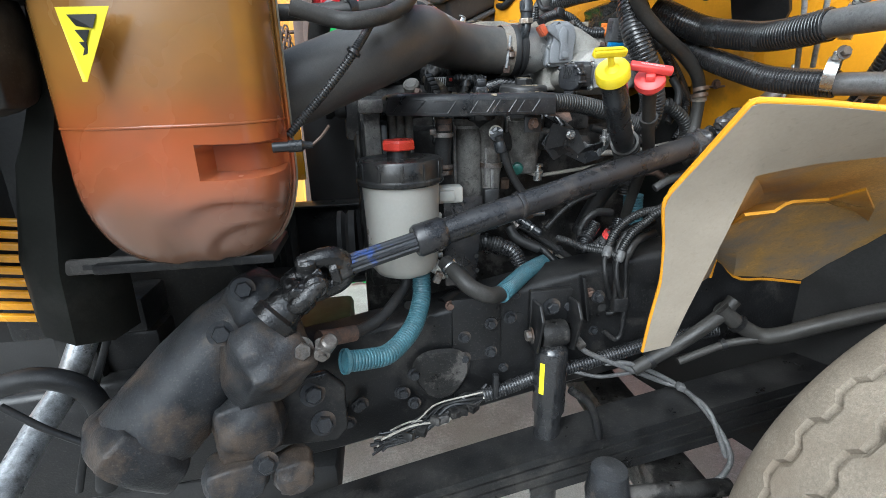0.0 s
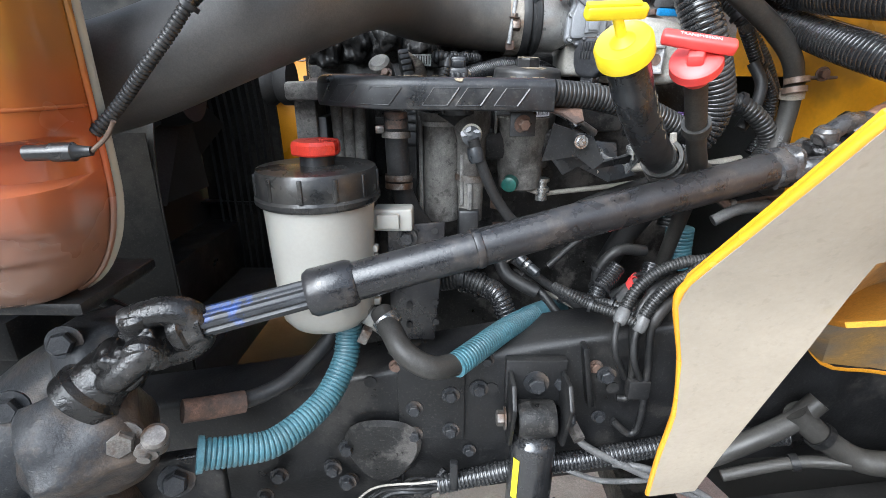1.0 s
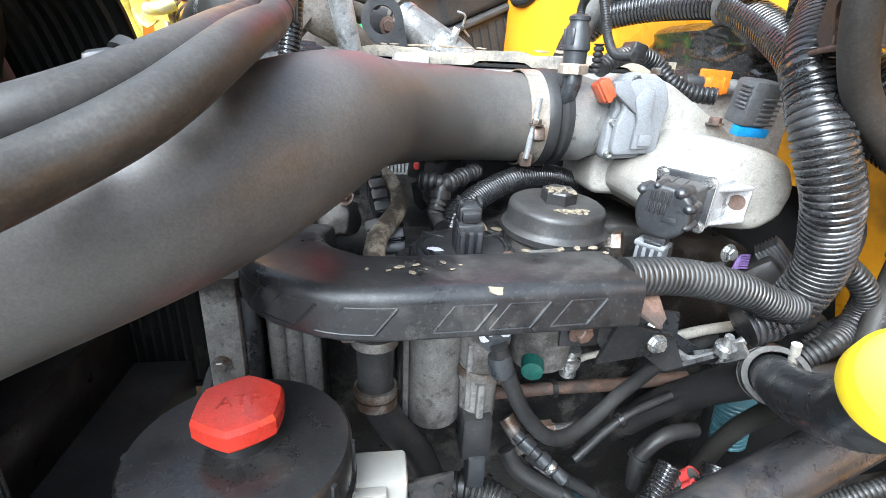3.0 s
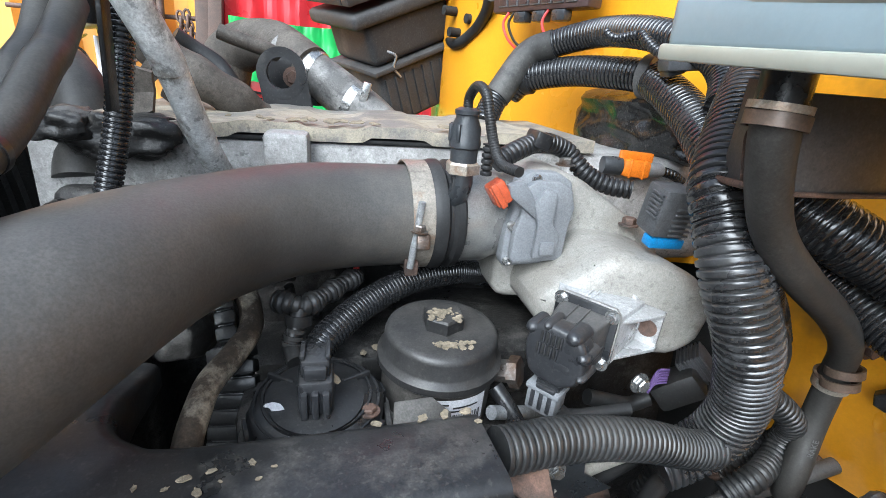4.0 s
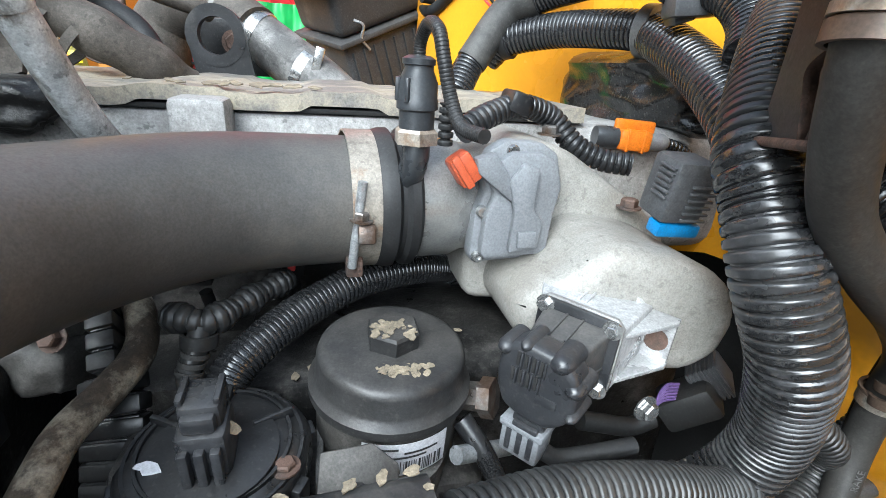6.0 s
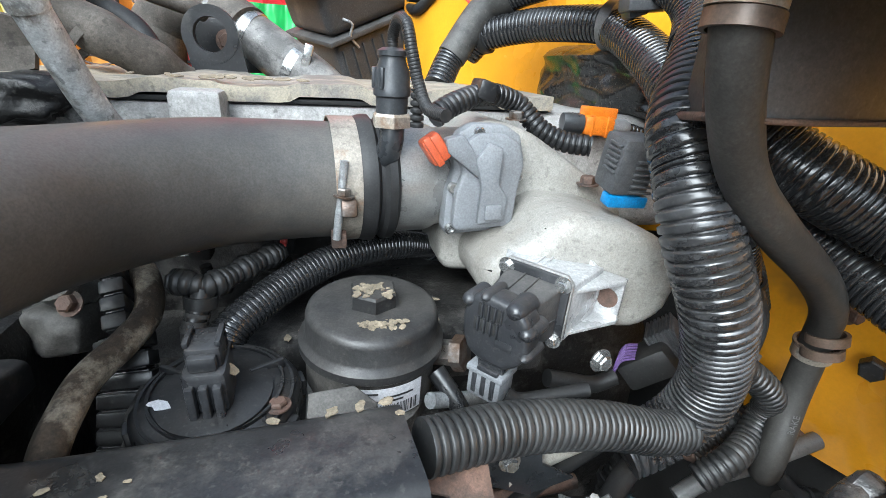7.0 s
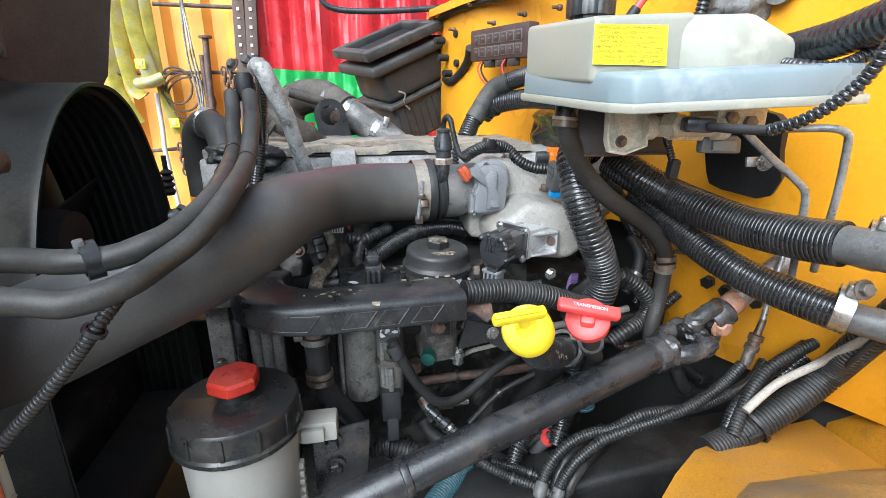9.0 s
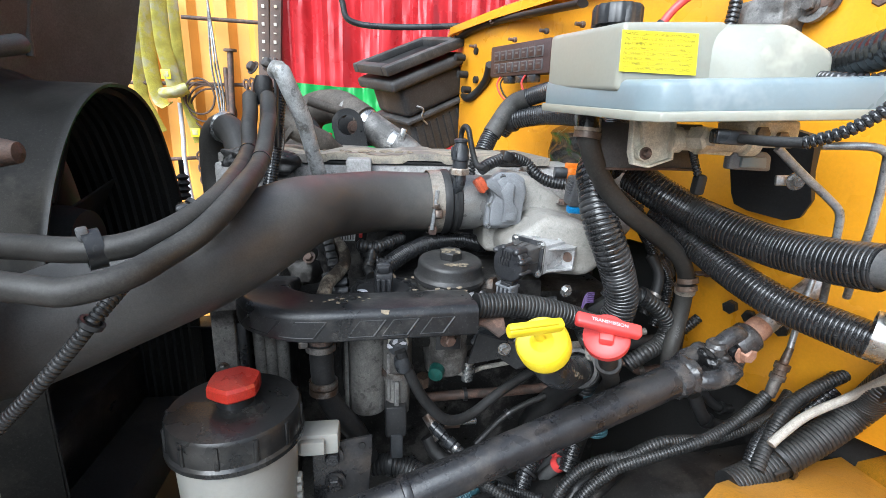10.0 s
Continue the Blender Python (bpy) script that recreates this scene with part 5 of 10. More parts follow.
def throttle():
    ob = thing("throttle_body", (0.22, 1.06, 1.23), "throttle body with a grey plastic actuator on its side", "throttle body")
    d = Vector((1.0, 0.10, 0.0)).normalized()
    c0 = Vector((0.158, 1.068, 1.284))
    m = at(c0, d)
    turned("coupling_band", [(0.050, -0.004), (0.0515, -0.004), (0.0515, 0.016), (0.050, 0.016), (0.050, -0.004)], m, "bandsteel", ob, "stained steel clamp band", n=56)
    turned("rubber_coupling", [(0.046, 0.010), (0.051, 0.016), (0.053, 0.022), (0.053, 0.028), (0.049, 0.031), (0.049, 0.034), (0.0525, 0.037), (0.0525, 0.043), (0.049, 0.046), (0.0, 0.046)], m, "rubber", ob, n=56)
    turned("barrel", [(0.0, 0.044), (0.047, 0.044), (0.047, 0.075), (0.043, 0.085), (0.043, 0.13), (0.0, 0.13)], m, "machined", ob, n=48)
    # the clamp's bolt and lugs
    part("clamp_lug", box((0.012, 0.014, 0.020), at((0.168, 1.022, 1.272), (0, -1, 0.3)), 0.002), "boltsteel", ob)
    part("clamp_lug", box((0.012, 0.014, 0.012), at((0.160, 1.028, 1.246), (0, -1, -0.2)), 0.002), "rust", ob)
    turned("clamp_bolt", [(0.0, 0.0), (0.0032, 0.0), (0.0032, 0.062), (0.0, 0.062)], at((0.158, 1.020, 1.248), (0.12, -0.05, 1.0)), "steelpipe", ob, n=12)
    bolt((0.164, 1.017, 1.283), (0.12, -0.05, 1.0), 0.010, "boltsteel", ob)
    # actuator: outline in the plane of its face
    a0 = Vector((0.272, 1.040, 1.290))
    fx, fz = Vector((1.0, 0.03, 0.0)).normalized(), Vector((0.0, 0.03, 1.0)).normalized()
    fr = Matrix((fx, fz, fx.cross(fz))).transposed().to_4x4()
    fr = Matrix.Translation(a0) @ fr
    out = [(-0.027, -0.043), (0.026, -0.040), (0.030, -0.036), (0.033, -0.002), (0.037, 0.018), (0.032, 0.038), (0.018, 0.046), (-0.008, 0.047), (-0.020, 0.040), (-0.026, 0.024), (-0.021, 0.012), (-0.028, -0.006), (-0.030, -0.036)]
    body = part("actuator", prism(out, 0.016, fr, 0.003, 2), "actuator", ob, "grey plastic actuator cover")
    part("actuator_step", prism([(x * 0.86, y * 0.86) for x, y in out], 0.010, fr @ Matrix.Translation((0.001, 0.0, 0.016)), 0.003, 2), "actuator", body)
    part("raised_tab", prism([(-0.006, -0.030), (0.016, -0.028), (0.018, -0.008), (0.010, 0.002), (0.012, 0.030), (0.0, 0.034), (-0.010, 0.020), (-0.004, 0.0)], 0.006, fr @ Matrix.Translation((0, 0, 0.026)), 0.002, 2), "actuator", body)
    part("raised_tab", box((0.014, 0.012, 0.004), fr @ Matrix.Translation((0.006, -0.020, 0.033)), 0.0015), "actuator", body)
    part("arm", prism([(-0.032, 0.026), (-0.006, 0.006), (0.0, 0.012), (-0.020, 0.040), (-0.034, 0.036)], 0.012, fr @ Matrix.Translation((0, 0, 0.018)), 0.002, 2), "actuator", body)
    part("plug", box((0.016, 0.022, 0.018), fr @ Matrix.Translation((-0.040, 0.028, 0.020)) @ Matrix.Rotation(0.6, 4, "Z"), 0.003), "vermilion", ob, "orange plug")
    part("plug_rib", box((0.006, 0.024, 0.005), fr @ Matrix.Translation((-0.043, 0.027, 0.030)) @ Matrix.Rotation(0.6, 4, "Z"), 0.0015), "vermilion", ob)
    for x, y in ((-0.024, -0.037), (0.023, -0.035), (0.031, 0.006), (-0.023, -0.003), (-0.004, 0.040)):
        turned("screw", [(0.0045, 0.0), (0.0045, 0.003), (0.0035, 0.0045), (0.0022, 0.0045), (0.0020, 0.0025), (0.0, 0.0025)], fr @ Matrix.Translation((x, y, 0.016)), "zinc", body, n=14)
    return ob


throttle()


def boost_sensor():
    ob = thing("pressure_sensor", (0.205, 1.02, 1.30), "black sensor plug with a braided cable above the throttle", "sensor")
    base = Vector((0.201, 1.030, 1.337))
    m = at(base, (0.0, -0.02, 1.0)) @ Matrix.Diagonal((1.12, 1.12, 0.66, 1.0))
    turned("hex_base", [(0.0, -0.006), (0.0135, -0.006), (0.0135, 0.006), (0.012, 0.009), (0.0, 0.009)], m, "bandsteel", ob, n=6, sharp=20)
    turned("plug", [(0.0, 0.008), (0.0105, 0.008), (0.0105, 0.026), (0.0122, 0.028), (0.0122, 0.036), (0.0115, 0.038), (0.0115, 0.052), (0.0085, 0.064), (0.0085, 0.068), (0.0095, 0.069), (0.0095, 0.074), (0.006, 0.077), (0.0, 0.077)], m, "plastic_clean", ob, n=18)
    for k in range(3):
        part("plug_key", box((0.003, 0.003, 0.022), m @ Matrix.Rotation(-2.3 + 0.8 * k, 4, "Z") @ Matrix.Translation((0.0118, 0, 0.046)), 0.0008), "plastic_clean", ob)
    tube("elbow_pipe", [base, base + Vector((0, -0.002, -0.012)), base + Vector((-0.003, 0.002, -0.026)), base + Vector((-0.008, 0.026, -0.046)), base + Vector((-0.010, 0.045, -0.054))], 0.0095, "plastic_clean", ob)
    cable = [m @ Vector(q) for q in ((0, 0, 0.072), (0.002, 0.0, 0.090), (0.014, 0.002, 0.104), (0.030, 0.004, 0.098), (0.037, 0.006, 0.075), (0.040, 0.010, 0.045), (0.050, 0.014, 0.024), (0.070, 0.02, 0.022))]
    corrugated("cable", cable, 0.0042, "rubber", ob, pitch=0.0022, depth=0.0003, n=10)
    corrugated("spring_tail", [m @ Vector((0.017, 0.014, -0.002)), m @ Vector((0.017, 0.014, 0.022)), m @ Vector((0.017, 0.014, 0.038))], 0.005, "rubber", ob, pitch=0.005, depth=0.0018)
    return ob


boost_sensor()

hs = [(0.238, 1.050, 1.339), (0.258, 1.060, 1.349), (0.291, 1.080, 1.356), (0.323, 1.090, 1.348), (0.344, 1.080, 1.327), (0.366, 1.070, 1.317), (0.387, 1.060, 1.315)]
ob = thing("engine_harness", hs[0], "ribbed black wiring harness over the intake", "wiring")
corrugated("harness", hs, 0.0098, "plastic", ob, pitch=0.0056, depth=0.0016, n=12)
part("tape_block", box((0.030, 0.018, 0.016), at((0.286, 1.075, 1.359), (0.3, 0, 1)), 0.003), "plastic", ob)
oc = Vector((0.433, 1.134, 1.325))
ob = thing("orange_connector", oc, "orange and black wiring connector beside the intake", "connector")
om = at(oc, (1, -0.15, -0.05)) @ Matrix.Scale(0.9, 4)
turned("front_half", [(0.0, -0.042), (0.011, -0.042), (0.012, -0.036), (0.012, -0.018), (0.0, -0.018)], om, "plastic_clean", ob, n=20)
part("shell", box((0.026, 0.022, 0.036), om, 0.004), "orange", ob, "orange locking shell")
part("lock", box((0.008, 0.018, 0.044), om @ Matrix.Translation((0.0, 0.012, 0)), 0.002), "orange", ob)
for dz in (-0.011, 0.011):
    part("yellow_clip", box((0.010, 0.006, 0.014), om @ Matrix.Translation((0.006, 0.0125, dz)), 0.0015), "capyellow", ob, "yellow locking clip")
    part("shell_rib", box((0.028, 0.024, 0.003), om @ Matrix.Translation((0.0, 0.0, dz * 0.8)), 0.001), "orange", ob)
turned("rear_half", [(0.0, 0.016), (0.010, 0.016), (0.010, 0.034), (0.007, 0.040), (0.0, 0.04)], om, "actuator", ob, n=20)
corrugated("tail", [om @ Vector((0, 0, 0.038)), om @ Vector((0.004, -0.004, 0.058)), om @ Vector((0.012, -0.012, 0.075))], 0.006, "loom", ob, pitch=0.005)

bc = Vector((0.379, 0.990, 1.314))
ob = thing("black_connector", bc, "grey ribbed wiring connector with a blue locking tab", "connector")
bmx = at(bc, (0.05, -0.15, 1.0), (0, 1, 0))
part("housing", box((0.032, 0.030, 0.044), bmx, 0.004), "pluggrey", ob)
for k in range(6):
    part("housing_rib", box((0.020, 0.003, 0.0022), bmx @ Matrix.Translation((0.008, -0.0155, -0.018 + 0.0048 * k)), 0.0008), "pluggrey", ob)
    part("side_rib", box((0.003, 0.016, 0.0022), bmx @ Matrix.Translation((-0.0165, -0.004, -0.004 + 0.0040 * k)), 0.0008), "pluggrey", ob)
part("blue_tab", box((0.034, 0.014, 0.010), bmx @ Matrix.Translation((0.002, -0.008, -0.027)), 0.002), "bluep", ob, "bright blue locking tab")


def egr_valve():
    ob = thing("egr_valve", (0.27, 0.93, 1.17), "black electric valve motor on a bright aluminium bracket", "valve")
    ez = Vector((-0.76, -0.65, -0.01)).normalized()
    ex = Vector((0.66, -0.75, -0.05)).normalized()
    ey = ez.cross(ex).normalized()
    ex = ey.cross(ez).normalized()
    fr = Matrix.Translation((0.2885, 0.9385, 1.2275)) @ Matrix((ex, ey, ez)).transposed().to_4x4()

    def hull(pts, bevel):
        bm = bmesh.new()
        for q in pts:
            bm.verts.new(fr @ Vector(q))
        bmesh.ops.convex_hull(bm, input=bm.verts)
        bmesh.ops.dissolve_limit(bm, angle_limit=radians(3), verts=bm.verts, edges=bm.edges)
        if bevel:
            bmesh.ops.bevel(bm, geom=list(bm.edges), offset=bevel, segments=3, profile=0.5, affect="EDGES", clamp_overlap=True)
        return bm

    # bracket: a hollow foot behind the flange, a tab with a hole, a round boss on the casting
    part("bracket", hull([(-0.0265, 0.021, -0.003), (0.0265, 0.021, -0.003), (0.0265, -0.0235, -0.003), (-0.0265, -0.0235, -0.003), (-0.050, 0.021, -0.054), (0.030, 0.018, -0.054), (0.030, -0.020, -0.054), (-0.040, -0.022, -0.054)], 0.0012), "alu_bright", ob, "bright aluminium bracket")
    for v0, v1 in ((-0.0215, -0.0185), (0.0115, 0.0145)):
        part("web", hull([(0.024, v, 0.0 - 0.004) for v in (v0, v1)] + [(0.048, v, -0.050) for v in (v0, v1)] + [(0.048, v, -0.057) for v in (v0, v1)] + [(0.026, v, -0.057) for v in (v0, v1)], 0.0006), "alu_bright", ob)
    part("tab", hull([(u, v, z) for u in (0.024, 0.0475) for v in (-0.0205, 0.0135) for z in (-0.052, -0.057)], 0.001), "alu_bright", ob)
    turned("bracket_hole", [(0.0078, 0.0), (0.0078, 0.0006), (0.0, 0.0006)], fr @ Matrix.Translation((0.0375, -0.0035, -0.0518)), "rust", ob, "rusty hole in the bracket", n=24)
    turned("bracket_disc", [(0.0335, -0.014), (0.0335, -0.002), (0.0325, 0.0), (0.0305, 0.0002), (0.029, -0.0008), (0.0, -0.0008)], fr @ Matrix.Translation((-0.002, -0.002, -0.050)) @ Matrix.Diagonal((1.0, 1.0, 1.0, 1.0)), "alu_bright", ob, n=56)
    for x0 in (-0.008, -0.003):
        part("disc_rib", box((0.0016, 0.0016, 0.022), fr @ Matrix.Translation((x0, 0.0215, -0.028)), 0.0005), "alu_bright", ob)
    # flange: a bright plate under a dark gasket
    sq = [(-0.0270, -0.022), (-0.022, -0.0270), (0.022, -0.0270), (0.0270, -0.022), (0.0270, 0.022), (0.022, 0.0270), (-0.022, 0.0270), (-0.0270, 0.022)]
    part("flange", prism(sq, 0.0035, fr @ Matrix.Translation((0, 0, -0.0035)), 0.0008), "machined", ob, "pale metal mounting flange")
    part("gasket", prism([(x * 0.965, y * 0.965) for x, y in sq], 0.003, fr, 0.0008), "motor", ob)
    neck = part("neck", hull([(u * 0.0215, v * 0.0205, 0.002) for u in (-1, 1) for v in (-1, 1)] + [(u * 0.0165, v * 0.0175 - 0.001, 0.036) for u in (-1, 1) for v in (-1, 1)], 0.003), "airbox", ob, "dusty neck of the motor")
    for u in (-0.006, 0.004):
        part("neck_rib", box((0.0014, 0.0016, 0.026), fr @ Matrix.Translation((u, 0.0195, 0.017)) @ Matrix.Rotation(0.085, 4, "X"), 0.0005), "airbox", neck)
    part("neck_rib", box((0.0016, 0.0014, 0.026), fr @ Matrix.Translation((0.0192, -0.004, 0.018)) @ Matrix.Rotation(-0.14, 4, "Y"), 0.0005), "airbox", neck)
    # rounded cap with four domes, vents and a socket
    out = [(-0.0235, -0.010), (-0.018, -0.022), (-0.008, -0.026), (0.010, -0.026), (0.020, -0.018), (0.0245, -0.004), (0.0225, 0.012), (0.014, 0.0215), (-0.010, 0.0225), (-0.020, 0.017), (-0.0245, 0.004)]
    cap = part("motor_cap", prism(out, 0.020, fr @ Matrix.Translation((0, -0.001, 0.032)), 0.0045, 4), "motor", ob, "glossy black motor cap")
    dome = [(0.0, 0.0085), (0.003, 0.0078), (0.0055, 0.0055), (0.0068, 0.002), (0.007, -0.004), (0.0072, -0.018), (0.0, -0.018)]
    for u, v, k in ((0.011, 0.0165, 1.0), (0.0205, 0.005, 0.85), (-0.021, 0.013, 0.8), (-0.009, 0.0195, 0.6), (0.0225, -0.011, 0.55)):
        turned("dome", dome, fr @ Matrix.Translation((u, v, 0.0465)) @ Matrix.Diagonal((k, k * 0.85, 0.9, 1.0)), "motor", cap, n=24, sharp=60)
    for j, (u0, v, n_) in enumerate(((-0.0115, 0.011, 4), (-0.0135, 0.0005, 4))):
        for k in range(n_):
            part("vent", box((0.0021, 0.0088, 0.003), fr @ Matrix.Translation((u0 + 0.0046 * k, v, 0.0512)), 0.0004), "black", cap)
            part("vent_rib", box((0.0013, 0.0105, 0.004), fr @ Matrix.Translation((u0 + 0.0023 + 0.0046 * k, v, 0.0522)), 0.0005), "motor", cap)
    part("badge", box((0.012, 0.006, 0.001), fr @ Matrix.Translation((0.008, -0.008, 0.0522)), 0.0004), "motor", cap)
    for u in (-1, 1):
        for v in (-1, 1):
            bolt(fr @ Vector((0.0213 * u, 0.0213 * v, 0.003)), ez, 0.0075, "zinc", ob, washer=True)
    part("socket", box((0.020, 0.010, 0.016), fr @ Matrix.Translation((-0.001, -0.030, 0.040)), 0.0025), "motor", ob)
    part("latch", box((0.016, 0.004, 0.004), fr @ Matrix.Translation((-0.001, -0.033, 0.049)), 0.0012), "motor", ob)
    plug = part("grey_plug", box((0.025, 0.024, 0.020), fr @ Matrix.Translation((-0.003, -0.045, 0.040)), 0.002), "actuator", ob, "grey plug")
    for k in range(3):
        part("plug_slot", box((0.0035, 0.015, 0.002), fr @ Matrix.Translation((-0.010 + 0.007 * k, -0.046, 0.0497)), 0.0005), "motor", plug)
    part("plug_rim", box((0.028, 0.005, 0.022), fr @ Matrix.Translation((-0.003, -0.036, 0.040)), 0.0015), "actuator", plug)
    tube("motor_lead", [fr @ Vector((0.006, -0.054, 0.036)), fr @ Vector((0.014, -0.062, 0.028)), fr @ Vector((0.03, -0.060, 0.012)), fr @ Vector((0.05, -0.056, -0.01))], 0.0055, "rubber", ob, n=12)
    return ob


egr_valve()


# ---- filler tubes ----
def oil_filler():
    top, low = Vector((0.217, 0.664, 1.224)), Vector((0.345, 0.845, 1.092))
    ob = thing("oil_filler", low, "black oil filler tube with a yellow T-handled cap", "filler tube")
    up = Vector((-0.44, -0.56, 0.70)).normalized()
    d = (low - top).normalized()
    m = at(top, -up)
    axis = [top, top - up * 0.03, top - up * 0.062, top.lerp(low, 0.62) + Vector((-0.004, -0.006, -0.010)), low - d * 0.02, low]
    line = curve(axis, 0.012)
    tube("tube", axis, 0.0187, "plastic_clean", ob, n=36)
    ring("tube_mouth", top, up, 0.0180, 0.006, "plastic_clean", ob, thick=0.0018)
    cap = turned("cap", [(0.0, -0.011), (0.009, -0.011), (0.010, -0.009), (0.0192, -0.009), (0.0220, -0.0105), (0.0240, -0.007), (0.0240, 0.006), (0.0, 0.006)], m, "capyellow", ob, "yellow cap with a T handle", n=48)
    turned("stem", [(0.0, -0.036), (0.004, -0.036), (0.0045, -0.016), (0.008, -0.012), (0.0105, -0.010), (0.0, -0.009)], m, "capyellow", cap, n=16)
    h = m @ Vector((0, 0, -0.038))
    along = Vector((1.0, 0.12, 0.04)).normalized()
    part("handle", box((0.010, 0.011, 0.050), at(h, along, up), 0.003, 3), "capyellow", cap)
    part("handle_rib", box((0.006, 0.004, 0.044), at(h + up * 0.0066, along, up), 0.0014, 2), "capyellow", cap)
    lower = [low, Vector((0.358, 0.875, 1.065)), Vector((0.36, 0.93, 1.01)), Vector((0.352, 0.985, 0.945)), Vector((0.345, 1.03, 0.88))]
    tube("lower_hose", lower, 0.0185, "rubber", ob, n=24)
    q = low + d * -0.006
    turned("clamp", [(0.022, -0.008), (0.0245, -0.008), (0.0245, 0.008), (0.022, 0.008), (0.022, -0.008)], at(q, d), "ducttape", ob, "dusty hose clamp", n=32)
    turned("clamp", [(0.021, -0.004), (0.0235, -0.004), (0.0235, 0.005), (0.021, 0.005), (0.021, -0.004)], at(q + d * 0.018, d), "ducttape", ob, n=32)
    for k, (o, dx, dy) in enumerate(((-0.030, 0.3, 0.2), (-0.020, -0.2, 0.3), (-0.008, 0.1, -0.3))):
        ring("hose_wrap", low + d * o, d + Vector((dx, dy, 0)) * 0.6, 0.0205, 0.007, "ducttape", ob, thick=0.0045)
    turned("stud", [(0.0, 0.0), (0.004, 0.0), (0.004, 0.026), (0.0, 0.027)], at(low + Vector((0.0, -0.018, 0.02)), (-0.2, -0.1, 1)), "paleloom", ob, n=12)
    # chalk-like scribbles down the tube
    rnd = random.Random(4)
    for k in range(8):
        q, q2 = line[4 + k], line[5 + k]
        ax = (q2 - q).normalized()
        out = Vector((0.62, -0.75, 0.15))
        out = (out - ax * out.dot(ax)).normalized()
        across = ax.cross(out)
        pts = [q + (out * math.cos(a) + across * math.sin(a)) * 0.0189 + ax * b for a, b in ((rnd.uniform(-0.2, 0), 0), (rnd.uniform(-0.1, 0.2), 0.004), (rnd.uniform(-0.2, 0.1), 0.008))]
        tube("pen_mark", pts, 0.0005, "chip", ob, n=5, step=0.003)
    return ob


oil_filler()


def transmission_stick():
    c = Vector((0.294, 0.697, 1.211))
    low = Vector((0.345, 0.775, 1.13))
    ob = thing("transmission_dipstick", low, "red lettered dipstick handle on a grey filler tube", "dipstick")
    d = (low - c).normalized()
    m = at(c, d)
    turned("plug", [(0.0, -0.012), (0.018, -0.012), (0.022, -0.009), (0.0225, 0.0), (0.020, 0.003), (0.015, 0.010), (0.012, 0.016), (0.0, 0.016)], m, "redpink", ob, n=40)
    hl, hr = Vector((0.259, 0.692, 1.236)), Vector((0.315, 0.677, 1.226))
    hc = (hl + hr) / 2
    along = (hr - hl).normalized()
    up = Vector((0.05, -0.62, 0.78)).normalized()
    hm = Matrix.Translation(hc) @ axes(along, up)
    handle = part("handle", box((0.013, 0.011, 0.062), hm, 0.003, 3), "redpink", ob, "red bar handle with pale lettering")
    part("stem", box((0.014, 0.026, 0.012), at(hc.lerp(c, 0.45), (c - hc)), 0.003), "redpink", ob)
    fc = bpy.data.curves.new("lettering", "FONT")
    fc.body, fc.size, fc.align_x, fc.align_y, fc.extrude = "TRANSMISSION", 0.0050, "CENTER", "CENTER", 0.0002
    tmp = bpy.data.objects.new("lettering", fc)
    me = bpy.data.meshes.new_from_object(tmp)
    bpy.data.objects.remove(tmp)
    face = (hm.to_3x3() @ Vector((0, 1, 0)))
    n = face.normalized()
    x = (along - n * along.dot(n)).normalized()
    mt = Matrix((x, n.cross(x), n)).transposed().to_4x4()
    me.transform(Matrix.Translation(hc + n * 0.0058) @ mt)
    link("lettering", me, "label", handle, "pale word on the handle")
    tube("tube", [c + d * 0.014, c.lerp(low, 0.6), low, Vector((0.372, 0.815, 1.09)), Vector((0.39, 0.87, 1.03)), Vector((0.40, 0.92, 0.95)), Vector((0.40, 0.95, 0.86))], 0.0105, "hose", ob, n=20)
    turned("clamp", [(0.011, -0.006), (0.0145, -0.006), (0.0145, 0.006), (0.011, 0.006), (0.011, -0.006)], at(c.lerp(low, 0.72), d), "ducttape", ob, n=24)
    return ob


transmission_stick()
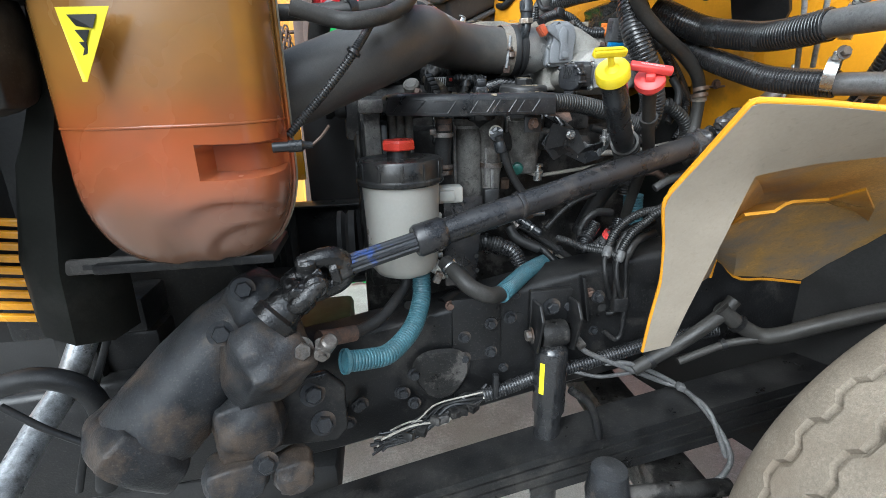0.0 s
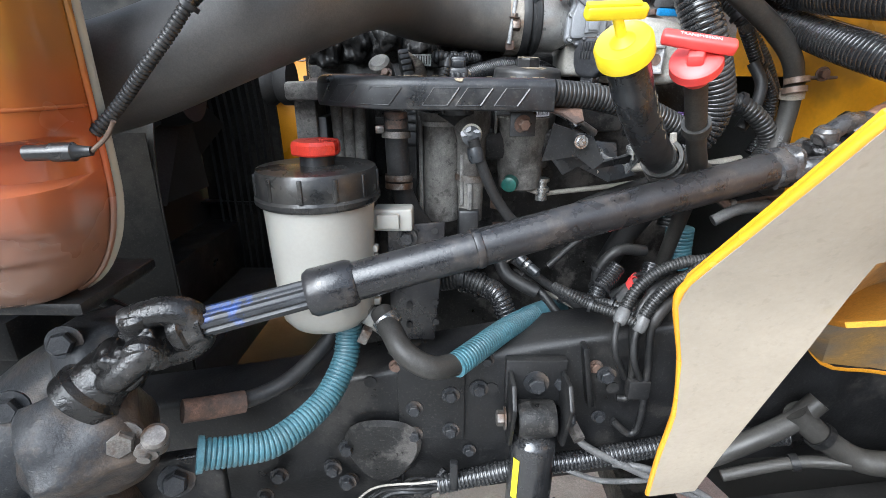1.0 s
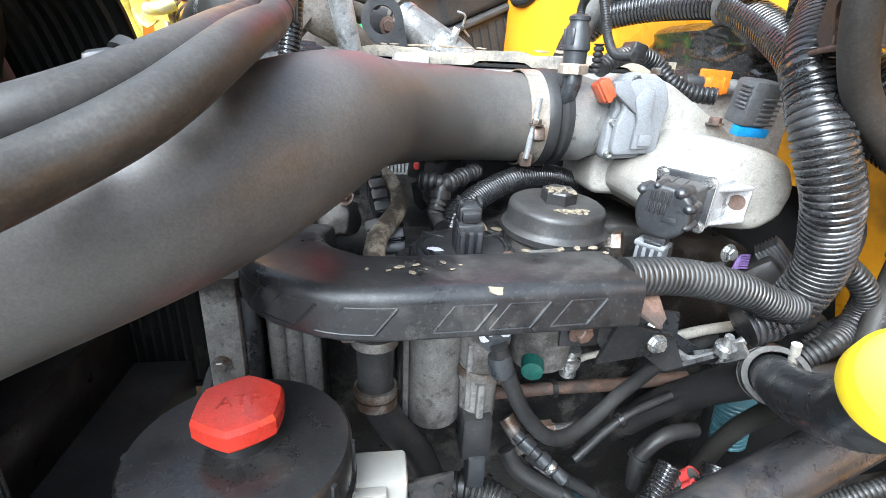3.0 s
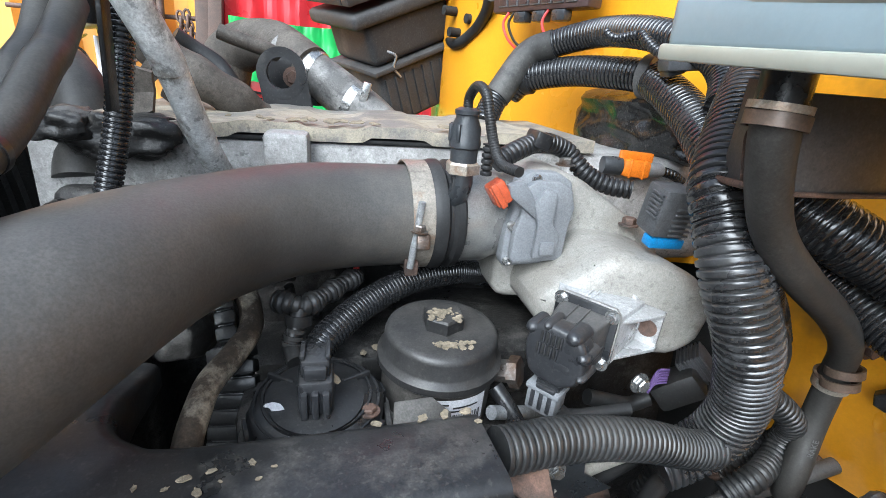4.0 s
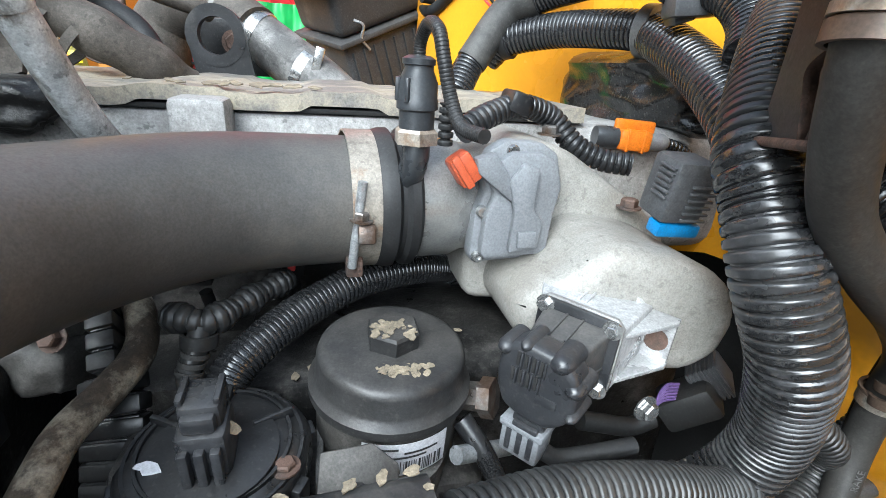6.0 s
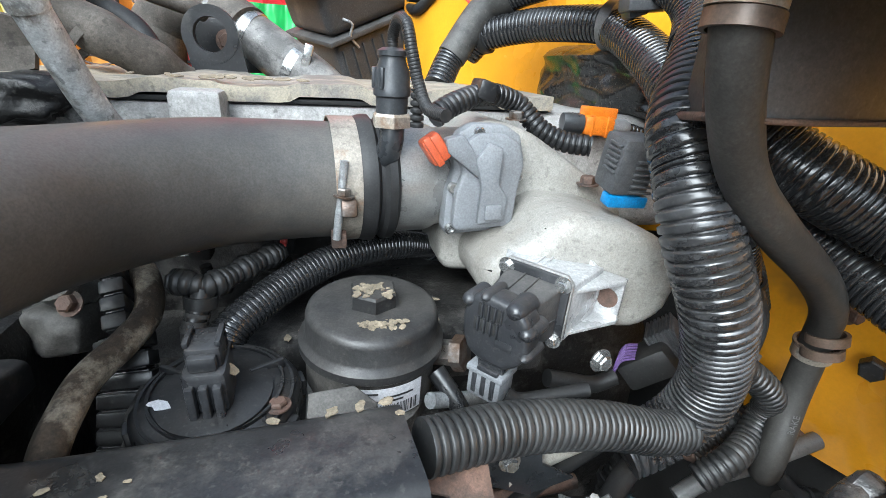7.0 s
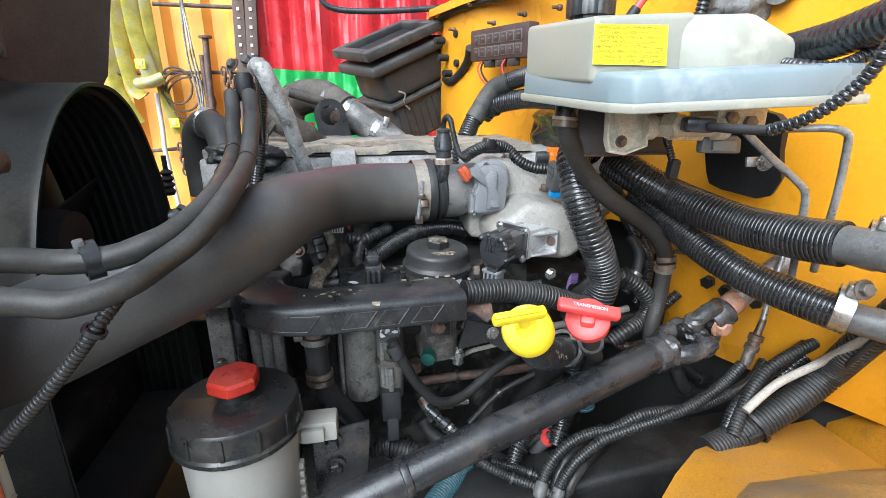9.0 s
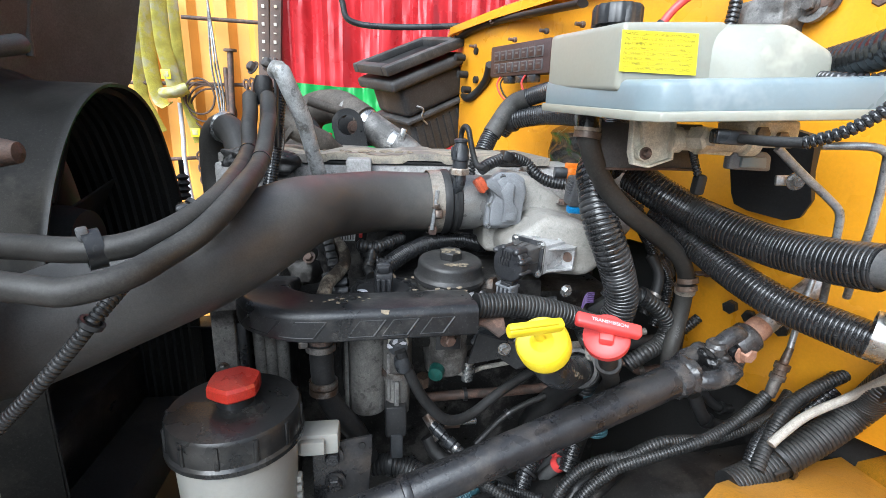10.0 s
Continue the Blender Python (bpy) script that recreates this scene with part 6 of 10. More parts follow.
# ---- brake fluid tank and what hangs round it ----
def brake_tank():
    ob = thing("brake_fluid_tank", (0.38, 0.75, 1.415), "milky brake fluid tank with bluish fluid and yellow warning label", "fluid tank")
    L, C = (0.279, 0.900, 1.426), (0.314, 0.695, 1.416)
    R = (0.518, 0.660, 1.429)
    z0 = 1.418
    plan = [(L[0], L[1]), (C[0] - 0.010, C[1] + 0.020), (C[0] + 0.004, C[1]), (R[0] + 0.012, R[1]), (R[0] + 0.07, 0.86), (L[0] + 0.16, 0.985)]
    cx, cy = sum(p[0] for p in plan) / 6, sum(p[1] for p in plan) / 6

    def tilted(bm):
        for v in bm.verts:
            v.co.z += 0.05 * (v.co.x - 0.314) + 0.067 * (v.co.y - 0.695)
        return bm

    def scaled(k):
        return [(cx + (x - cx) * k, cy + (y - cy) * k) for x, y in plan]

    part("lower_shell", tilted(prism(scaled(0.98), 0.031, Matrix.Translation((0, 0, z0 + 0.004)), 0.006, 3)), "tank_fluid", ob, "bluish fluid behind milky plastic")
    part("seam_flange", tilted(prism(scaled(1.0), 0.009, Matrix.Translation((0, 0, z0 - 0.001)), 0.002)), "tank", ob)

    def shell(name, pts):
        bm = bmesh.new()
        for q in pts:
            bm.verts.new(q)
        hull = bmesh.ops.convex_hull(bm, input=bm.verts)
        bmesh.ops.delete(bm, geom=[v for v in bm.verts if not v.link_faces], context="VERTS")
        bmesh.ops.dissolve_limit(bm, angle_limit=radians(3), verts=bm.verts, edges=bm.edges)
        bmesh.ops.bevel(bm, geom=list(bm.edges), offset=0.006, segments=4, profile=0.5, affect="EDGES", clamp_overlap=True)
        return part(name, tilted(bm), "tank", ob)

    zb, zt = z0 + 0.024, z0 + 0.086
    shell("upper_shell", [(x, y, z) for z in (zb, zt) for x, y in ((L[0] + 0.004, L[1] - 0.004), (0.2985, 0.745), (0.402, 0.744), (0.50, 0.86), (0.45, 0.95), (L[0] + 0.15, 0.975))])
    shell("upper_shell", [(0.380, 0.752, zb), (0.425, 0.722, zb), (0.502, 0.720, zb), (0.565, 0.84, zb), (0.45, 0.93, zb), (0.372, 0.756, zt - 0.001), (0.425, 0.7235, 1.472), (0.455, 0.728, zt - 0.004), (0.502, 0.722, 1.474), (0.562, 0.84, 1.476), (0.51, 0.85, zt - 0.001), (0.42, 0.93, zt - 0.001)])
    turned("cap", [(0.021, -0.006), (0.021, 0.0), (0.026, 0.0), (0.026, 0.017), (0.024, 0.020), (0.0, 0.021)], at((0.333, 0.83, zt + 0.014)), "plastic", ob, "ribbed black cap", n=48, wob=lambda a, h: 1 + 0.03 * math.copysign(1, math.sin(14 * a)))
    # warning label
    a, b, c, d = (Vector(q) for q in ((0.297, 0.744, 1.499), (0.373, 0.743, 1.499), (0.376, 0.743, 1.462), (0.298, 0.744, 1.463)))
    fr_x, fr_y = (b - a), (d - a)
    nrm = fr_x.cross(fr_y).normalized()
    if nrm.y > 0:
        nrm = -nrm
    off = nrm * 0.0014
    lab = sheet("warning_label", [[a + off, b + off], [d + off, c + off]], "labely", ob, "yellow warning label with small black print", thick=0.0004)
    words = ["WARNING: CLEAN FILLER CAP BEFORE REMOVING. USE", "ONLY DOT 3 BRAKE FLUID FROM A SEALED CONTAINER.", "AVERTISSEMENT: NETTOYER LE BOUCHON AVANT", "LA DEPOSE. N'EMPLOYER QUE DU LIQUIDE DE FREIN DOT 3", "PROVENANT D'UN CONTENANT SCELLE.", "ADVERTENCIA: LIMPIE EL TAPON DE LLENADO ANTES", "DE EXTRAERLO. USE SOLAMENTE FLUIDO DE FRENOS", "DOT 3 DE UN RECIPIENTE HERMETICAMENTE CERRADO."]
    ux, uy = fr_x.normalized(), -fr_y.normalized()
    for k, w in enumerate(words):
        fc = bpy.data.curves.new("print", "FONT")
        fc.body, fc.size, fc.align_y = w, 0.0042, "CENTER"
        tmp = bpy.data.objects.new("print", fc)
        me = bpy.data.meshes.new_from_object(tmp)
        bpy.data.objects.remove(tmp)
        wd = max(v.co.x for v in me.vertices)
        sc = min(1.0, fr_x.length * 0.93 / wd)
        o = a + fr_x * 0.03 + fr_y * (0.085 + 0.119 * k) + nrm * 0.0020
        me.transform(Matrix.Translation(o) @ Matrix((ux, uy, nrm)).transposed().to_4x4() @ Matrix.Diagonal((sc, 1.0, 1.0, 1.0)))
        link("print_line", me, "ink", lab)
    # mounting foot, valve body and fittings below
    xz = Matrix(((1, 0, 0, 0), (0, 0, 1, 0.785), (0, 1, 0, 0), (0, 0, 0, 1)))
    foot_line = [(0.3415, 1.420), (0.391, 1.422), (0.393, 1.379), (0.3655, 1.3695), (0.347, 1.373), (0.3427, 1.3855)]
    part("foot", prism(foot_line, 0.004, xz @ Matrix.Translation((0, 0, 0.004)), 0.001), "cream", ob, "cream plastic mounting foot")
    for k, (depth_, w_) in enumerate(((None, 0), (0.008, 0.003), (0.008, 0.0025), (0.008, 0.0025), (0.008, 0.0025), (0.008, 0.0025))):
        if depth_:
            (x0, y0_), (x1, y1_) = foot_line[k], foot_line[(k + 1) % 6]
            d_ = Vector((x1 - x0, 0, y1_ - y0_))
            n_ = Vector((-d_.z, 0, d_.x)).normalized() * -w_
            quad = [(x0, y0_), (x1, y1_), (x1 + n_.x, y1_ + n_.z), (x0 + n_.x, y0_ + n_.z)]
            part("foot_web", prism(quad, depth_, xz @ Matrix.Translation((0, 0, 0.006 - depth_)), 0.0007), "cream", ob)
    part("gusset", prism([(0.349, 1.421), (0.364, 1.421), (0.3565, 1.392)], 0.009, xz @ Matrix.Translation((0, 0, -0.004)), 0.001), "cream", ob)
    turned("foot_boss", [(0.0, 0.0), (0.0085, 0.0), (0.0078, 0.009), (0.0, 0.009)], at((0.3575, 0.789, 1.3855), (0, -1, 0)), "cream", ob, n=20)
    bolt((0.3575, 0.780, 1.3855), (-0.1, -1, 0), 0.0085, "rust", ob)
    turned("stud", [(0.0, 0.0), (0.0032, 0.0), (0.0032, 0.012), (0.0, 0.013)], at((0.3575, 0.778, 1.3855), (-0.35, -1, 0)), "rust", ob, n=12)
    turned("valve_body", [(0.0, 0.0), (0.014, 0.0), (0.014, 0.012), (0.011, 0.014), (0.011, 0.030), (0.015, 0.032), (0.015, 0.040), (0.012, 0.042), (0.012, 0.085), (0.016, 0.087), (0.016, 0.10), (0.0, 0.10)], at((0.388, 0.790, 1.400), (1, -0.05, 0)), "cream", ob, "dirty cream valve body", n=24)
    part("valve_rib", prism([(0.392, 1.397), (0.470, 1.393), (0.462, 1.384), (0.420, 1.386)], 0.004, xz, 0.001), "cream", ob)
    part("valve_block", box2((0.472, 0.775, 1.394), (0.535, 0.83, 1.424), 0.005, 3), "cream", ob)
    for k, (x, z) in enumerate(((0.485, 1.409), (0.510, 1.404))):
        turned("hex_plug", [(0.0, -0.006), (0.008, -0.006), (0.008, 0.004), (0.0, 0.005)], at((x, 0.773, z), (0, -1, 0.1)), "boltsteel", ob, n=6, sharp=20)
    turned("hose_neck", [(0.0, -0.004), (0.0125, -0.004), (0.0125, 0.018), (0.0, 0.018)], at((0.318, 0.844, 1.414)), "plastic", ob)
    ring("neck_clamp", (0.3182, 0.844, 1.4085), (0.08, 0, 1), 0.0129, 0.004, "bandsteel", ob)
    ring("neck_clamp", (0.3190, 0.8445, 1.4015), (0.12, 0.05, 1), 0.0132, 0.0075, "copper", ob)
    turned("sensor_nut", [(0.0, -0.012), (0.013, -0.012), (0.013, 0.006), (0.008, 0.008), (0.008, 0.018), (0.0, 0.018)], at((0.414, 0.768, 1.403), (0.3, -1, 0)), "cream", ob, n=6, sharp=20)
    part("clear_cover", prism([(0.466, 1.384), (0.472, 1.389), (0.512, 1.389), (0.518, 1.384), (0.520, 1.367), (0.466, 1.369)], 0.012, xz @ Matrix.Translation((0, 0, 0.004)), 0.003), "actuator", ob, "clear plastic connector cover")
    part("cover_core", prism([(0.478, 1.383), (0.508, 1.383), (0.510, 1.371), (0.478, 1.372)], 0.004, xz, 0.001), "tank_fluid", ob)
    return ob


brake_tank()

ob = thing("sensor_lead", (0.410, 0.710, 1.404), "black corrugated sensor lead plugged in below the tank", "wiring")
part("plug", box((0.016, 0.014, 0.03), at((0.401, 0.715, 1.406), (1, -0.15, -0.05)), 0.003), "plastic_clean", ob)
sl = [(0.406, 0.705, 1.405), (0.413, 0.680, 1.404), (0.425, 0.655, 1.404), (0.437, 0.635, 1.413), (0.450, 0.620, 1.428), (0.460, 0.610, 1.445), (0.461, 0.600, 1.465), (0.473, 0.600, 1.492)]
corrugated("sleeve", sl[2:], 0.0056, "loom", ob, pitch=0.005, n=14)
tube("lead", sl[:3], 0.0045, "rubber", ob)
for pts in ([(0.542, 0.660, 1.484), (0.529, 0.670, 1.469), (0.507, 0.680, 1.458), (0.491, 0.700, 1.460), (0.494, 0.730, 1.464)],):
    corrugated("sleeve", pts, 0.0065, "loom", ob, pitch=0.005, n=14)
ob = thing("top_hose", (0.526, 0.740, 1.480), "thick black rubber hose entering behind the brake tank", "hose")
corrugated("conduit", [(0.564, 0.800, 1.483), (0.543, 0.750, 1.483), (0.528, 0.700, 1.486), (0.521, 0.660, 1.493), (0.512, 0.620, 1.500)], 0.018, "loom", ob, pitch=0.009, depth=0.0015, n=22)

# dark panel behind the tank's pump, on the firewall
ob = thing("insulation_pad", (0.58, 0.95, 1.26), "black rubber insulation pad on the firewall below the tank", "insulation pad")
pad_lo = [(0.6215, 0.936, 1.325), (0.6235, 0.931, 1.310), (0.630, 0.915, 1.303), (0.648, 0.868, 1.298), (0.653, 0.852, 1.305), (0.655, 0.843, 1.328)]
pad_hi = [(0.6065, 0.936, 1.40), (0.6085, 0.931, 1.41), (0.615, 0.915, 1.415), (0.634, 0.868, 1.415), (0.640, 0.850, 1.41), (0.642, 0.838, 1.40)]
off = Vector((-0.022, -0.008, 0))
sheet("pad", [[tuple(Vector(q) + off) for q in pad_hi], [tuple((Vector(q) + Vector(r)) / 2 + off + Vector((-0.004, 0, 0))) for q, r in zip(pad_lo, pad_hi)], [tuple(Vector(q) + off) for q in pad_lo]], "rubber", ob, thick=0.012)
part("tray", box2((0.338, 0.850, 1.362), (0.47, 0.855, 1.417), 0.0015), "greysteel", ob, "dark steel plate under the tank")
tube("rusty_edge", [(0.340, 0.849, 1.3625), (0.38, 0.8485, 1.3622), (0.43, 0.849, 1.3627), (0.468, 0.849, 1.3622)], 0.0016, "rust", ob, "rusted lower edge", n=8, step=0.004)
corrugated("dangling_lead", [(0.418, 0.79, 1.392), (0.430, 0.80, 1.378), (0.438, 0.80, 1.360)], 0.0045, "loom", ob, pitch=0.004, n=10)
part("dangling_boot", box((0.013, 0.013, 0.024), at((0.440, 0.80, 1.350), (0.1, 0, 1)), 0.004), "rubber", ob)

# brake pipes on the firewall
for pts in ([(0.478, 0.740, 1.396), (0.506, 0.735, 1.372), (0.548, 0.730, 1.340), (0.559, 0.730, 1.327), (0.567, 0.735, 1.300), (0.586, 0.750, 1.235), (0.598, 0.760, 1.193)],
            [(0.529, 0.740, 1.399), (0.561, 0.720, 1.400), (0.575, 0.715, 1.396), (0.581, 0.715, 1.387), (0.595, 0.725, 1.324), (0.602, 0.735, 1.267), (0.611, 0.745, 1.228)]):
    ob = thing("brake_pipe", pts[-1], "bent grey steel brake pipe on the firewall", "pipe", "brake pipes")
    tube("pipe", pts, 0.0042, "steelpipe", ob, n=12)
ob = thing("pipe_clip", (0.546, 0.79, 1.357), "zinc pipe clip with a bolt", "clip")
part("plate", box((0.034, 0.012, 0.004), at((0.546, 0.790, 1.357), (0.0, -1, 0.2)), 0.0015), "zinc", ob)
bolt((0.549, 0.784, 1.357), (-0.2, -1, 0), 0.013, "zinc", ob)

# hose clamps with bolts where the conduits end
for q, d in (((0.577, 0.660, 1.288), (0.6, -0.7, -0.1)), ((0.573, 0.670, 1.215), (0.6, -0.7, -0.1))):
    ob = thing("hose_clamp", q, "bright bolted band clamp round a grey hose", "hose clamp", "conduit clamps")
    ring("band", q, d, 0.0225, 0.016, "zinc", ob, thick=0.003)
    part("lug", box((0.020, 0.014, 0.016), at(Vector(q) + Vector((-0.004, -0.012, 0.026)), d), 0.003), "zinc", ob)
    bolt(Vector(q) + Vector((-0.006, -0.020, 0.030)), (-0.2, -1, 0.3), 0.013, "boltsteel", ob)

# wall clamp holding the brake hose
q = Vector((0.525, 0.905, 1.196))
ob = thing("hose_clip", q, "copper-coloured hose clip bolted to the firewall", "clip")
for dz in (0.0, -0.012):
    ring("band", q + Vector((0, 0, dz)), (-0.1, 0.2, 1), 0.012, 0.0075, "copper", ob)
part("arm", box((0.045, 0.004, 0.016), at((0.571, 0.930, 1.199), (0.25, -1, 0.1)), 0.0015), "rust", ob)
bolt((0.568, 0.922, 1.204), (0, -1, 0), 0.012, "rust", ob)

# fittings on the upper firewall behind the tank
ob = thing("cable_grommet", (0.610, 0.95, 1.555), "grey cast cable entry bolted to the yellow firewall", "cable entry")
nn = Vector((-0.95, -0.32, 0.0)).normalized()
gc = Vector((0.612, 0.945, 1.558))
part("housing", lump((0.075, 0.060, 0.070), at(gc, nn), 52, 0.10), "alu_grey", ob, sharp=180)
for dy, dz in ((-0.052, 0.010), (0.045, -0.012)):
    c = gc + Vector((-0.32, 0.95, 0)) * dy + Vector((0, 0, dz))
    turned("flange_ear", [(0.0, -0.006), (0.020, -0.006), (0.020, 0.004), (0.0, 0.005)], at(c, nn), "alu_grey", ob, n=20)
    bolt(c + nn * 0.005, nn, 0.014, "boltsteel", ob)
tube("cable", [gc, gc + Vector((-0.035, 0.0, -0.018)), gc + Vector((-0.065, 0.01, -0.045)), gc + Vector((-0.075, 0.02, -0.10))], 0.012, "rubber", ob, n=14)
ob = thing("firewall_lead", (0.556, 0.95, 1.50), "black corrugated lead rising behind the brake tank", "wiring")
corrugated("sleeve", [(0.550, 0.95, 1.47), (0.554, 0.95, 1.53), (0.560, 0.95, 1.576), (0.566, 0.96, 1.64)], 0.0085, "loom", ob, pitch=0.006, n=16)
ob = thing("battery_lead", (0.47, 0.95, 1.52), "red battery cable with a black boot behind the tank", "cable")
tube("cable", [(0.455, 0.95, 1.545), (0.469, 0.95, 1.564), (0.490, 0.95, 1.582), (0.53, 0.97, 1.60), (0.59, 0.99, 1.61)], 0.0055, "redpink", ob, n=12)
tube("boot", [(0.440, 0.95, 1.525), (0.457, 0.95, 1.548)], 0.0075, "rubber", ob, n=12)
for q in ((0.640, 0.885, 1.572), (0.672, 0.84, 1.567)):
    bolt(Vector(q), nn, 0.019, "rust", fw)
# studs along the top of the cowl
for q in ((0.417, 1.350, 1.601), (0.450, 1.240, 1.597), (0.380, 1.460, 1.598), (0.330, 1.680, 1.610)):
    turned("stud", [(0.0, 0.0), (0.006, 0.0), (0.006, 0.006), (0.0036, 0.007), (0.0036, 0.020), (0.0, 0.021)], at(Vector(q) + Vector((0.02, 0.006, 0)), (-0.95, -0.3, 0)), "rust", fw, n=10)
# bolts, holes and rivets of the firewall
for q, s in (((0.623, 0.925, 1.146), 0.019), ((0.631, 0.895, 1.142), 0.017), ((0.651, 0.855, 1.140), 0.02)):
    bolt(Vector(q), (-0.8, -0.5, 0), s, "oily", fw, washer=False, height=0.8)
for t_, q in enumerate(((0.524, 0.800, 1.206), (0.312, 1.800, 1.594), (0.322, 1.800, 1.547), (0.333, 1.780, 1.502), (0.361, 1.750, 1.607), (0.360, 1.740, 1.528))):
    v = Vector(q)
    nn = Vector((-0.95, -0.3, 0)).normalized()
    if t_:
        turned("drilled_hole", [(0.010, -0.03), (0.010, 0.0), (0.0, 0.0005)], at(v, nn), "black", fw, n=20)

# foil-backed opening on the firewall
ob = thing("foil_insulation", (0.48, 1.4, 1.33), "crinkled black foil insulation in a firewall opening", "insulation")
a, b, c, d = Vector((0.492, 1.400, 1.407)), Vector((0.495, 1.120, 1.409)), Vector((0.526, 1.120, 1.331)), Vector((0.484, 1.400, 1.308))
rows = []
for i in range(22):
    row = []
    for j in range(36):
        u, v = j / 35, i / 21
        p = a.lerp(b, u).lerp(d.lerp(c, u), v)
        edge = min(u, 1 - u, v, 1 - v)
        p += Vector((-0.9, -0.4, 0)) * (0.03 * min(1, edge * 8) + 0.016 * noise.noise(Vector((u * 5, v * 4, 2))) + 0.005 * abs(noise.noise(Vector((u * 7, v * 5, 5)))))
        row.append(tuple(p))
    rows.append(row)
sheet("foil", rows, "foil", ob, thick=0.002, sharp=50)
sheet("foil_tape", [[tuple(Vector(q) + Vector((-0.004, -0.003, 0))) for q in r_[3:30]] for r_ in rows[2:5]], "foil", ob, "silvery black tape strip", thick=0.001, sharp=50)

# thick conduits across the top of the firewall
tc = [[(0.303, 1.33, 1.349), (0.325, 1.35, 1.386), (0.369, 1.36, 1.447), (0.401, 1.335, 1.465), (0.424, 1.3, 1.475), (0.437, 1.26, 1.479), (0.443, 1.2, 1.476), (0.449, 1.15, 1.469), (0.457, 1.11, 1.46), (0.461, 1.075, 1.447), (0.46, 1.05, 1.426), (0.443, 1.025, 1.402)],
      [(0.356, 1.380, 1.395), (0.375, 1.360, 1.416), (0.421, 1.310, 1.429), (0.456, 1.240, 1.430), (0.475, 1.200, 1.427)],
      [(0.473, 1.190, 1.423), (0.465, 1.140, 1.409), (0.453, 1.080, 1.388), (0.434, 1.020, 1.365), (0.424, 0.990, 1.349)]]
ob = thing("firewall_conduit", tc[0][0], "black corrugated conduit looped across the firewall", "conduit")
corrugated("conduit", tc[0], 0.019, "loom", ob, pitch=0.006, depth=0.0022, n=22)
corrugated("branch", tc[1], 0.021, "loom", ob, pitch=0.006, depth=0.0022, n=22)
corrugated("branch", tc[2], 0.022, "loom", ob, pitch=0.0075, depth=0.003, n=24)
ring("collar", tc[1][-1], Vector(tc[1][-1]) - Vector(tc[1][-2]), 0.020, 0.014, "greyhose", ob, "grey collar", thick=0.007)
tube("taped_run", [tc[0][1], tc[0][2], tc[0][3]], 0.0205, "ducttape", ob, "grey taped start of the conduit", n=20)
for pts in ([(0.399, 1.19, 1.472), (0.402, 1.185, 1.467), (0.41, 1.18, 1.465), (0.416, 1.17, 1.467), (0.422, 1.16, 1.469)], [(0.421, 1.15, 1.469), (0.422, 1.14, 1.462), (0.426, 1.13, 1.454), (0.431, 1.12, 1.448)]):
    corrugated("thin_sleeve", pts, 0.0058, "loom", ob, pitch=0.0042, depth=0.0012, n=12)
part("small_plug", box((0.030, 0.020, 0.046), at((0.451, 1.11, 1.443), (0.95, -0.2, 0.1)), 0.004), "pluggrey", ob, "dark grey plug")
part("plug_nose", box((0.024, 0.016, 0.020), at((0.442, 1.115, 1.436), (0.95, -0.2, 0.35)), 0.003), "plastic_clean", ob)
ring("collar", tc[1][1], Vector(tc[1][2]) - Vector(tc[1][1]), 0.018, 0.010, "rubber", ob, thick=0.006)

# steel angle hanging before the large conduit
ob = thing("steel_bracket", (0.426, 0.975, 1.346), "dark steel angle bracket with a rust streak", "bracket")
a, b, c, d = (0.340, 0.855, 1.420), (0.362, 0.918, 1.424), (0.360, 0.918, 1.357), (0.338, 0.855, 1.363)
sheet("flange", [[a, b], [d, c]], "greysteel", ob, thick=0.004)
streak = [(0.3455, 0.880, 1.402), (0.3460, 0.887, 1.392), (0.3440, 0.883, 1.381), (0.3435, 0.881, 1.372), (0.3430, 0.880, 1.361)]
tube("rust_streak", streak, lambda u: 0.0014 + 0.0030 * math.sin(math.pi * u), "rust", ob, "brown rust streak", n=10, squash=0.3, step=0.002)
tube("rust_edge", [(0.3365, 0.862, 1.3625), (0.345, 0.89, 1.360), (0.356, 0.917, 1.3575)], 0.0024, "rust", ob, n=8, step=0.004)

# fuse panel
fc_, dd = Vector((0.374, 1.500, 1.574)), Vector((0.438, 1.340, 1.572))
ob = thing("fuse_panel", fc_, "dark brown fuse panel with pale squares on the firewall", "fuse panel")
px = (dd - fc_).normalized()
pz = Vector((0, 0, 1))
pn = px.cross(pz).normalized()
if pn.y > 0:
    pn = -pn
mt = Matrix.Translation(fc_) @ Matrix((px, pz, -pn)).transposed().to_4x4()
W, Hh = (dd - fc_).length, 0.070
part("body", box((W + 0.04, Hh, 0.03), mt @ Matrix.Translation((W / 2 - 0.0, -Hh / 2 + 0.012, 0.0)), 0.004), "fuse", ob)
out_z = -1.0 if (mt.to_3x3() @ Vector((0, 0, -1))).y < 0 else 1.0
for r in range(2):
    for k in range(7):
        u, v = W * (0.05 + 0.148 * k), -0.012 - 0.027 * r
        tile = part("fuse", box((W * 0.125, 0.022, 0.003), mt @ Matrix.Translation((u, v, 0.0155 * out_z)), 0.0008), "greyhose", ob, "pale outlined fuse square")
        part("fuse_face", box((W * 0.100, 0.0175, 0.003), mt @ Matrix.Translation((u, v, 0.0166 * out_z)), 0.0006), "fuse", tile)
        part("fuse_mark", box((W * 0.055, 0.0035, 0.001), mt @ Matrix.Translation((u, v + 0.002, 0.0184 * out_z)), 0.0), "greyhose", tile)
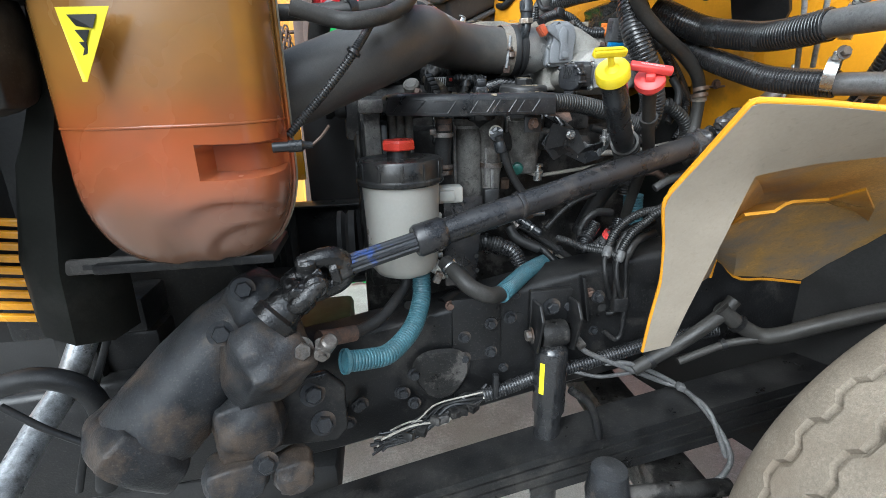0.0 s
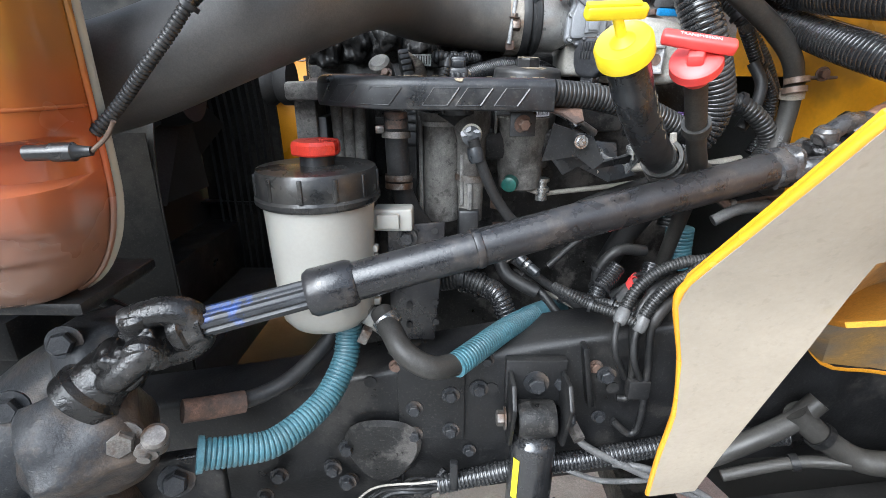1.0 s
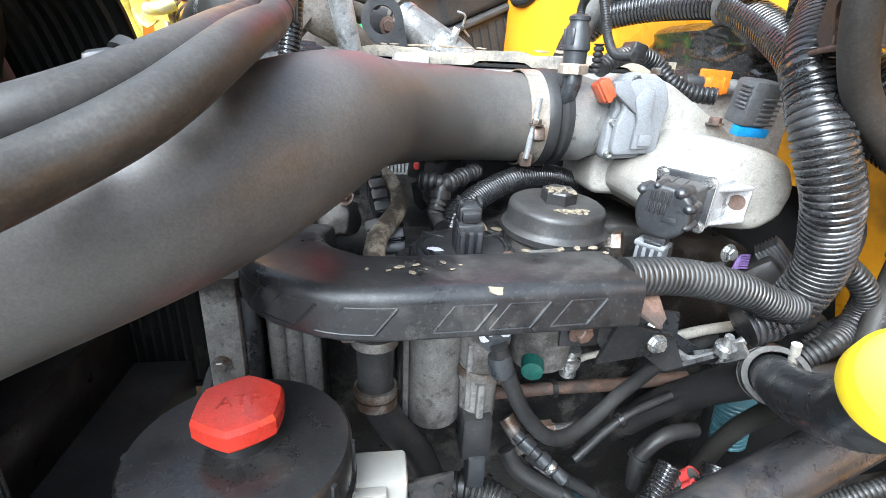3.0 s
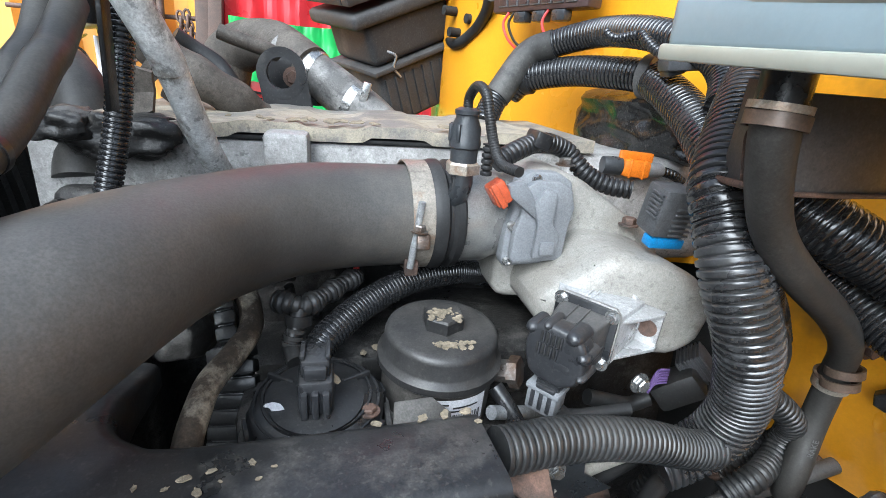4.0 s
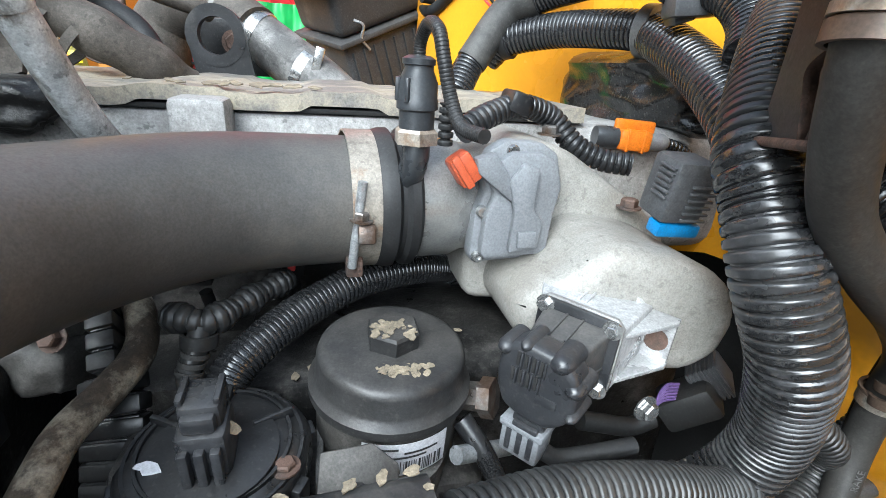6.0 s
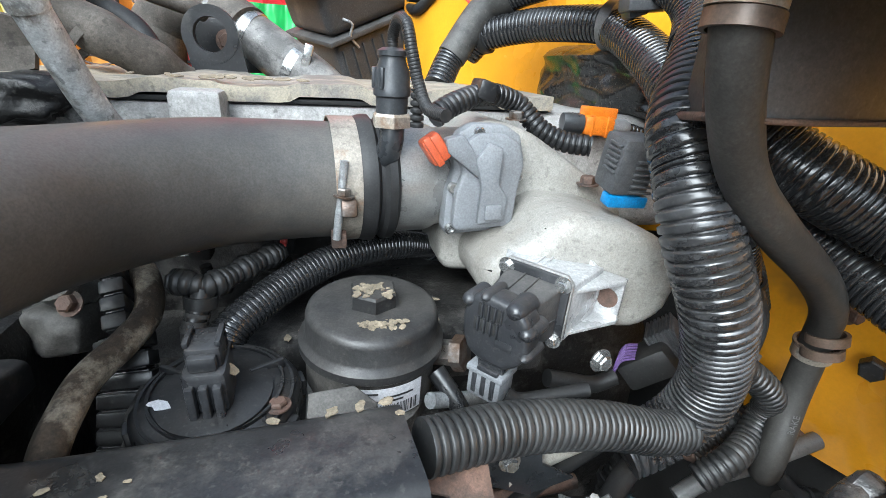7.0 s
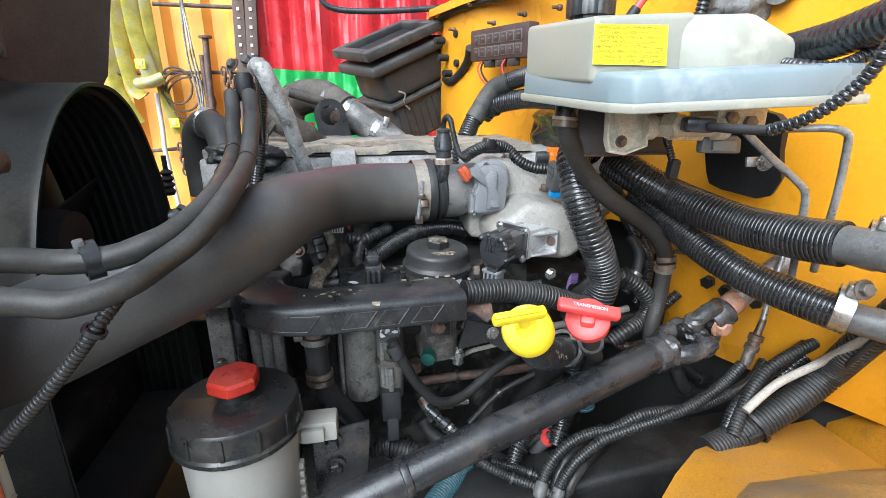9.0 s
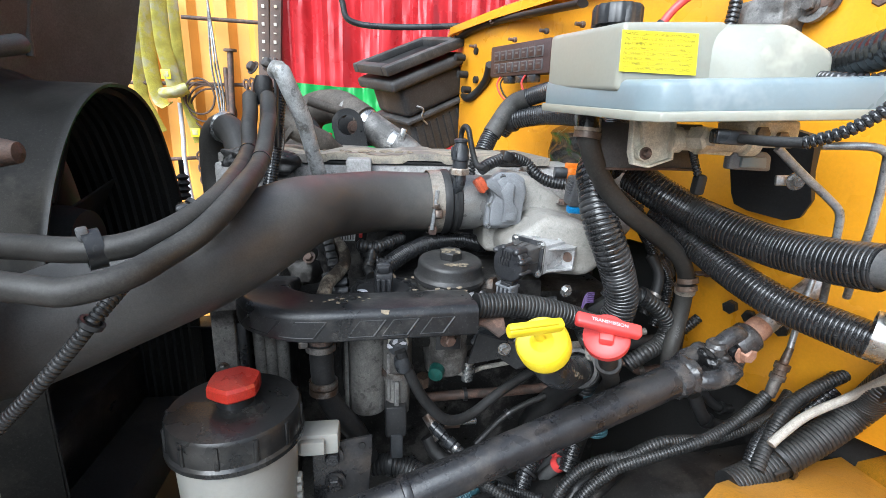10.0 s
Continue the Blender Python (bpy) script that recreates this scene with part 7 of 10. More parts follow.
for u in (0.30, 0.55, 0.80):
    part("relay", box((W * 0.16, 0.016, 0.018), mt @ Matrix.Translation((W * u, -0.066, 0.008 * out_z)), 0.003), "plastic_clean", ob, "black relay under the panel")
for u, m_ in ((0.12, "redpink"), (0.20, "rubber"), (0.66, "redpink")):
    tube("wire", [mt @ Vector((W * u, -0.055, 0.01 * out_z)), mt @ Vector((W * (u - 0.04), -0.075, 0.016 * out_z)), mt @ Vector((W * (u + 0.02), -0.098, 0.012 * out_z)), mt @ Vector((W * (u + 0.10), -0.112, 0.004 * out_z))], 0.0022, m_, ob, n=8, step=0.004)

# ---- lower right: looms over the fender ----
br = [[(0.293, 0.785, 0.910), (0.301, 0.795, 0.920), (0.314, 0.800, 0.943), (0.339, 0.805, 0.964), (0.370, 0.805, 0.978), (0.401, 0.800, 0.985), (0.443, 0.790, 1.012), (0.519, 0.800, 1.003), (0.588, 0.810, 1.012), (0.643, 0.830, 1.018), (0.694, 0.860, 1.038)],
      [(0.317, 0.780, 0.902), (0.323, 0.785, 0.915), (0.344, 0.790, 0.944), (0.376, 0.795, 0.965), (0.394, 0.790, 0.981), (0.480, 0.782, 1.012), (0.530, 0.790, 1.026), (0.568, 0.797, 1.046), (0.592, 0.800, 1.068)]]
for pts in br:
    ob = thing("brake_hose", pts[0], "ribbed grey-black brake hose along the frame rail", "hose", "brake hoses")
    corrugated("sleeve", pts, 0.0078, "loom_dusty", ob, pitch=0.0042, n=14)
    e, d = Vector(pts[0]), (Vector(pts[0]) - Vector(pts[1])).normalized()
    turned("collar", [(0.0, -0.010), (0.0085, -0.010), (0.0095, 0.0), (0.0085, 0.008), (0.006, 0.011), (0.0, 0.011)], at(e, d), "greyhose", ob, "grey hose end collar", n=18)
    tube("line", [e, e + d * 0.02, e + d * 0.035 + Vector((0.008, 0.0, -0.02)), e + Vector((0.02, 0.01, -0.10))], 0.0042, "rubber", ob, n=10)
e, d = Vector((0.598, 0.800, 1.078)), Vector((0.25, 0.02, 1.0)).normalized()
turned("fitting", [(0.0, -0.012), (0.0068, -0.012), (0.0075, 0.0), (0.0075, 0.012), (0.0098, 0.013), (0.0098, 0.020), (0.0080, 0.021), (0.0080, 0.027), (0.0098, 0.028), (0.0098, 0.036), (0.0055, 0.037), (0.0045, 0.060), (0.0, 0.060)], at(e, d), "boltsteel", ob, "plated hose fitting", n=12)
tube("brake_pipe", [e + d * 0.055, e + d * 0.085 + Vector((0.0, 0.004, 0)), e + d * 0.12 + Vector((0.004, 0.012, 0)), e + d * 0.16 + Vector((0.01, 0.02, 0))], 0.0042, "steelpipe", ob, n=10)
lm = [(0.500, 0.735, 0.985), (0.549, 0.745, 0.993), (0.632, 0.752, 1.031), (0.682, 0.750, 1.075), (0.665, 0.714, 1.132), (0.664, 0.682, 1.192), (0.660, 0.645, 1.261)]
ob = thing("fender_loom", lm[0], "bundle of black corrugated looms tied along the fender", "wiring")
corrugated("loom", lm, 0.0195, "loom_dusty", ob, pitch=0.0058, depth=0.002, n=22)
corrugated("loom", [(0.656, 0.800, 1.036), (0.682, 0.800, 1.059), (0.721, 0.800, 1.092), (0.797, 0.800, 1.133), (0.857, 0.800, 1.165)], 0.0165, "loom", ob, pitch=0.0065, n=20)
corrugated("loom", [(0.535, 0.735, 1.005), (0.562, 0.755, 1.029), (0.603, 0.775, 1.065), (0.648, 0.782, 1.087), (0.693, 0.785, 1.103), (0.741, 0.790, 1.124)], 0.0085, "loom_dusty", ob, pitch=0.005, n=14)
corrugated("loom", [(0.535, 0.750, 0.995), (0.570, 0.770, 1.030), (0.643, 0.790, 1.069), (0.703, 0.795, 1.104), (0.751, 0.800, 1.129)], 0.0085, "loom", ob, pitch=0.005, n=14)
tube("pale_conduit", [(0.554, 0.742, 1.036), (0.567, 0.745, 1.045), (0.607, 0.752, 1.067), (0.659, 0.750, 1.091), (0.648, 0.711, 1.137), (0.640, 0.665, 1.188), (0.640, 0.635, 1.222)], 0.0056, "paleloom", ob, "pale flat conduit", n=12)
tube("rubber_strip", [(0.553, 0.728, 1.003), (0.621, 0.738, 1.020), (0.683, 0.742, 1.072), (0.640, 0.694, 1.134), (0.640, 0.666, 1.193), (0.640, 0.641, 1.245)], 0.0032, "rubber", ob)
for q, d in (((0.574, 0.748, 1.008), (0.75, 0.1, 0.45)), ((0.707, 0.772, 1.077), (0.75, 0.1, 0.45))):
    ring("cable_tie", q, d, 0.024, 0.005, "plastic", ob)
ob = thing("inner_fender", (0.85, 0.75, 0.85), "scuffed yellow inner fender with two rivets beside the engine bay", "fender")
a = [(0.756, 0.815, 0.943), (0.832, 0.825, 1.022), (0.882, 0.835, 1.062), (0.973, 0.850, 1.087)]
b = [(0.720, 0.680, 0.972), (0.713, 0.640, 1.040), (0.709, 0.620, 1.080), (0.673, 0.580, 1.192)]
sheet("panel", [a, b], "yellow_fender", ob, thick=0.004)
for q in ((0.812, 0.795, 1.049), (0.769, 0.770, 1.010)):
    turned("rivet", [(0.009, 0.0), (0.008, 0.003), (0.0, 0.004)], at(Vector(q) , (-0.3, -0.7, 0.6)), "label", ob, n=18)
f1 = [(0.378, 0.660, 0.989), (0.421, 0.690, 1.002), (0.469, 0.720, 1.005), (0.517, 0.745, 0.988), (0.737, 0.800, 0.957), (0.719, 0.680, 0.973)]
f2 = [(0.373, 0.580, 1.018), (0.411, 0.600, 1.028), (0.440, 0.620, 1.030), (0.463, 0.630, 1.030), (0.621, 0.690, 1.005), (0.628, 0.600, 1.020)]
f3 = [(0.335, 0.515, 1.050), (0.381, 0.520, 1.050), (0.405, 0.530, 1.056), (0.426, 0.540, 1.056), (0.523, 0.580, 1.045), (0.499, 0.510, 1.075)]
sheet("top_skin", [f1, f2, f3], "yellow_fender", ob, thick=0.004, sharp=50)
# ---- coolant tank and front end ----
def coolant_tank():
    cx, cy, rx, ry = -0.358, 0.640, 0.122, 0.100
    ob = thing("coolant_tank", (cx, cy, 1.02), "translucent orange coolant tank with a triangular yellow sticker", "coolant tank")

    def shape(a, z):
        k = 1.0
        if z < 1.125:
            k = 0.45 + 0.55 * math.sqrt(max(0.0, 1 - ((1.125 - z) / 0.1165) ** 2))
        c, s = math.cos(a), math.sin(a)
        e = 0.7
        x = rx * k * math.copysign(abs(c) ** e, c)
        y = ry * k * math.copysign(abs(s) ** e, s) * (0.45 if s > 0 else 1.0)
        return Vector((cx + x, cy + y, z))

    n = 96
    spans = (("lower_shell", "coolant_shell", [1.010, 1.013, 1.018, 1.026, 1.031, 1.036, 1.042, 1.048, 1.055, 1.062, 1.066, 1.070, 1.075, 1.080, 1.085, 1.090, 1.094, 1.098, 1.105, 1.115, 1.122, 1.127, 1.132, 1.152, 1.157, 1.162, 1.175, 1.180]),
             ("upper_shell", "coolant_shell", [1.180, 1.183, 1.21, 1.25, 1.29, 1.33, 1.345]))
    for name, mat, zs in spans:
        verts, faces = [], []
        for z in zs:
            for k in range(n):
                a = 2 * math.pi * k / n
                p = shape(a, z)
                if 1.126 < z < 1.160 and p.y < cy and p.x > cx + 0.045:
                    p.y += 0.036 * min(1.0, (cy - p.y) / 0.045)
                # two arched hollows pressed into the lower front
                for hx, hz, hw, hh, deep in ((cx + 0.062, 1.030, 0.085, 0.068, 0.010), (cx + 0.080, 1.022, 0.058, 0.044, 0.009)):
                    e2 = ((p.x - hx) / hw) ** 2 + ((z - hz) / hh) ** 2
                    if p.y < cy and e2 < 1.0:
                        p.y += deep * min(1.0, (1.0 - e2) / 0.22)
                p.z += 0.003 * math.sin(2 * a)
                verts.append(p)
        for i in range(len(zs) - 1):
            for k in range(n):
                faces.append((i * n + k, i * n + (k + 1) % n, (i + 1) * n + (k + 1) % n, (i + 1) * n + k))
        if name == "lower_shell":
            faces.append(tuple(range(n)))
        if name == "upper_shell":
            faces.append(tuple(range((len(zs) - 1) * n, len(zs) * n)))
        finish(name, verts, faces, mat, ob, sharp=60)
    # seam ridge round the middle of the shell
    for z in (1.181,):
        tube("seam", [shape(2 * math.pi * k / 40, z) for k in range(41)], 0.0018, "coolant_shell", ob, n=8, step=0.02)
    seam = [shape(0.08, z) + Vector((0.002, 0, 0)) for z in (1.34, 1.28, 1.22, 1.16, 1.11, 1.085, 1.06, 1.035, 1.018, 1.011)]
    tube("side_seam", seam, 0.003, "coolant_shell", ob, n=8, step=0.01)
    flange = [shape(0.30, z) + Vector((0.006, -0.004, 0)) for z in (1.34, 1.28, 1.22, 1.16, 1.11, 1.085, 1.06, 1.035, 1.020, 1.012)]
    tube("edge_flange", flange, 0.0045, "tank", ob, "milky moulded edge flange", n=8, step=0.01, squash=0.4)
    # level sensor in the recess
    d = Vector((0.98, 0.12, 0.02)).normalized()
    tip = Vector((-0.199, 0.588, 1.151))
    turned("sensor", [(0.0, -0.075), (0.010, -0.075), (0.010, -0.045), (0.012, -0.045), (0.012, -0.020), (0.008, -0.016), (0.006, 0.0), (0.0, 0.0)], at(tip, d) @ Matrix.Diagonal((0.6, 0.6, 0.62, 1.0)), "plastic", ob, "black level sensor plug", n=18)
    tube("sensor_wire", [tip, tip + Vector((0.012, 0.002, 0.010)), tip + Vector((0.022, 0.0, 0.022))], 0.0018, "copper", ob, n=8, step=0.004)
    # sticker
    s0 = [Vector(q) for q in ((-0.413, 0.525, 1.294), (-0.361, 0.515, 1.293), (-0.400, 0.520, 1.227))]
    sheet("sticker", [[s0[0], s0[1]], [s0[2] + Vector((-0.002, 0, 0)), s0[2] + Vector((0.002, 0, 0))]], "labely", ob, "yellow triangular sticker with a black picture", thick=0.0006)
    for f, w in ((0.10, 0.62), (0.30, 0.40), (0.46, 0.26)):
        a = s0[0].lerp(s0[2], f).lerp(s0[1].lerp(s0[2], f), 0.5 - w / 2)
        b = s0[0].lerp(s0[2], f).lerp(s0[1].lerp(s0[2], f), 0.5 + w / 2)
        v = Vector((0, -0.0016, 0))
        sheet("sticker_bar", [[a + v, b + v], [a + v + Vector((0.006, 0, -0.010)), b + v + Vector((-0.006, 0, -0.012))]], "ink", ob, thick=0.0003)
    return ob


coolant_tank()

ob = thing("tank_bracket", (-0.36, 0.68, 0.96), "dark steel bracket under the coolant tank", "bracket")
part("plate", box2((-0.50, 0.62, 0.992), (-0.27, 0.74, 1.006), 0.004), "rail", ob)
part("strip", box2((-0.545, 0.632, 0.990), (-0.395, 0.640, 1.012), 0.004), "housing", ob, "worn dusty strip with slots")
for x in (-0.505, -0.430):
    part("slot", box((0.020, 0.002, 0.007), Matrix.Translation((x, 0.6305, 1.001)), 0.0008), "black", ob)
part("wing_nut", box((0.05, 0.012, 0.012), at((-0.343, 0.660, 0.995), (1, 0, 0.5)), 0.003), "rust", ob)
tube("stay", [(-0.351, 0.700, 0.994), (-0.337, 0.760, 0.927), (-0.305, 0.800, 0.888)], 0.02, "rail", ob, squash=0.3, n=12)

# front bezel, grille louvres and bumper pipe at the nose
ob = thing("headlamp_surround", (-0.62, 0.6, 0.7), "dark plastic headlamp surround at the tilted hood's edge", "surround")
r1 = [(-0.476, 0.620, 1.349), (-0.489, 0.620, 1.246), (-0.544, 0.630, 1.132), (-0.577, 0.640, 1.006), (-0.587, 0.650, 0.902)]
r2 = [(-0.438, 0.640, 1.353), (-0.481, 0.660, 1.248), (-0.510, 0.670, 1.124), (-0.525, 0.670, 0.991), (-0.523, 0.660, 0.881)]
r0 = [tuple(Vector(a) * 1.35 - Vector(b) * 0.35 + Vector((0, 0.03, 0))) for a, b in zip(r1, r2)]
rm = [tuple((Vector(a) + Vector(b)) / 2 + Vector((0.004, -0.018, 0))) for a, b in zip(r1, r2)]
re = [tuple(Vector(b) + Vector((0.012, 0.05, 0))) for b in r2]
sheet("bezel", [r0, r1, rm, r2, re], "bezel", ob, thick=0.01, sharp=60)
part("corner_block", lump((0.085, 0.06, 0.12), at((-0.515, 0.575, 1.262), (0.1, -0.2, 1)), 12, 0.04), "shroud", ob, sharp=180)
part("upper_block", box((0.10, 0.05, 0.09), at((-0.490, 0.585, 1.335), (0.4, -1, 0)), 0.012, 3), "shroud", ob)
ob = thing("grille", (-0.755, 0.780, 0.851), "yellow hood grille with black gaps between its louvres", "grille")
for k in range(9):
    a = Vector((-0.694, 0.800, 1.024))
    part("louvre", box((0.26, 0.012, 0.012), Matrix.Translation((a.x - 0.105, 0.80 - 0.004 * k, a.z + 0.018 - 0.0188 * k)) @ Matrix.Rotation(0.12, 4, "Y"), 0.003), "yellow", ob)
part("grille_back", box2(((-0.694, 0.800, 1.024)[0] - 0.26, 0.83, (-0.749, 0.800, 0.829)[2] - 0.02), ((-0.694, 0.800, 1.024)[0] + 0.03, 0.84, (-0.686, 0.800, 1.051)[2] + 0.02), 0.002), "black", ob)
ob = thing("bumper_pipe", (-0.673, 0.600, 0.676), "pale blue-grey steel pipe across the nose", "pipe")
tube("pipe", [(-0.645, 0.800, 0.818), (-0.666, 0.760, 0.756), (-0.685, 0.700, 0.715), (-0.699, 0.600, 0.660)], 0.022, "steelpipe", ob, n=20)
ob = thing("nose_hose", (-0.686, 0.660, 0.816), "black hoses and leads at the front of the chassis", "hose")
tube("hose", [(-0.718, 0.680, 0.806), (-0.646, 0.680, 0.817), (-0.596, 0.690, 0.784), (-0.589, 0.700, 0.712), (-0.627, 0.720, 0.572)], 0.017, "rubber", ob, n=16)
tube("lead", [(-0.644, 0.600, 0.825), (-0.600, 0.600, 0.783), (-0.545, 0.600, 0.741), (-0.487, 0.580, 0.695)], 0.005, "rubber", ob, n=10)
tube("lead", [(-0.562, 0.720, 0.853), (-0.600, 0.710, 0.760), (-0.631, 0.700, 0.663), (-0.651, 0.690, 0.594)], 0.006, "rubber", ob, n=10)
ob = thing("cross_member", (-0.65, 0.95, 0.62), "dark steel cross member in front of the radiator", "cross member")
part("beam", box2((-0.72, 0.85, 0.66), (-0.55, 1.75, 0.80), 0.008), "rail", ob)
part("beam", box2((-0.76, 0.80, 0.82), (-0.54, 0.90, 0.885), 0.008), "rail", ob)
part("beam", box2((-0.76, 0.86, 0.93), (-0.56, 0.94, 0.975), 0.006), "rail", ob)
# black panel added over the bright ground, standing in for the darkness beyond the nose
part("lower_valance", box2((-2.1, 1.55, 0.02), (-0.78, 1.60, 0.86), 0.01), "black", ob)
part("skid", box2((-0.75, 0.83, 0.36), (-0.25, 1.75, 0.46), 0.02), "black", ob)

# tilted hood, seen from inside
ob = thing("tilted_hood", (-0.75, 1.3, 1.0), "tilted hood showing its black inner side", "hood")
# side panel carried on out of view, past the camera's left, to shade the nose
sheet("side_panel", [[(-1.0, -0.30, z), (-0.92, 0.15, z), (-0.80, 0.60, z), (-0.66, 1.02, z)] for z in (0.95, 1.4, 1.8, 2.3)], "black", ob, thick=0.01, sharp=20)
t0 = [(-0.543, 1.050, 1.664), (-0.551, 1.250, 1.742), (-0.537, 1.400, 1.802), (-0.426, 1.600, 1.847)]
t1 = [(-0.584, 1.050, 1.500), (-0.594, 1.250, 1.530), (-0.568, 1.440, 1.526), (-0.500, 1.580, 1.487)]
t2 = [(-0.609, 1.050, 1.402), (-0.618, 1.250, 1.413), (-0.602, 1.400, 1.429), (-0.520, 1.570, 1.450)]
sheet("inner_skin", [t0, t1, t2], "hoodblack", ob, thick=0.01, sharp=20)
tube("edge_rib", [(-0.545, 1.360, 1.644), (-0.565, 1.360, 1.568), (-0.569, 1.360, 1.509)], 0.007, "hoodblack", ob, n=10)
tube("strut", [(-0.514, 1.150, 1.499), (-0.499, 1.200, 1.510), (-0.498, 1.220, 1.515)], 0.016, "hoodblack", ob, n=14)
turned("bumper_stop", [(0.0, -0.03), (0.014, -0.03), (0.017, 0.0), (0.012, 0.022), (0.0, 0.026)], at((-0.347, 0.900, 1.366), (1, 0, 0)), "rust", ob, n=18)

# ---- things along the container wall ----
ob = thing("lifting_strap", (-1.161, 3.400, 1.264), "dusty yellow lifting straps hanging on the wall", "strap")
for pts, w in (([(-1.167, 3.420, 2.054), (-1.178, 3.400, 1.775), (-1.165, 3.380, 1.600), (-1.140, 3.370, 1.481), (-1.107, 3.360, 1.444), (-1.075, 3.360, 1.465)], 0.042),
               ([(-1.091, 3.380, 2.048), (-1.084, 3.360, 1.799), (-1.054, 3.340, 1.642), (-1.033, 3.330, 1.539), (-1.029, 3.330, 1.495)], 0.045),
               ([(-1.204, 3.430, 2.055), (-1.237, 3.420, 1.747), (-1.249, 3.410, 1.512), (-1.210, 3.400, 1.405), (-1.162, 3.400, 1.289)], 0.038),
               ([(-1.036, 3.430, 2.033), (-1.027, 3.410, 1.778), (-1.018, 3.400, 1.572), (-0.989, 3.390, 1.404), (-0.951, 3.380, 1.242)], 0.032)):
    tube("webbing", pts, w, "strap", ob, n=12, squash=0.12, step=0.03)
tube("wrap", [(-1.091, 3.320, 1.515), (-1.025, 3.300, 1.521), (-0.971, 3.320, 1.545)], 0.05, "strap", ob, n=14, squash=0.6, step=0.02)
for q in ((-1.069, 3.310, 1.616), (-0.957, 3.345, 1.302)):
    part("tag", box((0.05, 0.006, 0.05), Matrix.Translation(q), 0.001), "labely", ob)
    part("tag_mark", box((0.03, 0.004, 0.03), Matrix.Translation(Vector(q) + Vector((0, -0.004, 0))), 0.001), "strap", ob)
ob = thing("wall_rail", (-0.965, 3.420, 1.573), "thin rusty rails with hooks fixed to the container wall", "rail")
for a, b in (((-1.408, 3.430, 1.569), (-0.537, 3.430, 1.581)), ((-1.158, 3.430, 1.138), (-0.943, 3.430, 1.153)), ((-0.997, 3.430, 1.932), (-0.405, 3.430, 1.920))):
    tube("bar", [a, tuple((Vector(a) + Vector(b)) / 2), b], 0.011, "rust", ob, n=10, step=0.2)
for k, (a, b) in enumerate((((-0.664, 3.380, 1.596), (-0.642, 3.380, 1.455)), ((-0.630, 3.370, 1.602), (-0.606, 3.370, 1.479)), ((-0.960, 3.380, 1.181), (-0.950, 3.380, 1.005)), ((-0.920, 3.370, 1.181), (-0.911, 3.370, 1.016)))):
    ch = thing("chain", b, "short dark steel chain hanging on the wall", "chain", "wall chains")
    a, b = Vector(a), Vector(b)
    for j in range(5):
        c = a.lerp(b, (j + 0.5) / 5)
        ang = 1.57 * (j % 2)
        pts = [c + Matrix.Rotation(ang, 3, "Z") @ Vector((0.014 * math.cos(u), 0, 0.026 * math.sin(u))) for u in [k2 * math.pi / 4 for k2 in range(9)]]
        tube("link", pts, 0.006, "rust", ch, n=8, step=0.012)
ob = thing("wire_coil", (-0.939, 3.400, 1.511), "coil of rusty wire hung on the wall", "wire coil")
for k in range(4):
    c = Vector((-0.927, 3.380, 1.505)) + Vector((0.02 * k, 0, -0.03 * k))
    tube("turn", [c + Vector(((0.085 + 0.015 * k) * math.cos(u), 0.01 * k, (0.10 + 0.012 * k) * math.sin(u))) for u in [j * math.pi / 6 for j in range(13)]], 0.006, "rust", ob, n=8, step=0.03)
ob = thing("hanging_cable", (-0.838, 3.390, 1.355), "thin grey steel cables hanging on the wall", "cable")
for dx in (0, 6, 11):
    tube("strand", [(-0.841, 3.400, 2.033), tuple(Vector((-0.845, 3.380, 1.690)) + Vector((dx * 0.003, 0, 0))), tuple(Vector((-0.824, 3.370, 1.510)) + Vector((dx * 0.003, 0, 0))), tuple(Vector((-0.812, 3.370, 1.324)) + Vector((dx * 0.001, 0, 0)))], 0.0055, "steelpipe", ob, n=8, step=0.05)
ob = thing("steel_stake", (-0.754, 3.380, 1.386), "rusty steel stakes leaning on the wall", "stake")
tube("stake", [(-0.739, 3.390, 1.762), (-0.746, 3.380, 1.572), (-0.750, 3.370, 1.371)], 0.017, "rust", ob, n=10, step=0.1)
turned("stake_head", [(0.0, -0.008), (0.036, -0.008), (0.036, 0.004), (0.0, 0.006)], at((-0.739, 3.390, 1.765)), "rust", ob, n=16)
tube("stake", [(-0.774, 3.400, 1.669), (-0.774, 3.390, 1.542), (-0.769, 3.380, 1.386)], 0.014, "rust", ob, n=10, step=0.1)
for a, b in (((-0.514, 3.300, 2.103), (-0.537, 3.280, 1.508)), ((-0.442, 3.280, 2.100), (-0.479, 3.260, 1.507))):
    ob = thing("steel_channel", (b[0], b[1], 0.0), "upright dark steel channel with chalked scribbles", "steel post", "steel channels")
    a, b = Vector(a), Vector(b)
    d = (a - b) / (a.z - b.z)
    foot = b - d * b.z
    m = at(foot, d, (0, 1, 0))
    part("bar", box((0.06, 0.05, (a.z + 0.6) / d.normalized().z), m @ Matrix.Translation((0, 0, (a.z + 0.6) / 2)), 0.005), "wood", ob)
    for k in range(9):
        c = m @ Vector((0.0, -0.027, b.z + 0.16 + 0.045 * k))
        part("chalk_mark", box((0.014, 0.003, 0.016 if k % 2 else 0.006), Matrix.Translation((c.x, c.y - 0.004, c.z)), 0.0), "cream", ob)
ob = thing("white_rod", ((-1.034, 3.380, 1.068)[0], 3.38, 0.0), "white plastic rod leaning on the wall", "rod")
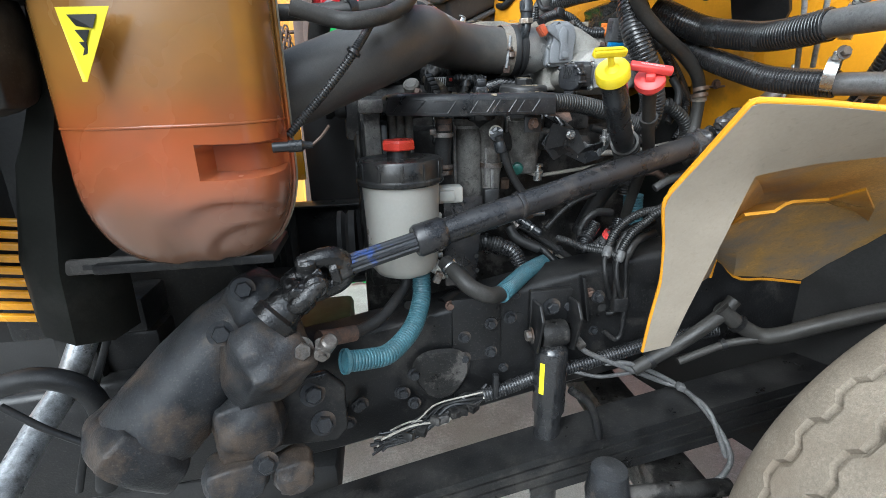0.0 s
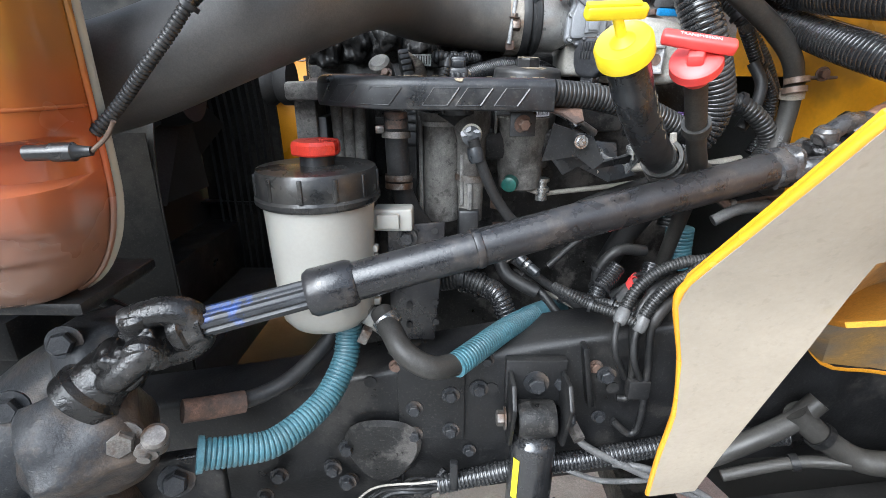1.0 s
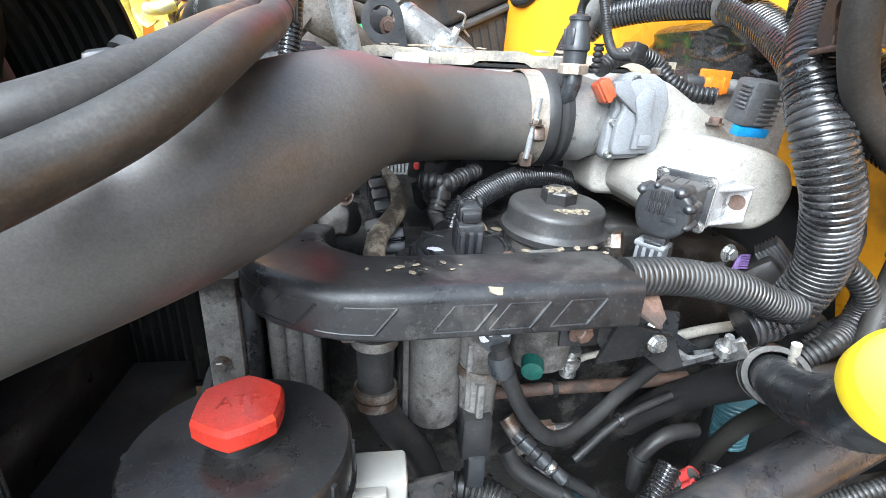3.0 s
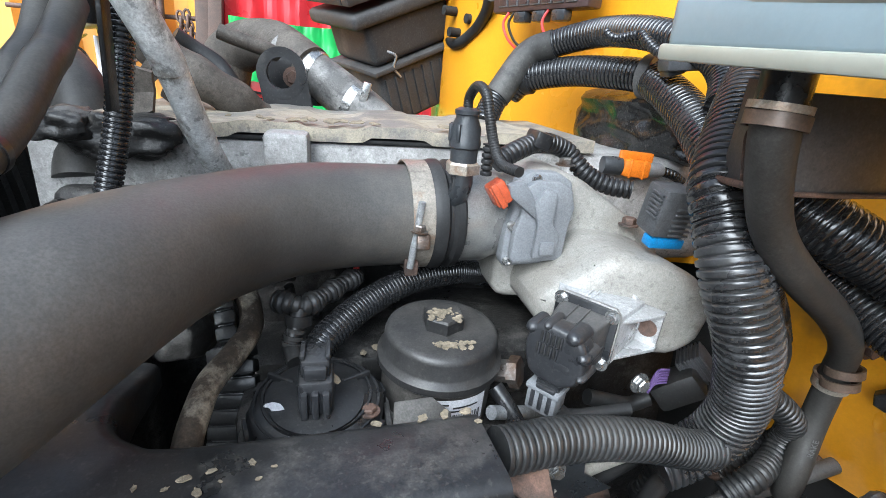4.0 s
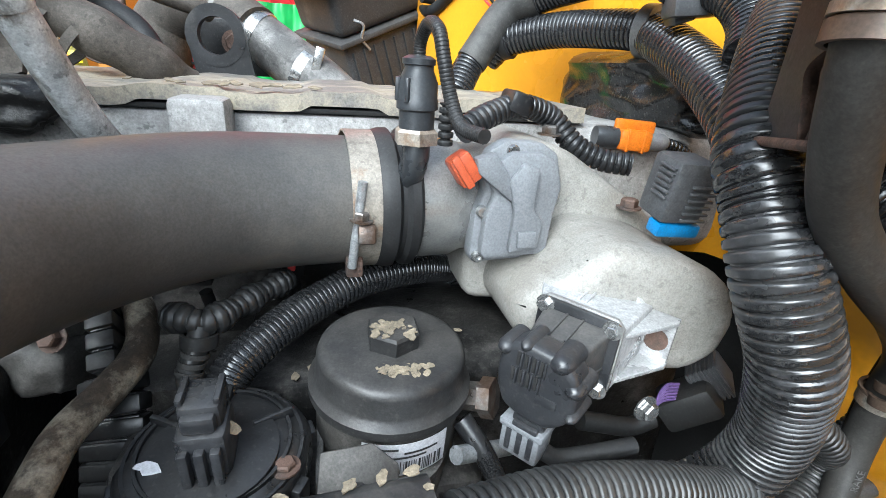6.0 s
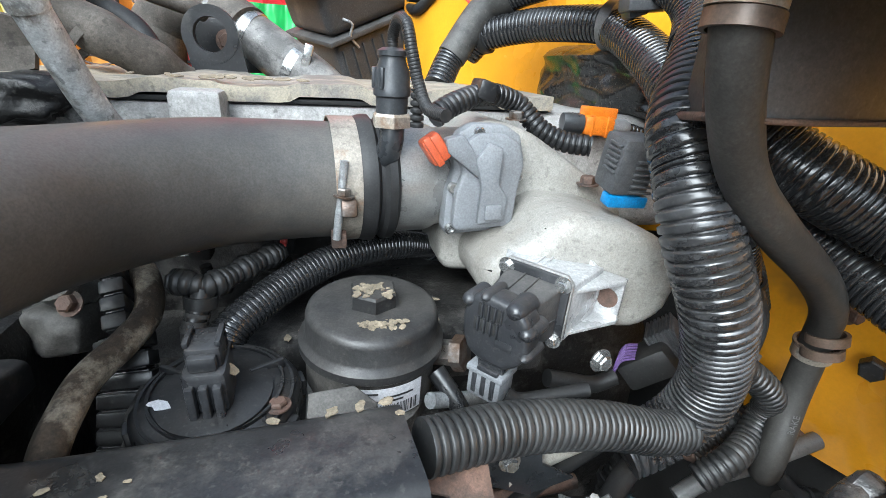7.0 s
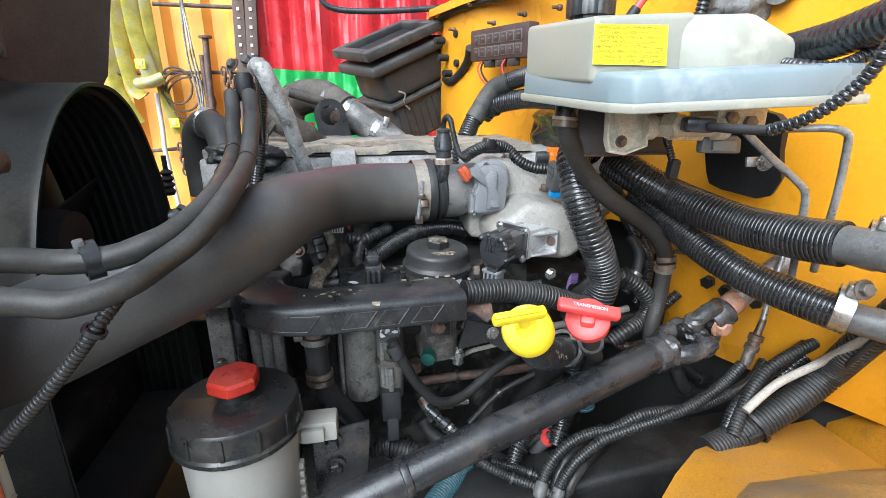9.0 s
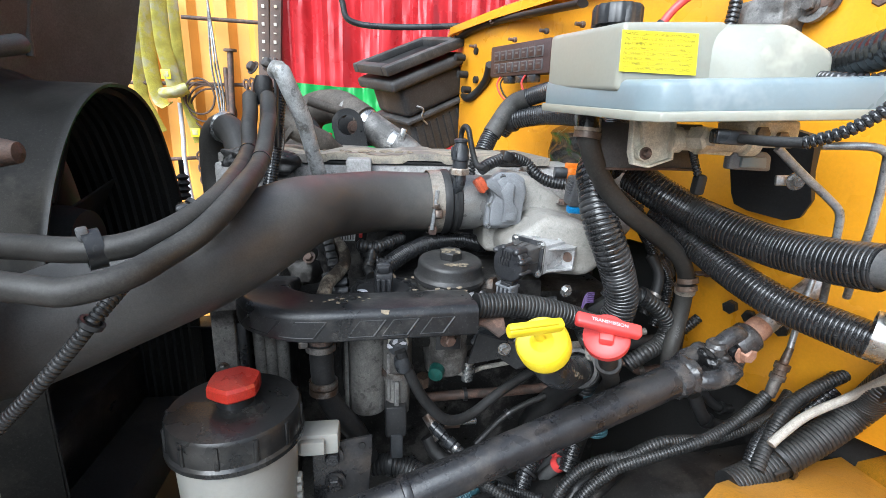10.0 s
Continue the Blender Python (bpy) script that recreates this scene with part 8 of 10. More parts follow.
tube("rod", [(-1.045, 3.400, 1.466), (-1.042, 3.390, 1.230), (-1.039, 3.380, 1.035), ((-1.039, 3.380, 1.035)[0] + 0.1, 3.36, 0.0)], 0.013, "label", ob, n=10, step=0.1)

# ---- between radiator and engine ----
ob = thing("radiator_hose", (-0.245, 1.300, 1.266), "black radiator hose elbow with a bright worm clamp", "hose")
tube("elbow", [(-0.249, 1.330, 1.244), (-0.250, 1.330, 1.308), (-0.240, 1.310, 1.365), (-0.214, 1.280, 1.389), (-0.182, 1.240, 1.377), (-0.163, 1.200, 1.342), (-0.158, 1.170, 1.286)], 0.026, "hose", ob, n=24)
q = Vector((-0.208, 1.275, 1.389))
ring("worm_clamp", q, (0.8, -0.5, -0.25), 0.0265, 0.013, "zinc", ob)
part("worm_housing", box((0.02, 0.014, 0.014), at((-0.207, 1.262, 1.402), (1, -0.3, 0)), 0.002), "zinc", ob)
part("damper", box2((-0.30, 1.50, 1.15), (-0.20, 1.64, 1.28), 0.03, 4), "black", ob)
turned("boot", [(0.0, 0.0), (0.012, 0.0), (0.016, 0.01), (0.010, 0.018), (0.017, 0.026), (0.010, 0.034), (0.017, 0.042), (0.010, 0.05), (0.016, 0.058), (0.006, 0.066), (0.006, 0.10), (0.0, 0.10)], at((-0.413, 1.600, 1.198)), "black", ob, n=18)
ob = thing("coolant_manifold", (-0.088, 1.060, 1.464), "black hose end with small bolts above the heater hoses", "hose fitting")
turned("body", [(0.0, -0.03), (0.011, -0.03), (0.013, -0.015), (0.013, 0.004), (0.009, 0.010), (0.0, 0.011)], at((-0.089, 1.060, 1.459)), "rubber", ob, n=24)
for q in ((-0.101, 1.060, 1.479), (-0.078, 1.050, 1.484), (-0.063, 1.050, 1.480)):
    bolt(Vector(q), (-0.6, -0.6, 0.5), 0.013, "boltsteel", ob)
part("stay_plate", box((0.004, 0.016, 0.125), Matrix.Translation((-0.0705, 1.052, 1.430)) @ Matrix.Rotation(0.05, 4, "Y"), 0.001), "rail", ob)
corrugated("conduit", [(-0.073, 1.100, 1.454), (-0.078, 1.090, 1.403), (-0.084, 1.080, 1.352), (-0.095, 1.060, 1.285)], 0.0105, "loom", ob, pitch=0.0045, depth=0.0014)
ob = thing("steel_tube", (-0.02, 1.12, 1.30), "weathered grey steel tube slanting over the valve cover", "tube")
tube("tube", [(-0.068, 1.045, 1.474), (-0.062, 1.032, 1.477), (-0.054, 1.030, 1.466), (-0.036, 1.060, 1.412), (-0.022, 1.100, 1.335), (-0.012, 1.14, 1.29)], 0.0118, "palesteel", ob, n=20)
tube("sleeve", [(-0.058, 1.0302, 1.4745), (-0.054, 1.030, 1.466), (-0.036, 1.060, 1.412), (-0.0335, 1.067, 1.398)], 0.0128, "palesteel", ob, "wider upper sleeve", n=20)
ob = thing("turbo_pipe", (-0.085, 1.500, 1.371), "brown-grey turbo pipe joined to a silver intake pipe", "pipe")
tube("elbow", [(-0.114, 1.6, 1.317), (-0.11, 1.6, 1.353), (-0.105, 1.6, 1.39), (-0.093, 1.6, 1.417), (-0.06, 1.585, 1.435), (-0.013, 1.55, 1.438), (0.022, 1.5, 1.422), (0.052, 1.47, 1.405)], lambda u: 0.047 - 0.012 * u, "turbo", ob, "brown-grey cast elbow", n=32)
tube("silver_pipe", [(0.004, 1.510, 1.427), (0.046, 1.480, 1.405), (0.091, 1.450, 1.376), (0.140, 1.420, 1.343), (0.17, 1.40, 1.315)], 0.034, "alu_grey", ob, "dull silver intake pipe", n=28)
for q, d in (((0.116, 1.435, 1.356), (1, -0.4, -0.5)), ((0.053, 1.475, 1.399), (1, -0.4, -0.5))):
    ring("clamp_band", q, d, 0.0345, 0.014, "zinc", ob)
part("clamp_bolt", box((0.012, 0.012, 0.03), at((0.133, 1.400, 1.378), (0.3, 0, 1)), 0.002), "zinc", ob)
tube("wrapped_pipe", [(-0.124, 1.29, 1.429), (-0.108, 1.29, 1.41), (-0.086, 1.29, 1.396), (-0.059, 1.29, 1.38), (-0.038, 1.30, 1.366), (-0.010, 1.32, 1.340)], lambda u: 0.0235 + 0.0015 * math.sin(19 * u), "turbo", ob, "dirty wrapped pipe", n=20)
for q, d in (((-0.118, 1.29, 1.396), (0.75, 0, -0.6)), ((-0.093, 1.29, 1.381), (0.75, 0, -0.6))):
    ring("wrap_band", q, d, 0.0245, 0.009, "turbo", ob, thick=0.003)
ob = thing("dusty_plate", (-0.1, 1.17, 1.36), "dark brown heat shield plate behind the steel tube", "heat shield")
hs_top, hs_low = [(-0.117, 1.17, 1.402), (-0.096, 1.17, 1.399), (-0.081, 1.17, 1.395)], [(-0.129, 1.17, 1.349), (-0.109, 1.17, 1.348), (-0.084, 1.17, 1.356)]
sheet("plate", [hs_top, [tuple((Vector(a) + Vector(b)) / 2 + Vector((0, 0.006, 0))) for a, b in zip(hs_top, hs_low)], hs_low], "turbo", ob, thick=0.006)
part("casting_lump", lump((0.085, 0.045, 0.040), Matrix.Translation((-0.105, 1.150, 1.335)), 77, 0.2), "oily", ob, sharp=180)
part("casting_lump", lump((0.050, 0.040, 0.030), Matrix.Translation((-0.150, 1.140, 1.345)), 78, 0.2), "oily", ob, sharp=180)
ob = thing("lifting_eye", (-0.105, 1.425, 1.35), "black forged lifting eye on the cylinder head", "lifting eye")
e = Vector((0.014, 1.396, 1.397))
out, inn = [], []
for k in range(28):
    a = 2 * math.pi * k / 28
    out.append(e + Vector((0.034 * math.cos(a), 0, 0.0355 * math.sin(a))))
    inn.append(e + Vector((0.0205 * math.cos(a), 0, 0.0215 * math.sin(a))))
verts, faces = [], []
for s in (-0.008, 0.008):
    verts += [p + Vector((0, s, 0)) for p in out] + [p + Vector((0, s, 0)) for p in inn]
for k in range(28):
    j = (k + 1) % 28
    faces += [(k, j, 28 + j, 28 + k), (56 + k, 84 + k, 84 + j, 56 + j), (k, 56 + k, 56 + j, j), (28 + k, 28 + j, 84 + j, 84 + k)]
finish("eye", verts, faces, "plastic", ob)
low = [(0.0215 * math.cos(math.pi + math.pi * k / 10), 0.0225 * math.sin(math.pi + math.pi * k / 10)) for k in range(11)]
part("leg", prism(low + [(0.0336, 0.0), (0.048, -0.075), (-0.020, -0.075), (-0.0336, 0.0)], 0.014, Matrix(((1, 0, 0, e.x), (0, 0, -1, e.y + 0.007), (0, 1, 0, e.z), (0, 0, 0, 1))), 0), "plastic", ob)
bolt((e.x + 0.012, e.y + 0.05, e.z - 0.006), (0, -1, 0), 0.020, "rust", ob)
part("back_bracket", box((0.085, 0.006, 0.07), Matrix.Translation((e.x + 0.012, e.y + 0.056, e.z - 0.012)), 0.002), "rail", ob)
ob = thing("heater_pipe", (-0.073, 1.400, 1.435), "black rubber pipes crossing above the valve cover", "hose")
tube("pipe", [(-0.068, 1.4, 1.446), (-0.044, 1.4, 1.438), (-0.006, 1.4, 1.427), (0.006, 1.41, 1.422)], 0.0105, "turbo", ob, n=16)
tube("pipe", [(-0.115, 1.36, 1.433), (-0.094, 1.37, 1.418), (-0.067, 1.37, 1.401), (-0.049, 1.36, 1.378), (-0.028, 1.34, 1.345)], 0.0135, "rubber", ob, n=18)
ob = thing("red_tag", (-0.057, 1.600, 1.345), "small red plastic tag with slots behind the engine", "tag")
part("tag", box((0.034, 0.006, 0.06), Matrix.Translation((-0.057, 1.600, 1.345)) @ Matrix.Rotation(0.12, 4, "Y"), 0.002), "redpink", ob)
for k in range(4):
    part("slot", box((0.022, 0.003, 0.004), Matrix.Translation(Vector((-0.055, 1.597, 1.357)) + Vector((0, -0.004, -0.010 * k))) @ Matrix.Rotation(0.12, 4, "Y"), 0.0), "black", ob)


def heater_box():
    """The black air box with its open top mouth, leaning beyond the engine."""
    Y = 1.90
    u, v = Vector((0.80, 0.35, 0.36)).normalized(), Vector((-0.45, 0.85, 0.10)).normalized()
    w = u.cross(v).normalized()
    v = w.cross(u)
    c = Vector((0.189, 1.900, 1.596)) - w * 0.165
    ob = thing("air_box", (c.x, Y, c.z - 0.15), "black ribbed plastic air box with an open mouth", "air box")
    m = Matrix.Translation(c) @ Matrix((u, v, w)).transposed().to_4x4() @ Matrix.Scale(0.94, 4)
    part("lower_case", box((0.26, 0.22, 0.14), m @ Matrix.Translation((0.005, 0.0, -0.055)), 0.012, 3), "airbox", ob)
    for k in range(9):
        part("case_rib", box((0.004, 0.008, 0.11), m @ Matrix.Translation((-0.11 + 0.028 * k, -0.112, -0.06)), 0.001), "airbox", ob)
    part("split_flange", box((0.29, 0.25, 0.012), m @ Matrix.Translation((0.005, 0.0, 0.018)), 0.003), "airbox", ob)
    part("upper_case", box((0.25, 0.21, 0.10), m @ Matrix.Translation((0.0, 0.0, 0.075)), 0.02, 3), "airbox", ob)
    part("shoulder", box((0.30, 0.25, 0.035), m @ Matrix.Translation((-0.01, 0.0, 0.140)), 0.012, 3), "airbox", ob)
    mm = m @ Matrix.Translation((-0.01, 0.0, 0.190))
    for sx, sy, px_, py_ in ((0.30, 0.035, 0, -0.105), (0.30, 0.035, 0, 0.105), (0.035, 0.175, -0.1325, 0), (0.035, 0.175, 0.1325, 0)):
        part("mouth_lip", box((sx, sy, 0.03), mm @ Matrix.Translation((px_, py_, 0)), 0.006, 2), "airbox", ob)
    part("mouth_floor", box((0.24, 0.18, 0.01), mm @ Matrix.Translation((0, 0, -0.012)), 0.002), "black", ob)
    tube("clip", [m @ Vector((-0.09, -0.118, 0.06)), m @ Vector((-0.075, -0.128, 0.045)), m @ Vector((-0.085, -0.122, 0.02)), m @ Vector((-0.07, -0.118, -0.01))], 0.003, "steelpipe", ob, n=8)
    tube("drain_tube", [m @ Vector((0.13, -0.05, 0.03)), (0.354, 1.800, 1.479), (0.372, 1.720, 1.499), (0.380, 1.660, 1.529), (0.377, 1.620, 1.558)], 0.012, "rubber", ob, n=14)
    return ob


heater_box()


# mirror arm, cowl seal and a red hose along the top of the cowl
ob = thing("mirror_arm", (0.139, 1.900, 1.684), "black tubular mirror arm above the cowl", "mirror arm")
tube("arm", [(-0.027, 1.900, 1.796), (-0.019, 1.900, 1.743), (0.007, 1.900, 1.693), (0.139, 1.900, 1.684), (0.422, 1.900, 1.703)], 0.009, "plastic_clean", ob, n=14)
turned("foot", [(0.0, -0.01), (0.022, -0.01), (0.022, 0.004), (0.012, 0.008), (0.0, 0.008)], at((0.418, 1.900, 1.703), (1, 0, 0)), "plastic_clean", ob, n=20)

# rubber seal along the cowl's edge
ob = thing("cowl_seal", (0.353, 1.750, 1.663), "dark rubber seal along the edge of the yellow cowl", "seal")
tube("strip", [(0.313, 1.970, 1.642), (0.332, 1.870, 1.656), (0.355, 1.760, 1.665), (0.388, 1.620, 1.663), (0.426, 1.450, 1.652), (0.466, 1.250, 1.635)], 0.013, "rubber", ob, n=14, squash=0.6)
for q in ((0.332, 1.870, 1.656), (0.388, 1.620, 1.663)):
    bolt(Vector(q) + Vector((-0.012, -0.006, 0.0)), (-0.9, -0.4, 0.2), 0.011, "rust", ob)
# ---- engine side: pumps, brackets, lines ----
ob = thing("oil_cooler", (0.055, 0.93, 1.0), "pitted grey cast oil cooler column", "oil cooler")
turned("column", [(0.0, 1.000), (0.0255, 1.000), (0.0275, 1.003), (0.0275, 1.14), (0.033, 1.145), (0.033, 1.155), (0.0, 1.156)], at((0.058, 0.930, 0.0)), "dirtcast", ob, n=32)
part("flange", box2((0.020, 0.935, 1.02), (0.098, 0.985, 1.165), 0.008), "oily", ob)
part("side_seam", box2((0.0255, 0.915, 1.004), (0.0315, 0.938, 1.15), 0.0015), "dirtcast", ob)
ring("rim", (0.058, 0.930, 1.140), (0, 0, 1), 0.0285, 0.006, "alu_grey", ob)
ob = thing("pump_column", (0.10, 0.92, 1.0), "grey pump column with a black sensor", "fuel pump")
turned("column", [(0.0, 1.0), (0.017, 1.002), (0.0185, 1.05), (0.0205, 1.055), (0.0205, 1.12), (0.026, 1.135), (0.026, 1.16), (0.0, 1.162)], at((0.100, 0.915, 0.0)), "dirtcast", ob, n=26)
ring("clamp_band", (0.100, 0.915, 1.066), (0.05, 0, 1), 0.0212, 0.009, "boltsteel", ob, thick=0.002)
part("rib", box2((0.0945, 0.890, 1.022), (0.1015, 0.900, 1.060), 0.0015), "alu_grey", ob)
part("rib", box2((0.084, 0.897, 1.028), (0.0895, 0.905, 1.10), 0.0015), "alu_grey", ob)
part("sensor", box2((0.082, 0.888, 0.972), (0.112, 0.925, 1.022), 0.004), "plastic", ob)
part("sensor_plug", box2((0.089, 0.884, 0.94), (0.107, 0.905, 0.978), 0.003), "plastic_clean", ob)
ob = thing("fuel_line", (0.095, 0.86, 1.13), "black quick-connect fuel line curving below the cover", "fuel line")
ring("white_collar", (0.0985, 0.868, 1.131), (-0.2, -1, 0.2), 0.0105, 0.006, "cream", ob, "broken white collar", thick=0.0028)
turned("elbow", [(0.0, -0.02), (0.010, -0.02), (0.0125, 0.0), (0.0125, 0.012), (0.0, 0.014)], at((0.099, 0.872, 1.128), (-0.1, -1, 0.15)), "plastic_clean", ob, n=20)
for k, q in enumerate(((0.087, 0.857, 1.132), (0.094, 0.857, 1.138), (0.104, 0.857, 1.136))):
    chip("gunk", q, (0.0, -1, 0.2), 0.0055, "label", ob, 40 + k)
turned("collar", [(0.0, 0.0), (0.0092, 0.0), (0.0105, 0.006), (0.0105, 0.016), (0.009, 0.020), (0.0, 0.020)], at((0.101, 0.858, 1.116), (0.25, -0.05, -1)), "plastic_clean", ob, n=18)
tube("line", [(0.100, 0.856, 1.126), (0.114, 0.862, 1.087), (0.136, 0.870, 1.041), (0.168, 0.880, 1.003), (0.206, 0.895, 0.999), (0.258, 0.920, 1.020), (0.323, 0.950, 1.037), (0.394, 0.970, 1.053)], 0.0075, "rubber", ob, n=14)
ob = thing("fuel_cup", (0.19, 0.95, 1.05), "pale grey metal fuel strainer cup", "fuel strainer")
cc = Vector((0.176, 0.960, 1.096))
big = Matrix.Diagonal((1.25, 1.25, 1.0, 1.0))
turned("cup", [(0.0, -0.056), (0.0225, -0.056), (0.025, -0.053), (0.031, 0.02), (0.033, 0.05), (0.0, 0.05)], at(cc) @ big, "dirtcast", ob, n=32)
part("cap_block", box((0.075, 0.05, 0.03), at(cc + Vector((0, 0.01, 0.055))), 0.008), "dirtcast", ob)
turned("teal_plug", [(0.0, -0.015), (0.010, -0.015), (0.012, 0.0), (0.011, 0.014), (0.006, 0.016), (0.0, 0.016)], at((0.160, 0.932, 1.054), (-0.3, -0.9, -0.1)), "tealplug", ob, "teal plastic plug", n=16)
turned("bleed_valve", [(0.0, -0.016), (0.009, -0.016), (0.009, -0.004), (0.012, -0.003), (0.012, 0.005), (0.007, 0.006), (0.007, 0.012), (0.011, 0.013), (0.011, 0.018), (0.0, 0.019)], at((0.210, 0.953, 1.038)), "zinc", ob, "bright bleed valve", n=18)
tube("bleed_line", [(0.165, 0.935, 1.050), (0.19, 0.945, 1.040), (0.212, 0.955, 1.032), (0.244, 0.975, 1.030), (0.334, 0.985, 1.038), (0.415, 0.990, 1.050)], 0.004, "paleloom", ob, n=10)

for pts, r, mt, lab in (([(0.141, 1.000, 0.964), (0.218, 1.000, 0.967), (0.295, 1.000, 0.968), (0.396, 1.000, 0.974)], 0.008, "rust", "dark red-brown fuel pipe on the engine block"),
                        ([(0.224, 0.930, 0.921), (0.277, 0.940, 0.965), (0.342, 0.950, 0.988), (0.416, 0.960, 1.004)], 0.005, "rubber", "thin black line beside the engine block"),
                        ([(0.088, 0.930, 0.893), (0.119, 0.920, 0.892), (0.145, 0.900, 0.884), (0.159, 0.890, 0.855)], 0.017, "loom", "black corrugated loom below the fuel pump"),
                        ([(0.164, 0.990, 0.908), (0.190, 0.950, 0.894), (0.218, 0.920, 0.876), (0.242, 0.900, 0.850)], 0.007, "rail", "dark jointed fuel line"),
                        ([(0.057, 0.930, 0.894), (0.093, 0.920, 0.903), (0.123, 0.910, 0.896)], 0.016, "loom_dusty", "grey corrugated loom end"),
                        ([(0.430, 0.925, 1.166), (0.464, 0.919, 1.166), (0.503, 0.917, 1.137), (0.520, 0.928, 1.107), (0.505, 0.922, 1.085), (0.476, 0.909, 1.078), (0.45, 0.91, 1.06)], 0.0125, "loom_dusty", "looped black corrugated loom beside the transmission stick"),
                        ([(0.589, 0.930, 0.986), (0.610, 0.920, 0.945), (0.663, 0.920, 0.927), (0.739, 0.930, 0.929)], 0.011, "rubber", "black rubber hose behind the steering joint"),
                        ([(0.630, 0.970, 0.970), (0.668, 0.960, 0.938), (0.737, 0.970, 0.932)], 0.008, "rubber", "black rubber hose behind the steering joint"),
                        ([(0.494, 0.960, 1.034), (0.528, 0.960, 1.063), (0.567, 0.960, 1.086), (0.596, 0.960, 1.111)], 0.008, "loom_dusty", "short grey corrugated loom"),
                        ([(0.47, 0.95, 1.262), (0.51, 0.97, 1.215), (0.546, 0.985, 1.174), (0.549, 0.985, 1.126), (0.53, 0.98, 1.09)], 0.009, "loom", "black corrugated engine loom by the bulkhead"),
                        ([(0.461, 1.020, 1.309), (0.484, 1.000, 1.283), (0.525, 0.990, 1.226), (0.553, 0.990, 1.175)], 0.010, "loom_dusty", "dusty corrugated engine loom by the bulkhead"),
                        ([(0.305, 0.930, 0.873), (0.304, 0.930, 0.917), (0.332, 0.930, 0.948), (0.375, 0.940, 0.944)], 0.009, "rubber", "looped black hose low on the engine"),
                        ([(-0.015, 0.840, 0.808), (0.025, 0.870, 0.814), (0.089, 0.920, 0.781), (0.161, 0.950, 0.738)], 0.012, "rubber", "black hose behind the bracket"),
                        ([(0.170, 0.930, 0.932), (0.251, 0.920, 0.874), (0.328, 0.920, 0.820), (0.463, 0.920, 0.756)], 0.007, "rubber", "black lines above the frame rail"),
                        ([(0.166, 0.950, 0.892), (0.248, 0.940, 0.860), (0.310, 0.930, 0.828), (0.388, 0.930, 0.790)], 0.004, "paleloom", "thin pale line above the frame rail"),
                        ([(0.416, 0.970, 0.975), (0.420, 0.970, 1.000), (0.433, 0.970, 1.031)], 0.015, "loom_dusty", "grey corrugated sleeve under the filler tube")):
    o = thing("engine_line", pts[0], lab, "hose", "engine lines")
    if mt.startswith("loom"):
        corrugated("sleeve", pts, r, mt, o, pitch=0.005 if r < 0.012 else 0.006, n=14)
    else:
        tube("line", pts, r, mt, o, n=12)
    ring("clip", pts[1], Vector(pts[2]) - Vector(pts[0]), r + 0.0008, 0.006, "plastic", o)
ob = thing("tube_collar", (0.429, 0.950, 0.958), "pale blue-grey collar low on the filler tube", "collar")
corrugated("sleeve", [(0.433, 0.950, 0.915), (0.430, 0.950, 0.952), (0.429, 0.950, 0.979)], 0.021, "teal", ob, pitch=0.006, depth=0.0015)

# fuel rail fittings
ob = thing("fuel_fitting", (0.164, 0.960, 0.940), "jointed steel and brass fuel fittings", "fitting")
turned("fitting", [(0.0, -0.02), (0.010, -0.02), (0.010, 0.012), (0.013, 0.013), (0.013, 0.022), (0.0, 0.023)], at((0.161, 0.960, 0.938), (0.5, -0.6, -0.7)), "boltsteel", ob, n=18)
turned("brass_nut", [(0.0, -0.012), (0.010, -0.012), (0.010, 0.012), (0.0, 0.012)], at((0.188, 0.950, 0.950), (1, 0, 0)), "copper", ob, n=6)
turned("pipe_end", [(0.0, -0.014), (0.006, -0.014), (0.006, 0.014), (0.0, 0.014)], at((0.213, 0.950, 0.950), (1, 0, 0)), "zinc", ob, n=12)
turned("brass_nut", [(0.0, -0.010), (0.010, -0.010), (0.010, 0.010), (0.0, 0.010)], at((0.142, 0.965, 1.017), (0, -0.2, 1)), "copper", ob, n=6)

# reservoir bracket with bolts, moulded tab
ob = thing("reservoir_bracket", (0.03, 0.83, 0.86), "rust-tinged drilled steel bracket holding the reservoir", "bracket")
a, b = Vector((-0.010, 0.816, 1.020)), Vector((0.064, 0.826, 1.026))
part("plate", prism([(0.0, -0.165), (0.060, -0.17), (0.0745, -0.02), (0.0745, 0.004), (0.0, 0.0)], 0.004, Matrix(((0.99, 0, 0.0, a.x), (0.135, 0, 1, a.y), (0, 1, 0, a.z), (0, 0, 0, 1))), 0.001), "shaft", ob)
for q in ((0.015, 0.816, 1.006), (0.017, 0.818, 0.966)):
    bolt(Vector(q), (0, -1, 0), 0.017, "shaft", ob)
for q in ((0.051, 0.823, 1.013), (0.051, 0.824, 0.909), (0.016, 0.818, 0.908), (0.052, 0.824, 0.879), (0.015, 0.818, 0.877)):
    turned("drilled_hole", [(0.0045, 0.0), (0.0045, 0.0012), (0.0, 0.0012)], at(Vector(q), (0, -1, 0)), "black", ob, n=14)
tab = thing("reservoir_tab", (-0.02, 0.80, 1.02), "white moulded tab beside the reservoir", "moulded tab")
part("tab", box2((-0.026, 0.802, 1.018), (0.024, 0.834, 1.047), 0.004), "white", tab)
part("tab_step", box2((-0.020, 0.794, 1.024), (0.008, 0.804, 1.042), 0.002), "white", tab)
for k in range(7):
    part("spine", box2((-0.031, 0.782, 0.925 + 0.012 * k), (-0.018, 0.794, 0.934 + 0.012 * k), 0.002), "white", tab)
